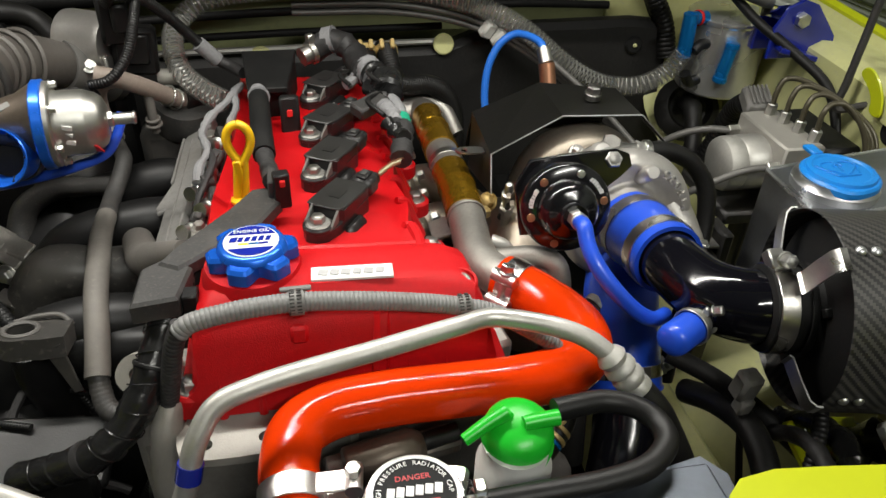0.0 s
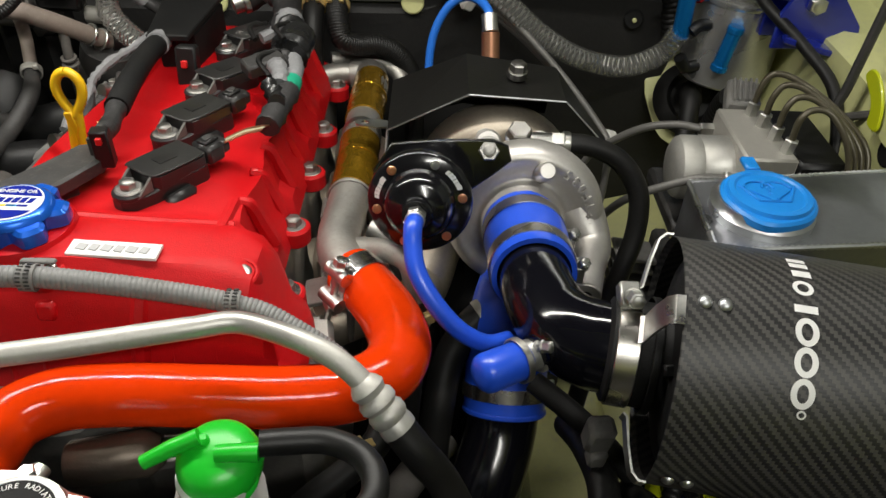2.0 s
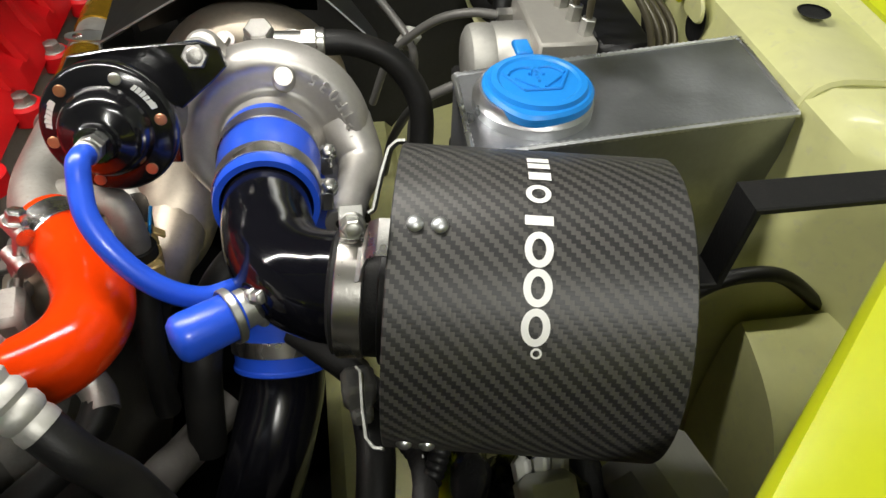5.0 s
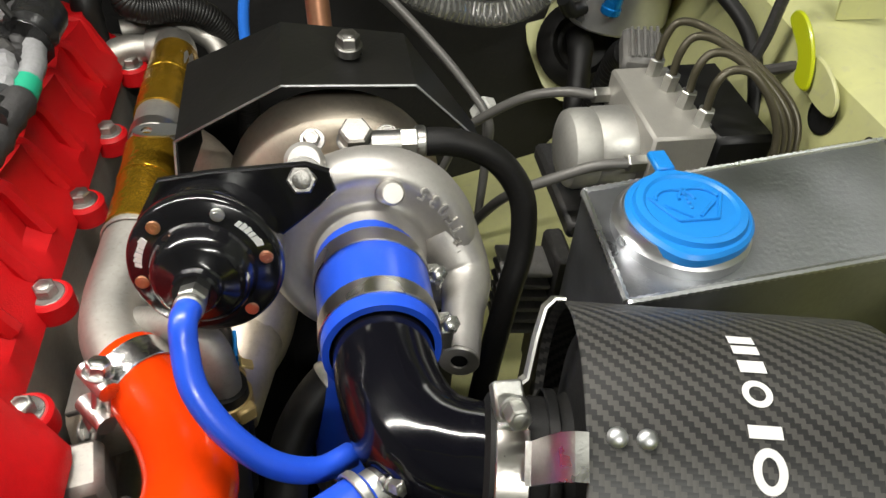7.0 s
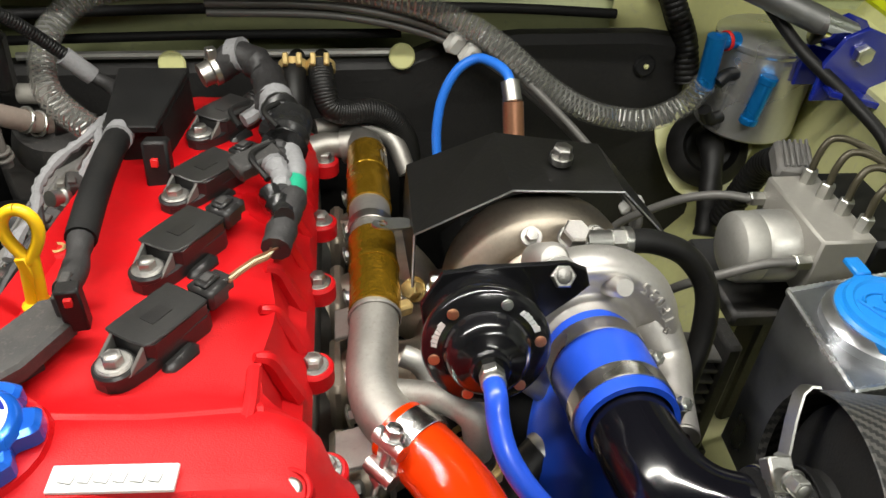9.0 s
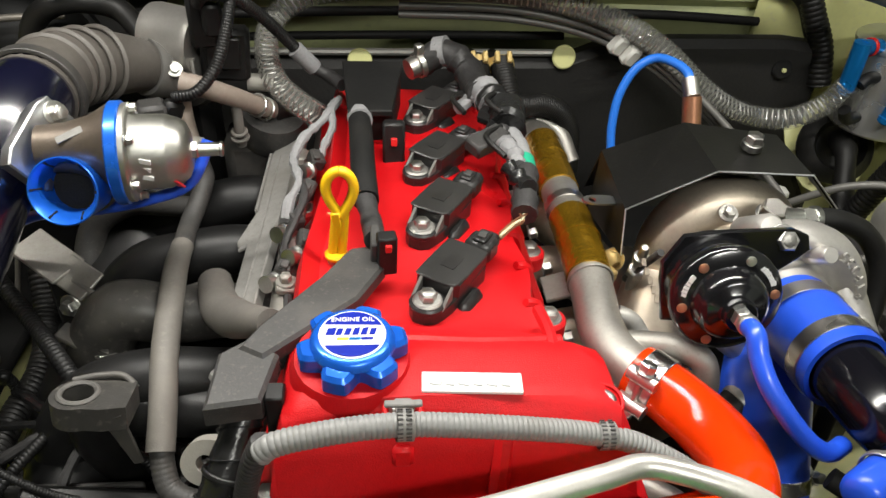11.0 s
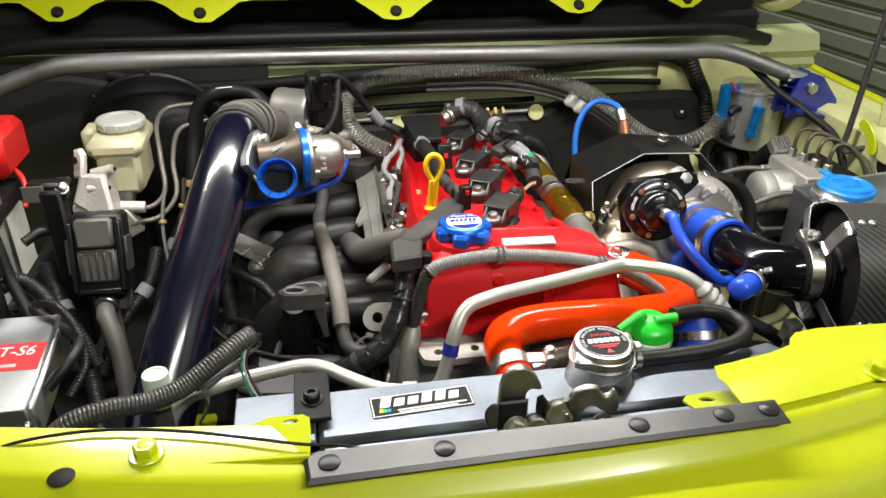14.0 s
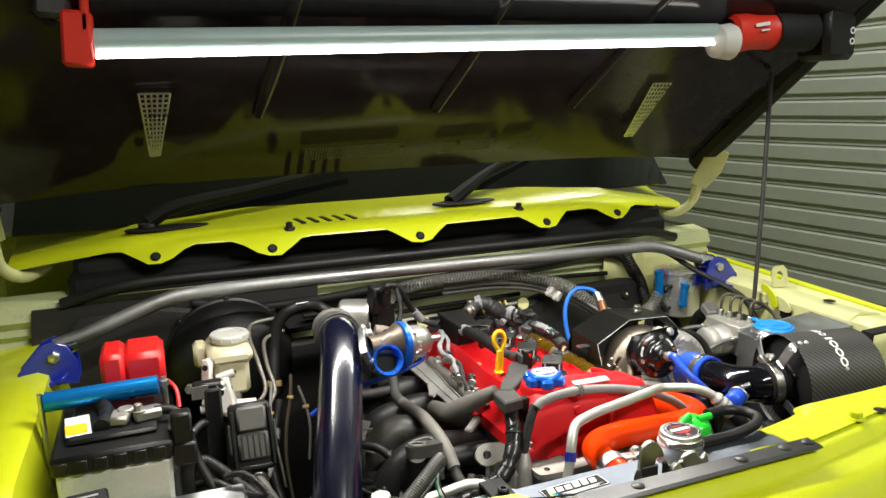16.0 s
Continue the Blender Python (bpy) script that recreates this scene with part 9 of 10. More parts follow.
part("sleeve", ribbed([(-0.289, 0.602, 0.900), (-0.256, 0.566, 0.890), (-0.224, 0.528, 0.889), (-0.205, 0.508, 0.87)], 0.0062, 0.0034, 0.0006, 14), BLACK, thin)

# ---- right: boost pipes by the firewall, hoses and small parts ----
o2 = thing("boost_sensor_line", "bright blue hose arching to a copper sleeved union", "hose", (0.26, 0.76, 0.93))
part("hose", tube([(0.222, 0.755, 0.915), (0.220, 0.765, 0.945), (0.225, 0.775, 0.975), (0.238, 0.780, 0.998), (0.253, 0.778, 1.008), (0.267, 0.760, 1.010), (0.273, 0.748, 1.007), (0.274, 0.742, 1.003)], 0.0042, 12), mat("sky_blue_hose", (0.02, 0.16, 0.66), 0.35, 0, 0.08, 30), o2)
part("union", join(sweep([V(0.274, 0.744, 1.004), V(0.2755, 0.733, 0.992)], 0.0075, 16), hexagon(0.008, 0.004, (0.2752, 0.736, 0.994), (0.1, -0.7, -0.7))), ZINC, o2, "steel hose clamp")
part("sleeve", sweep([V(0.2755, 0.733, 0.992), V(0.277, 0.720, 0.965)], 0.0085, 16), COPPER, o2, "copper sleeve")
bp = thing("brake_line_pair", "pair of grey brake pipes with white clips along the firewall", "brake lines", (0.33, 0.83, 0.9))
for k in range(3):
    o = 0.010 * k
    part("pipe", tube([(0.02, 0.895 - o * 0.3, 1.000 + o), (0.14, 0.893 - o * 0.3, 0.998 + o), (0.22, 0.885 - o * 0.3, 0.985 + o * 0.9), (0.28, 0.872 - o * 0.5, 0.962 + o * 0.8), (0.340, 0.840 - o, 0.925 + o * 0.6), (0.395, 0.79 - o, 0.880 + o * 0.4), (0.412, 0.765 - o, 0.862 + o * 0.2), (0.414, 0.75, 0.83), (0.41, 0.74, 0.76)], 0.0038, 10), PIPECOAT, bp)
for p in ((0.262, 0.868, 0.972), (0.248, 0.872, 0.982), (0.411, 0.763, 0.866)):
    part("clip", box_at(p, (0.016, 0.014, 0.022), (20, 25, 20), 0.003), WHITEP, bp, "white plastic clip")
br = thing("heater_hose", "braided black heater hose from the firewall", "hose", (0.15, 0.83, 0.9))
part("hose", ribbed([(0.122, 0.845, 0.972), (0.124, 0.825, 0.962), (0.130, 0.815, 0.945), (0.145, 0.818, 0.938), (0.165, 0.825, 0.936), (0.185, 0.830, 0.925), (0.200, 0.835, 0.900), (0.205, 0.835, 0.865), (0.205, 0.83, 0.80)], 0.0115, 0.0025, 0.0005, 14), RUBBER, br)
part("hose", tube([(0.098, 0.850, 0.972), (0.098, 0.83, 0.962), (0.098, 0.815, 0.945), (0.098, 0.81, 0.90)], 0.0115, 14), RUBBER, br)
for x in (0.098, 0.122):
    part("clip", join(ring(0.0135, 0.0112, 0.009, (x, 0.842, 0.966), (0, 0.7, 0.5)), box_at((x - 0.006, 0.836, 0.981), (0.005, 0.012, 0.006), (35, 0, 0), 0.001), box_at((x + 0.006, 0.836, 0.981), (0.005, 0.012, 0.006), (35, 0, 0), 0.001)), BRASSY, br, "yellow spring clip")
    part("stub", sweep([V(x, 0.842, 0.966), V(x, 0.905, 0.952)], 0.0085, 14), MATT, br)
wo = thing("coolant_outlet", "cast metal coolant pipes behind the engine", "pipe", (0.14, 0.82, 0.88))
part("pipe", tube([(0.100, 0.80, 0.905), (0.125, 0.812, 0.908), (0.150, 0.815, 0.905)], 0.012, 14), CAST, wo)
part("pipe", tube([(0.115, 0.83, 0.915), (0.15, 0.838, 0.915), (0.185, 0.828, 0.905), (0.20, 0.805, 0.88)], 0.009, 14), CAST, wo)
gr = thing("firewall_grommet", "black rubber firewall grommet with a cable boot", "grommet", (0.52, 0.85, 0.88))
part("collar", lathe([(0.042, 0), (0.044, 0.008), (0.038, 0.018), (0.030, 0.022), (0.024, 0.014), (0.012, 0.012), (0, 0.012)], (0.530, 0.870, 0.862), (-0.15, -0.75, 0.6), 36), RUBBER, gr)
part("boot", taped([(0.520, 0.855, 0.882), (0.515, 0.830, 0.885), (0.508, 0.80, 0.86), (0.50, 0.77, 0.82)], 0.0115, 12, 71), RUBBER, gr)
part("loom", ribbed([(0.512, 0.77, 0.84), (0.515, 0.755, 0.89), (0.514, 0.738, 0.925), (0.511, 0.718, 0.942)], 0.013, 0.006, 0.001, 12), RUBBER, gr)
part("pad", prism([(0.03 * math.cos(radians(a)) * (1.75 + 0.2 * math.sin(3 * radians(a))), 0.058 * math.sin(radians(a))) for a in range(0, 360, 15)], 0.002, place((0.533, 0.880, 0.858), (-0.15, -0.75, 0.6), (0, 0, 1)), 0.0005), PALE, gr)
bl = thing("fender_loom", "black loom sagging past the strut bracket", "wiring loom", (0.55, 0.75, 0.95))
part("sleeve", tube([(0.515, 0.905, 1.045), (0.528, 0.85, 1.035), (0.545, 0.79, 1.01), (0.575, 0.74, 0.985), (0.592, 0.70, 0.965), (0.596, 0.67, 0.93), (0.59, 0.64, 0.88)], 0.0058, 10), RUBBER, bl)
part("sleeve", ribbed([(0.46, 0.925, 1.04), (0.475, 0.915, 1.005), (0.492, 0.905, 0.97), (0.50, 0.895, 0.93)], 0.013, 0.006, 0.001, 12), RUBBER, bl)
fh = thing("firewall_harness", "black harness and pipes along the bulkhead", "harness", (0.1, 0.92, 1.0))
part("sleeve", tube([(-0.44, 0.92, 1.035), (-0.36, 0.915, 1.015), (-0.25, 0.925, 1.01), (0.0, 0.93, 1.022), (0.25, 0.93, 1.028), (0.40, 0.93, 1.035), (0.46, 0.925, 1.02), (0.485, 0.918, 0.98)], 0.0095, 12), MATT, fh)
part("pipe", tube([(-0.25, 0.915, 0.985), (0.0, 0.925, 0.992), (0.30, 0.925, 0.995), (0.42, 0.925, 0.99)], 0.0050, 10), MATT, fh)
part("pipe", tube([(-0.30, 0.905, 0.963), (0.0, 0.912, 0.971), (0.20, 0.915, 0.973)], 0.0045, 10), MATT, fh)

# exhaust manifold and brackets between engine and turbo
ex = thing("exhaust_manifold", "rough cast exhaust manifold below the pipe", "exhaust manifold", (0.18, 0.62, 0.75))
for y in (0.50, 0.585, 0.67, 0.755):
    part("runner", tube([(0.125, y, 0.835), (0.155, y + 0.004, 0.845), (0.19, y * 0.7 + 0.185, 0.842), (0.225, 0.625, 0.835)], 0.021, 16), IRON, ex)
    part("flange", box_at((0.132, y, 0.838), (0.012, 0.055, 0.048), (0, 0, 0), 0.004), IRON, ex)
    part("stud", bolt_mesh((0.139, y + 0.034, 0.862), (1, 0, 0.3), 0.0055, 0.007), ZINC, ex)
    part("stud", bolt_mesh((0.139, y - 0.03, 0.872), (1, 0, 0.3), 0.0055, 0.007), ZINC, ex)
part("collector", tube([(0.20, 0.50, 0.83), (0.215, 0.58, 0.84), (0.225, 0.68, 0.84)], [0.022, 0.03, 0.026], 18), IRON, ex)
for y in (0.49, 0.60):
    part("bracket", box_at((0.148, y, 0.888), (0.036, 0.03, 0.004), (0, -18, 0), 0.001), CAST, ex)
    part("bracket", box_at((0.166, y, 0.868), (0.004, 0.03, 0.040), (0, 0, 0), 0.001), CAST, ex)
part("clip", box_at((0.178, 0.592, 0.905), (0.016, 0.010, 0.010), (0, 0, 20), 0.002), BRASSY, ex)
hx = thing("lower_coolant_pipe", "cast lower pipe and elbow below the orange hose", "pipe", (0.2, 0.42, 0.8))
part("pipe", tube([(0.160, 0.425, 0.868), (0.182, 0.412, 0.866), (0.195, 0.398, 0.862), (0.198, 0.388, 0.858)], 0.0095, 16), CAST, hx)
part("hose", tube([(0.197, 0.392, 0.859), (0.192, 0.380, 0.853), (0.175, 0.366, 0.842), (0.150, 0.350, 0.830), (0.130, 0.338, 0.81), (0.12, 0.33, 0.76)], 0.0100, 16), RUBBER, hx, "black rubber hose")
sc_ = part("spring_clip", join(ring(0.0115, 0.0100, 0.0035, (0.188, 0.3770, 0.851), (-0.75, -0.60, -0.40)), ring(0.0115, 0.0100, 0.0035, (0.183, 0.3728, 0.8480), (-0.75, -0.60, -0.40)), box_at((0.187, 0.372, 0.862), (0.012, 0.006, 0.0016), (20, 20, 40), 0.0004)), BRASSY, hx, "brass spring clip")
part("band", ring(0.0107, 0.0095, 0.003, (0.180, 0.3702, 0.8458), (-0.75, -0.60, -0.40)), SKYBLUE, sc_, "blue tie")
part("lug", box_at((0.150, 0.435, 0.885), (0.02, 0.03, 0.03), (0, 0, 10), 0.004), CAST, hx)
hs = thing("coolant_hose", "grey rubber hose low beside the charge pipe", "hose", (0.23, 0.4, 0.72))
part("hose", tube([(0.245, 0.47, 0.74), (0.230, 0.455, 0.735), (0.215, 0.43, 0.74), (0.205, 0.40, 0.76), (0.19, 0.37, 0.76)], 0.014, 14), GREYR, hs)
part("clip", ring(0.0155, 0.0140, 0.008, (0.197, 0.383, 0.760), (-0.4, -0.8, 0.1)), ZINC, hs)
hs2 = thing("coolant_hose", "curved black rubber hose below the intake elbow", "hose", (0.24, 0.43, 0.8))
part("hose", tube([(0.285, 0.51, 0.86), (0.262, 0.50, 0.85), (0.243, 0.48, 0.83), (0.235, 0.455, 0.80), (0.23, 0.43, 0.74)], 0.013, 14), RUBBER, hs2)
part("clip", ring(0.0145, 0.0130, 0.008, (0.272, 0.505, 0.8545), (-0.8, -0.35, -0.4)), ZINC, hs2)
cs = thing("resistor_stack", "finned grey resistor on the side of the bay", "resistor", (0.425, 0.60, 0.8))
for k in range(6):
    part("fin", box_at((0.405, 0.585, 0.858 - 0.012 * k), (0.036, 0.030, 0.004), (0, 8, 0), 0.001), GREYP, cs)
part("base", box_at((0.43, 0.588, 0.80), (0.014, 0.036, 0.14), (0, 0, 0), 0.003), DARKG, cs)
part("foot", box_at((0.435, 0.588, 0.66), (0.02, 0.036, 0.16), (0, 0, 0), 0.003), DARKG, cs)
sc = thing("sensor_connector", "grey sensor connector hanging on black wires", "connector", (0.338, 0.373, 0.85))
part("body", join(box_at((0.336, 0.376, 0.872), (0.018, 0.016, 0.026), (10, 0, 5), 0.003), box_at((0.337, 0.373, 0.854), (0.012, 0.012, 0.016), (10, 0, 5), 0.002)), GREYP, sc)
part("wire", tube([(0.337, 0.371, 0.848), (0.340, 0.366, 0.82), (0.35, 0.36, 0.77), (0.36, 0.35, 0.70)], 0.003, 8), RUBBER, sc)
kb = thing("headlamp_wiring", "black sleeved wires and white plug below the canister", "wiring loom", (0.40, 0.29, 0.85))
part("sleeve", ribbed([(0.335, 0.30, 0.80), (0.355, 0.31, 0.83), (0.372, 0.33, 0.86), (0.385, 0.36, 0.88)], 0.006, 0.004, 0.0008, 10), BLACK, kb)
part("sleeve", tube([(0.30, 0.43, 0.86), (0.335, 0.40, 0.85), (0.38, 0.36, 0.82), (0.42, 0.32, 0.78), (0.44, 0.29, 0.72)], 0.008, 10), MATT, kb)
part("sleeve", taped([(0.36, 0.27, 0.79), (0.39, 0.285, 0.83), (0.41, 0.30, 0.84), (0.44, 0.31, 0.80)], 0.012, 10, 81, 0.2), SHINYTAPE, kb)
part("plug", join(box_at((0.4240, 0.304, 0.866), (0.030, 0.024, 0.020), (30, 4, 6), 0.005), *[box_at((0.4140 + 0.0095 * k, 0.3165, 0.870 + 0.001 * (k % 2)), (0.0085, 0.016, 0.014), (30, 4, 6 - 8 * k), 0.0035) for k in range(3)]), WHITEP, kb, "white plastic plug")
part("boot", taped([(0.415, 0.345, 0.80), (0.424, 0.338, 0.832), (0.430, 0.328, 0.846), (0.440, 0.300, 0.842), (0.444, 0.27, 0.82)], 0.015, 14, 83, 0.2), SHINYTAPE, kb, "shiny black boot")
part("sleeve", taped([(0.385, 0.40, 0.80), (0.392, 0.36, 0.835), (0.392, 0.335, 0.85), (0.384, 0.305, 0.855), (0.378, 0.28, 0.84)], 0.010, 12, 84, 0.2), SHINYTAPE, kb)
part("cord", taped([(0.362, 0.37, 0.82), (0.366, 0.345, 0.845), (0.366, 0.325, 0.855), (0.362, 0.30, 0.855), (0.358, 0.27, 0.83)], 0.0065, 10, 85, 0.1), LOOM, kb)
for k in range(9):
    part("stitch", box_at((0.3665 - 0.0004 * k, 0.338 - 0.005 * k, 0.8585 - 0.0005 * k), (0.0010, 0.0022, 0.0012), (10, 0, 0)), WHITE, kb)
part("hose", tube([(0.335, 0.44, 0.80), (0.340, 0.40, 0.825), (0.343, 0.36, 0.835), (0.338, 0.32, 0.82), (0.330, 0.29, 0.78)], 0.011, 14), RUBBER, kb)
part("hose", tube([(0.458, 0.40, 0.76), (0.462, 0.36, 0.80), (0.460, 0.33, 0.815), (0.455, 0.29, 0.80)], 0.014, 14), MATT, kb)
hl = thing("headlamp_housing", "grey and black rear of the headlamp housing", "headlamp", (0.49, 0.27, 0.80))
part("shell", join(box_at((0.497, 0.318, 0.822), (0.046, 0.055, 0.07), (18, 6, 28), 0.009)), LIGHTG, hl)
part("back", lathe([(0.06, 0), (0.058, 0.03), (0.035, 0.05), (0, 0.05)], (0.50, 0.23, 0.78), (0, 1, 0.2), 28), MATT, hl)
part("leg", block(0.47, 0.52, 0.20, 0.26, 0.45, 0.78, 0.004), MATT, hl)
# plain black boxes, added to keep the gaps between the parts dark
lf = thing("bay_filler", "plain black blocks added to fill the depths of the bay", "ducting", (0.1, 0.3, 0.45))
part("dark_block", block(-0.24, 0.28, 0.27, 0.33, 0.45, 0.80, 0.02), MATT, lf)
part("dark_block", block(0.28, 0.42, 0.22, 0.34, 0.45, 0.74, 0.02), MATT, lf)
part("dark_block", block(-0.46, -0.36, 0.20, 0.36, 0.45, 0.80, 0.02), MATT, lf)
part("dark_block", block(-0.34, -0.27, 0.44, 0.80, 0.45, 0.70, 0.02), MATT, lf)
part("dark_block", block(0.24, 0.36, 0.56, 0.86, 0.45, 0.80, 0.02), MATT, lf)

# ---- small things between the charge pipe, the manifold and the battery ----
sb = thing("solenoid_bracket", "pale folded steel bracket with a bolt beside the charge pipe", "bracket", (-0.25, 0.62, 0.86))
part("plate", join(box_at((-0.262, 0.628, 0.900), (0.050, 0.030, 0.003), (10, 12, -35), 0.001), box_at((-0.236, 0.610, 0.893), (0.036, 0.026, 0.003), (25, 8, -35), 0.001), box_at((-0.228, 0.600, 0.878), (0.040, 0.003, 0.030), (0, 0, -35), 0.001)), CAST, sb)
part("bolt", bolt_mesh((-0.237, 0.592, 0.880), (-0.3, -0.9, 0.2), 0.006, 0.006), ZINC, sb)
part("stud", sweep([V(-0.215, 0.588, 0.885), V(-0.178, 0.590, 0.882)], 0.0055, 12), CAST, sb)
part("post", block(-0.262, -0.235, 0.612, 0.630, 0.70, 0.890, 0.004), MATT, sb)
wp2 = thing("wire_plug", "small white plug with loose grey wires on the inner rail", "connector", (-0.345, 0.56, 0.74))
part("plug", box_at((-0.340, 0.545, 0.758), (0.030, 0.016, 0.014), (20, 30, 30), 0.002), WHITEP, wp2)
for k in range(4):
    part("wire", tube([(-0.330, 0.540 - 0.004 * k, 0.752), (-0.312 + 0.004 * k, 0.528, 0.750), (-0.305, 0.520 + 0.005 * k, 0.735), (-0.318, 0.52, 0.71)], 0.0015, 6), (GREYR, WHITEP, YELPRINT, GREYR)[k], wp2)
part("clip", box_at((-0.352, 0.56, 0.735), (0.020, 0.020, 0.030), (0, 0, 20), 0.004), BLACK, wp2)
ir = thing("inner_rail", "lime painted pressed inner rail with ribs", "rail", (-0.33, 0.5, 0.6))
part("pressing", tube([(-0.30, 0.40, 0.62), (-0.305, 0.46, 0.65), (-0.31, 0.54, 0.67), (-0.32, 0.60, 0.65)], [0.02, 0.030, 0.032, 0.025], 14), LIME, ir)
for k in range(5):
    part("rib", box_at((-0.288 + 0.003 * k, 0.440 + 0.014 * k, 0.680), (0.030, 0.005, 0.012), (0, 20, 20), 0.002), LIME, ir)
part("foot", block(-0.345, -0.30, 0.44, 0.56, 0.45, 0.70, 0.01), LIME, ir)
iw = thing("injector_wiring", "grey taped injector wires beside the rocker cover", "wiring loom", (-0.06, 0.65, 0.95))
for k, q in enumerate(([(-0.037, 0.768, 0.968), (-0.040, 0.748, 0.972), (-0.050, 0.722, 0.970), (-0.064, 0.700, 0.966), (-0.0705, 0.672, 0.962), (-0.066, 0.652, 0.962), (-0.064, 0.640, 0.960), (-0.070, 0.622, 0.956), (-0.072, 0.604, 0.950)],
                       [(-0.040, 0.765, 0.968), (-0.043, 0.738, 0.972), (-0.041, 0.718, 0.966), (-0.047, 0.705, 0.958), (-0.052, 0.690, 0.950)],
                       [(-0.064, 0.648, 0.960), (-0.059, 0.628, 0.957), (-0.064, 0.606, 0.952), (-0.071, 0.580, 0.944), (-0.066, 0.548, 0.936), (-0.064, 0.510, 0.932)])):
    part("wire", taped(q, 0.0038 - 0.0004 * k, 8, 90 + k, 0.26, 0.005), (GREYTAPE, GREYTAPE, LOOM)[k], iw)
for x, y, z, turn in ((-0.0540, 0.690, 0.951, 20), (-0.0590, 0.646, 0.950, -15), (-0.0665, 0.612, 0.946, 30), (-0.0560, 0.585, 0.946, 5), (-0.0700, 0.566, 0.938, -10)):
    plug_ = part("plug", join(box_at((x, y, z), (0.012, 0.017, 0.012), (10, 20, turn), 0.002), box_at((x + 0.001, y - 0.006, z + 0.007), (0.006, 0.007, 0.003), (10, 20, turn), 0.0008)), DARKG, iw)
    part("collar", lathe([(0, 0), (0.0062, 0), (0.0068, 0.001), (0.0068, 0.004), (0.0050, 0.005), (0.0050, 0.009), (0.0062, 0.010), (0.0062, 0.014), (0, 0.014)], (x - 0.004, y - 0.010, z - 0.004), (-0.35, -0.55, 0.25), 18), ZINC, plug_, "bright metal collar")
rail = thing("fuel_rail", "cast alloy fuel rail half hidden beside the rocker cover", "fuel rail", (-0.068, 0.62, 0.925))
part("rail", sweep([V(-0.0690, 0.730, 0.930), V(-0.0700, 0.520, 0.926)], 0.0085, 16), CAST, rail)
for y in (0.545, 0.625, 0.700):
    part("lug", join(box_at((-0.0670, y, 0.938), (0.014, 0.016, 0.006), (0, 8, 0), 0.0015), bolt_mesh((-0.0670, y, 0.941), (0, 0, 1), 0.0045, 0.005)), CAST, rail)
rb = thing("spare_relay", "black relay box with white printed lid by the battery", "relay", (-0.585, 0.41, 0.9))
RB = pose(-0.586, 0.412, 0.940, 14, 0, 6)
part("case", block(-0.022, 0.022, -0.018, 0.020, -0.022, 0.020, 0.003, RB), BLACK, rb)
for k in range(4):
    part("mark", block(-0.014, 0.012 - 0.004 * (k % 2), 0.008 - 0.006 * k, 0.0105 - 0.006 * k, 0.0202, 0.0206, 0.0001, RB), SILVERP, rb)
part("bracket", block(-0.60, -0.57, 0.41, 0.43, 0.70, 0.925, 0.003), MATT, rb)
jh = thing("coolant_elbow", "weathered grey moulded elbow hose low beside the charge pipe", "hose", (-0.385, 0.5, 0.8))
part("elbow", taped([(-0.395, 0.540, 0.880), (-0.392, 0.515, 0.878), (-0.382, 0.495, 0.862), (-0.376, 0.480, 0.835), (-0.372, 0.46, 0.79), (-0.37, 0.45, 0.70)], 0.0098, 16, 77, 0.09, 0.009), DUSTR, jh)
part("band_clamp", ring(0.0124, 0.0098, 0.007, (-0.394, 0.530, 0.879), (0, 1, 0.05), 0.0006), STAIN, jh)
for k, q in enumerate(([(-0.470, 0.60, 0.90), (-0.450, 0.56, 0.87), (-0.430, 0.53, 0.84), (-0.41, 0.48, 0.80), (-0.40, 0.42, 0.76)], [(-0.36, 0.66, 0.88), (-0.37, 0.62, 0.85), (-0.40, 0.58, 0.82), (-0.42, 0.54, 0.78)], [(-0.33, 0.74, 0.90), (-0.345, 0.70, 0.87), (-0.36, 0.65, 0.83), (-0.35, 0.58, 0.78)])):
    cable = thing("battery_lead", "black sleeved lead low beside the battery", "cable", q[0], group="battery leads")
    part("sleeve", ribbed(q, 0.0095 - 0.001 * k, 0.0036, 0.0006, 14), BLACK, cable)
    part("wrap", sweep([V(q[1]), V(q[1]).lerp(V(q[2]), 0.25)], 0.0108 - 0.001 * k, 12), GREYTAPE, cable)
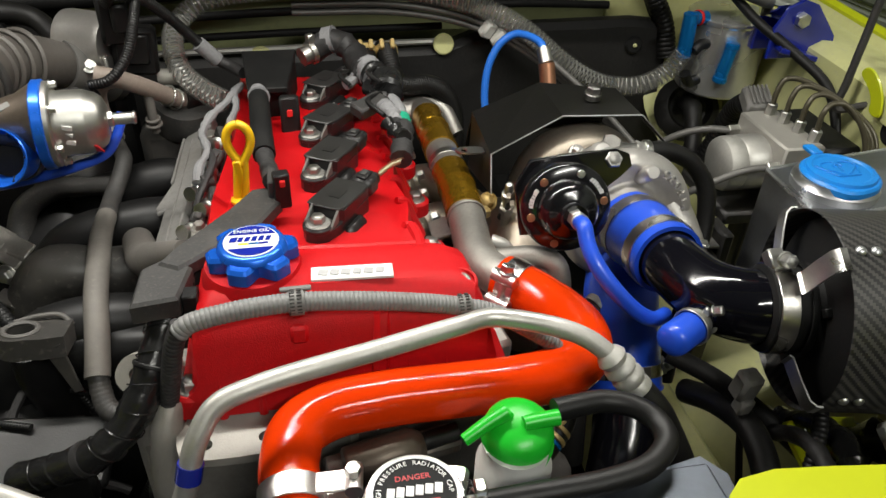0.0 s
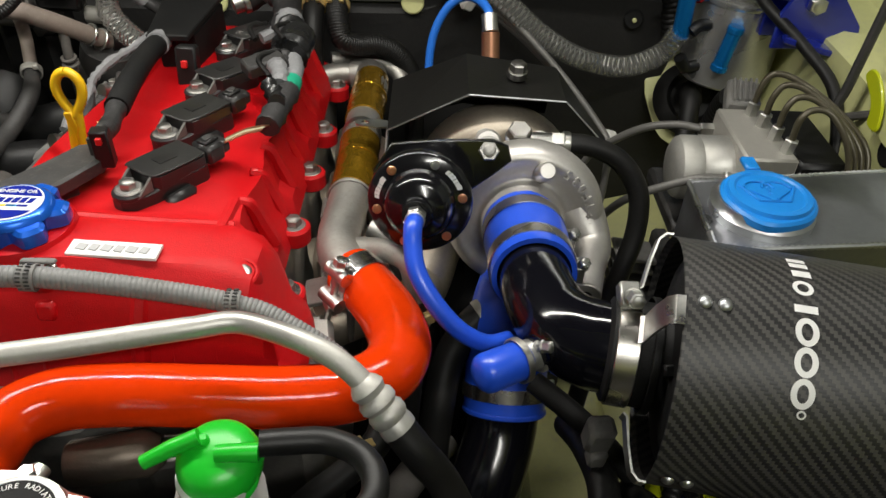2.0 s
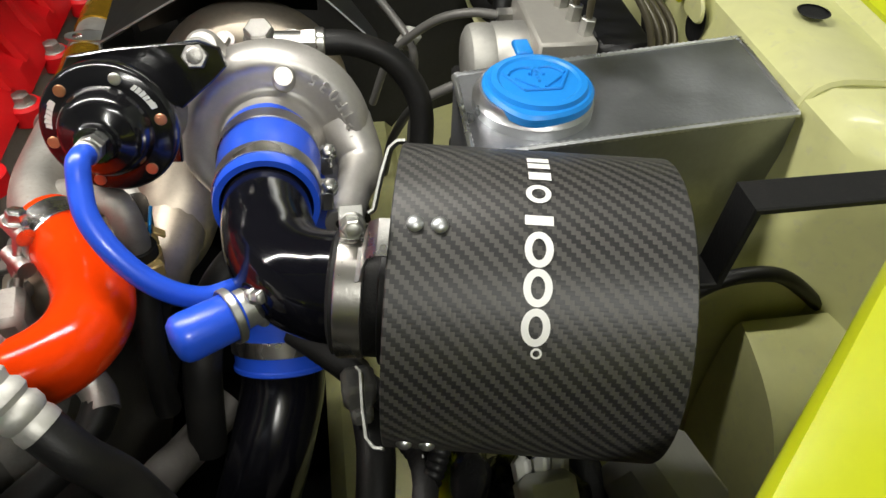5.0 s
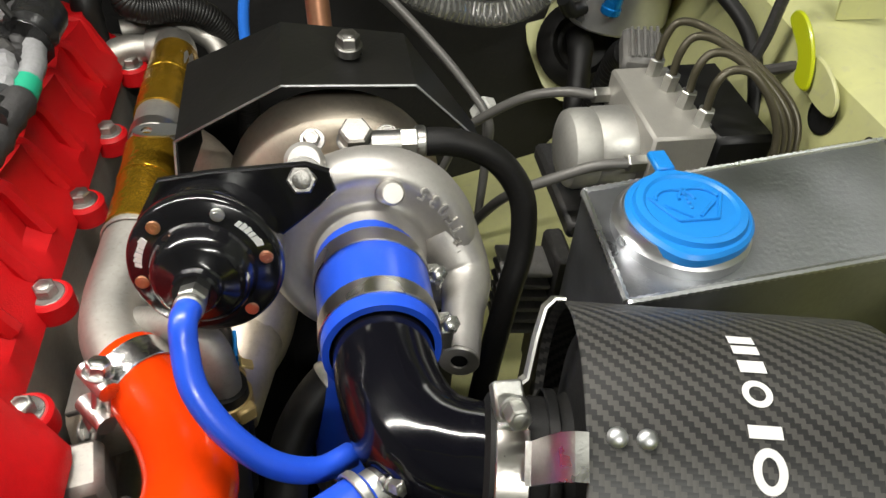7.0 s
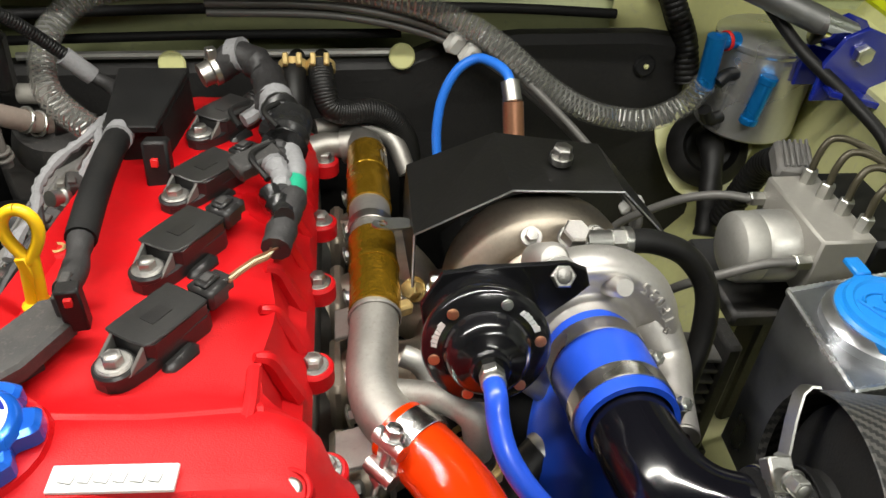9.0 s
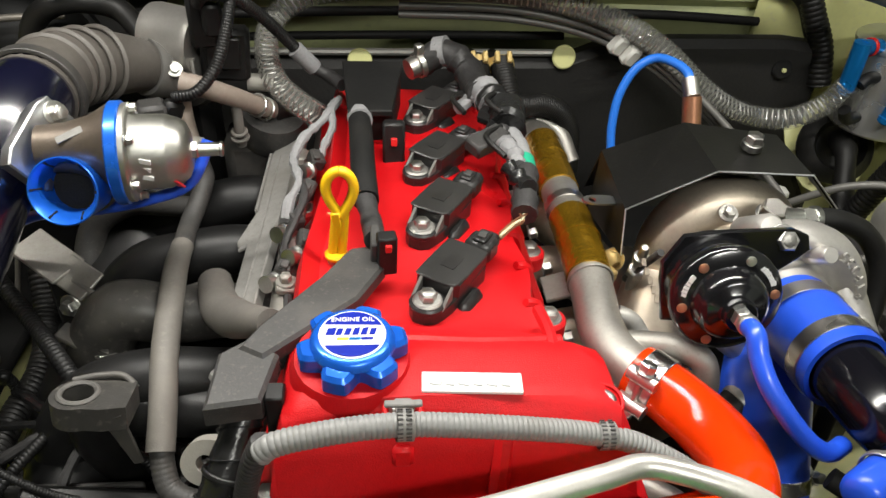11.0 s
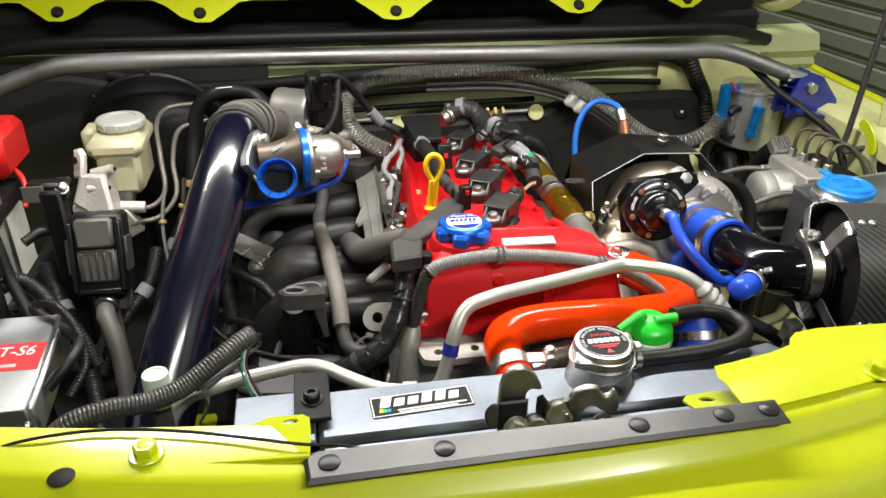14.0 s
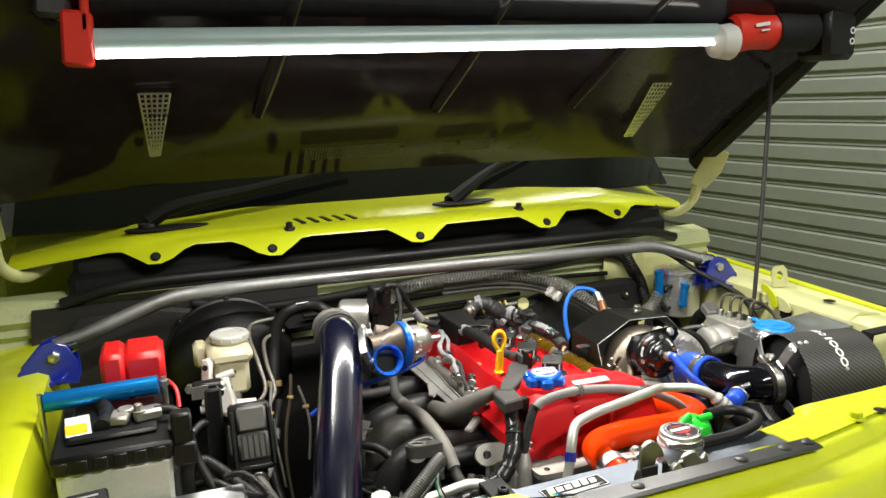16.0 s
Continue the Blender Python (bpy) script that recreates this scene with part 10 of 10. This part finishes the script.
for k, (q, m_) in enumerate((([(-0.318, 0.680, 0.965), (-0.322, 0.670, 0.935), (-0.332, 0.660, 0.895), (-0.338, 0.650, 0.850), (-0.335, 0.63, 0.78)], OLIVEPIPE), ([(-0.306, 0.690, 0.940), (-0.300, 0.672, 0.915), (-0.298, 0.655, 0.885), (-0.305, 0.640, 0.84)], GREYR), ([(-0.345, 0.700, 0.950), (-0.352, 0.680, 0.910), (-0.350, 0.660, 0.870), (-0.342, 0.645, 0.80)], GREYP))):
    tl = thing("vacuum_line", "thin vacuum line hanging behind the charge pipe", "hose", q[0], group="vacuum lines")
    part("tube", tube(q, 0.0026 - 0.0004 * (k > 0), 10), m_, tl)
    part("clip", ring(0.0050, 0.0030, 0.005, V(q[1]), V(q[2]) - V(q[1])), BRASSY, tl)
rr = random.Random(7)
for k in range(9):
    x, y = -0.285 + 0.022 * k + 0.01 * rr.random(), 0.56 - 0.018 * k + 0.05 * rr.random()
    q = [(x, y, 0.80), (x + rr.uniform(-0.02, 0.02), y + rr.uniform(-0.02, 0.03), 0.835), (x + rr.uniform(-0.04, 0.04), y + rr.uniform(-0.05, 0.03), 0.850), (x + rr.uniform(-0.06, 0.06), y + rr.uniform(-0.08, 0.0), 0.825), (x + rr.uniform(-0.06, 0.06), y - 0.06, 0.77)]
    lw = thing("lower_wire", "black wire looping low in the engine bay", "wire", q[0], group="lower wires")
    part("sleeve", ribbed(q, 0.0042, 0.0028, 0.0005, 10) if k % 3 == 0 else taped(q, 0.0036, 8, 120 + k, 0.2, 0.006), (BLACK, SHINYTAPE, LOOM)[k % 3], lw)
    part("clip", box_at(V(q[2]), (0.010, 0.008, 0.012), (10 * k, 20, 30 * k), 0.002), (BLACK, GREYP, DARKG)[k % 3], lw)
bk = thing("manifold_bracket", "dusty steel brackets bolted beside the manifold", "bracket", (-0.21, 0.56, 0.84))
part("arm", join(box_at((-0.215, 0.560, 0.868), (0.055, 0.016, 0.004), (0, 18, -20), 0.001), box_at((-0.238, 0.569, 0.850), (0.004, 0.016, 0.05), (0, 0, -20), 0.001)), CAST, bk)
part("bolt", bolt_mesh((-0.205, 0.557, 0.867), (0.2, -0.3, 1), 0.0055, 0.006), BOLT, bk)
part("arm", box_at((-0.165, 0.60, 0.880), (0.05, 0.012, 0.004), (10, -10, 15), 0.001), CAST, bk)
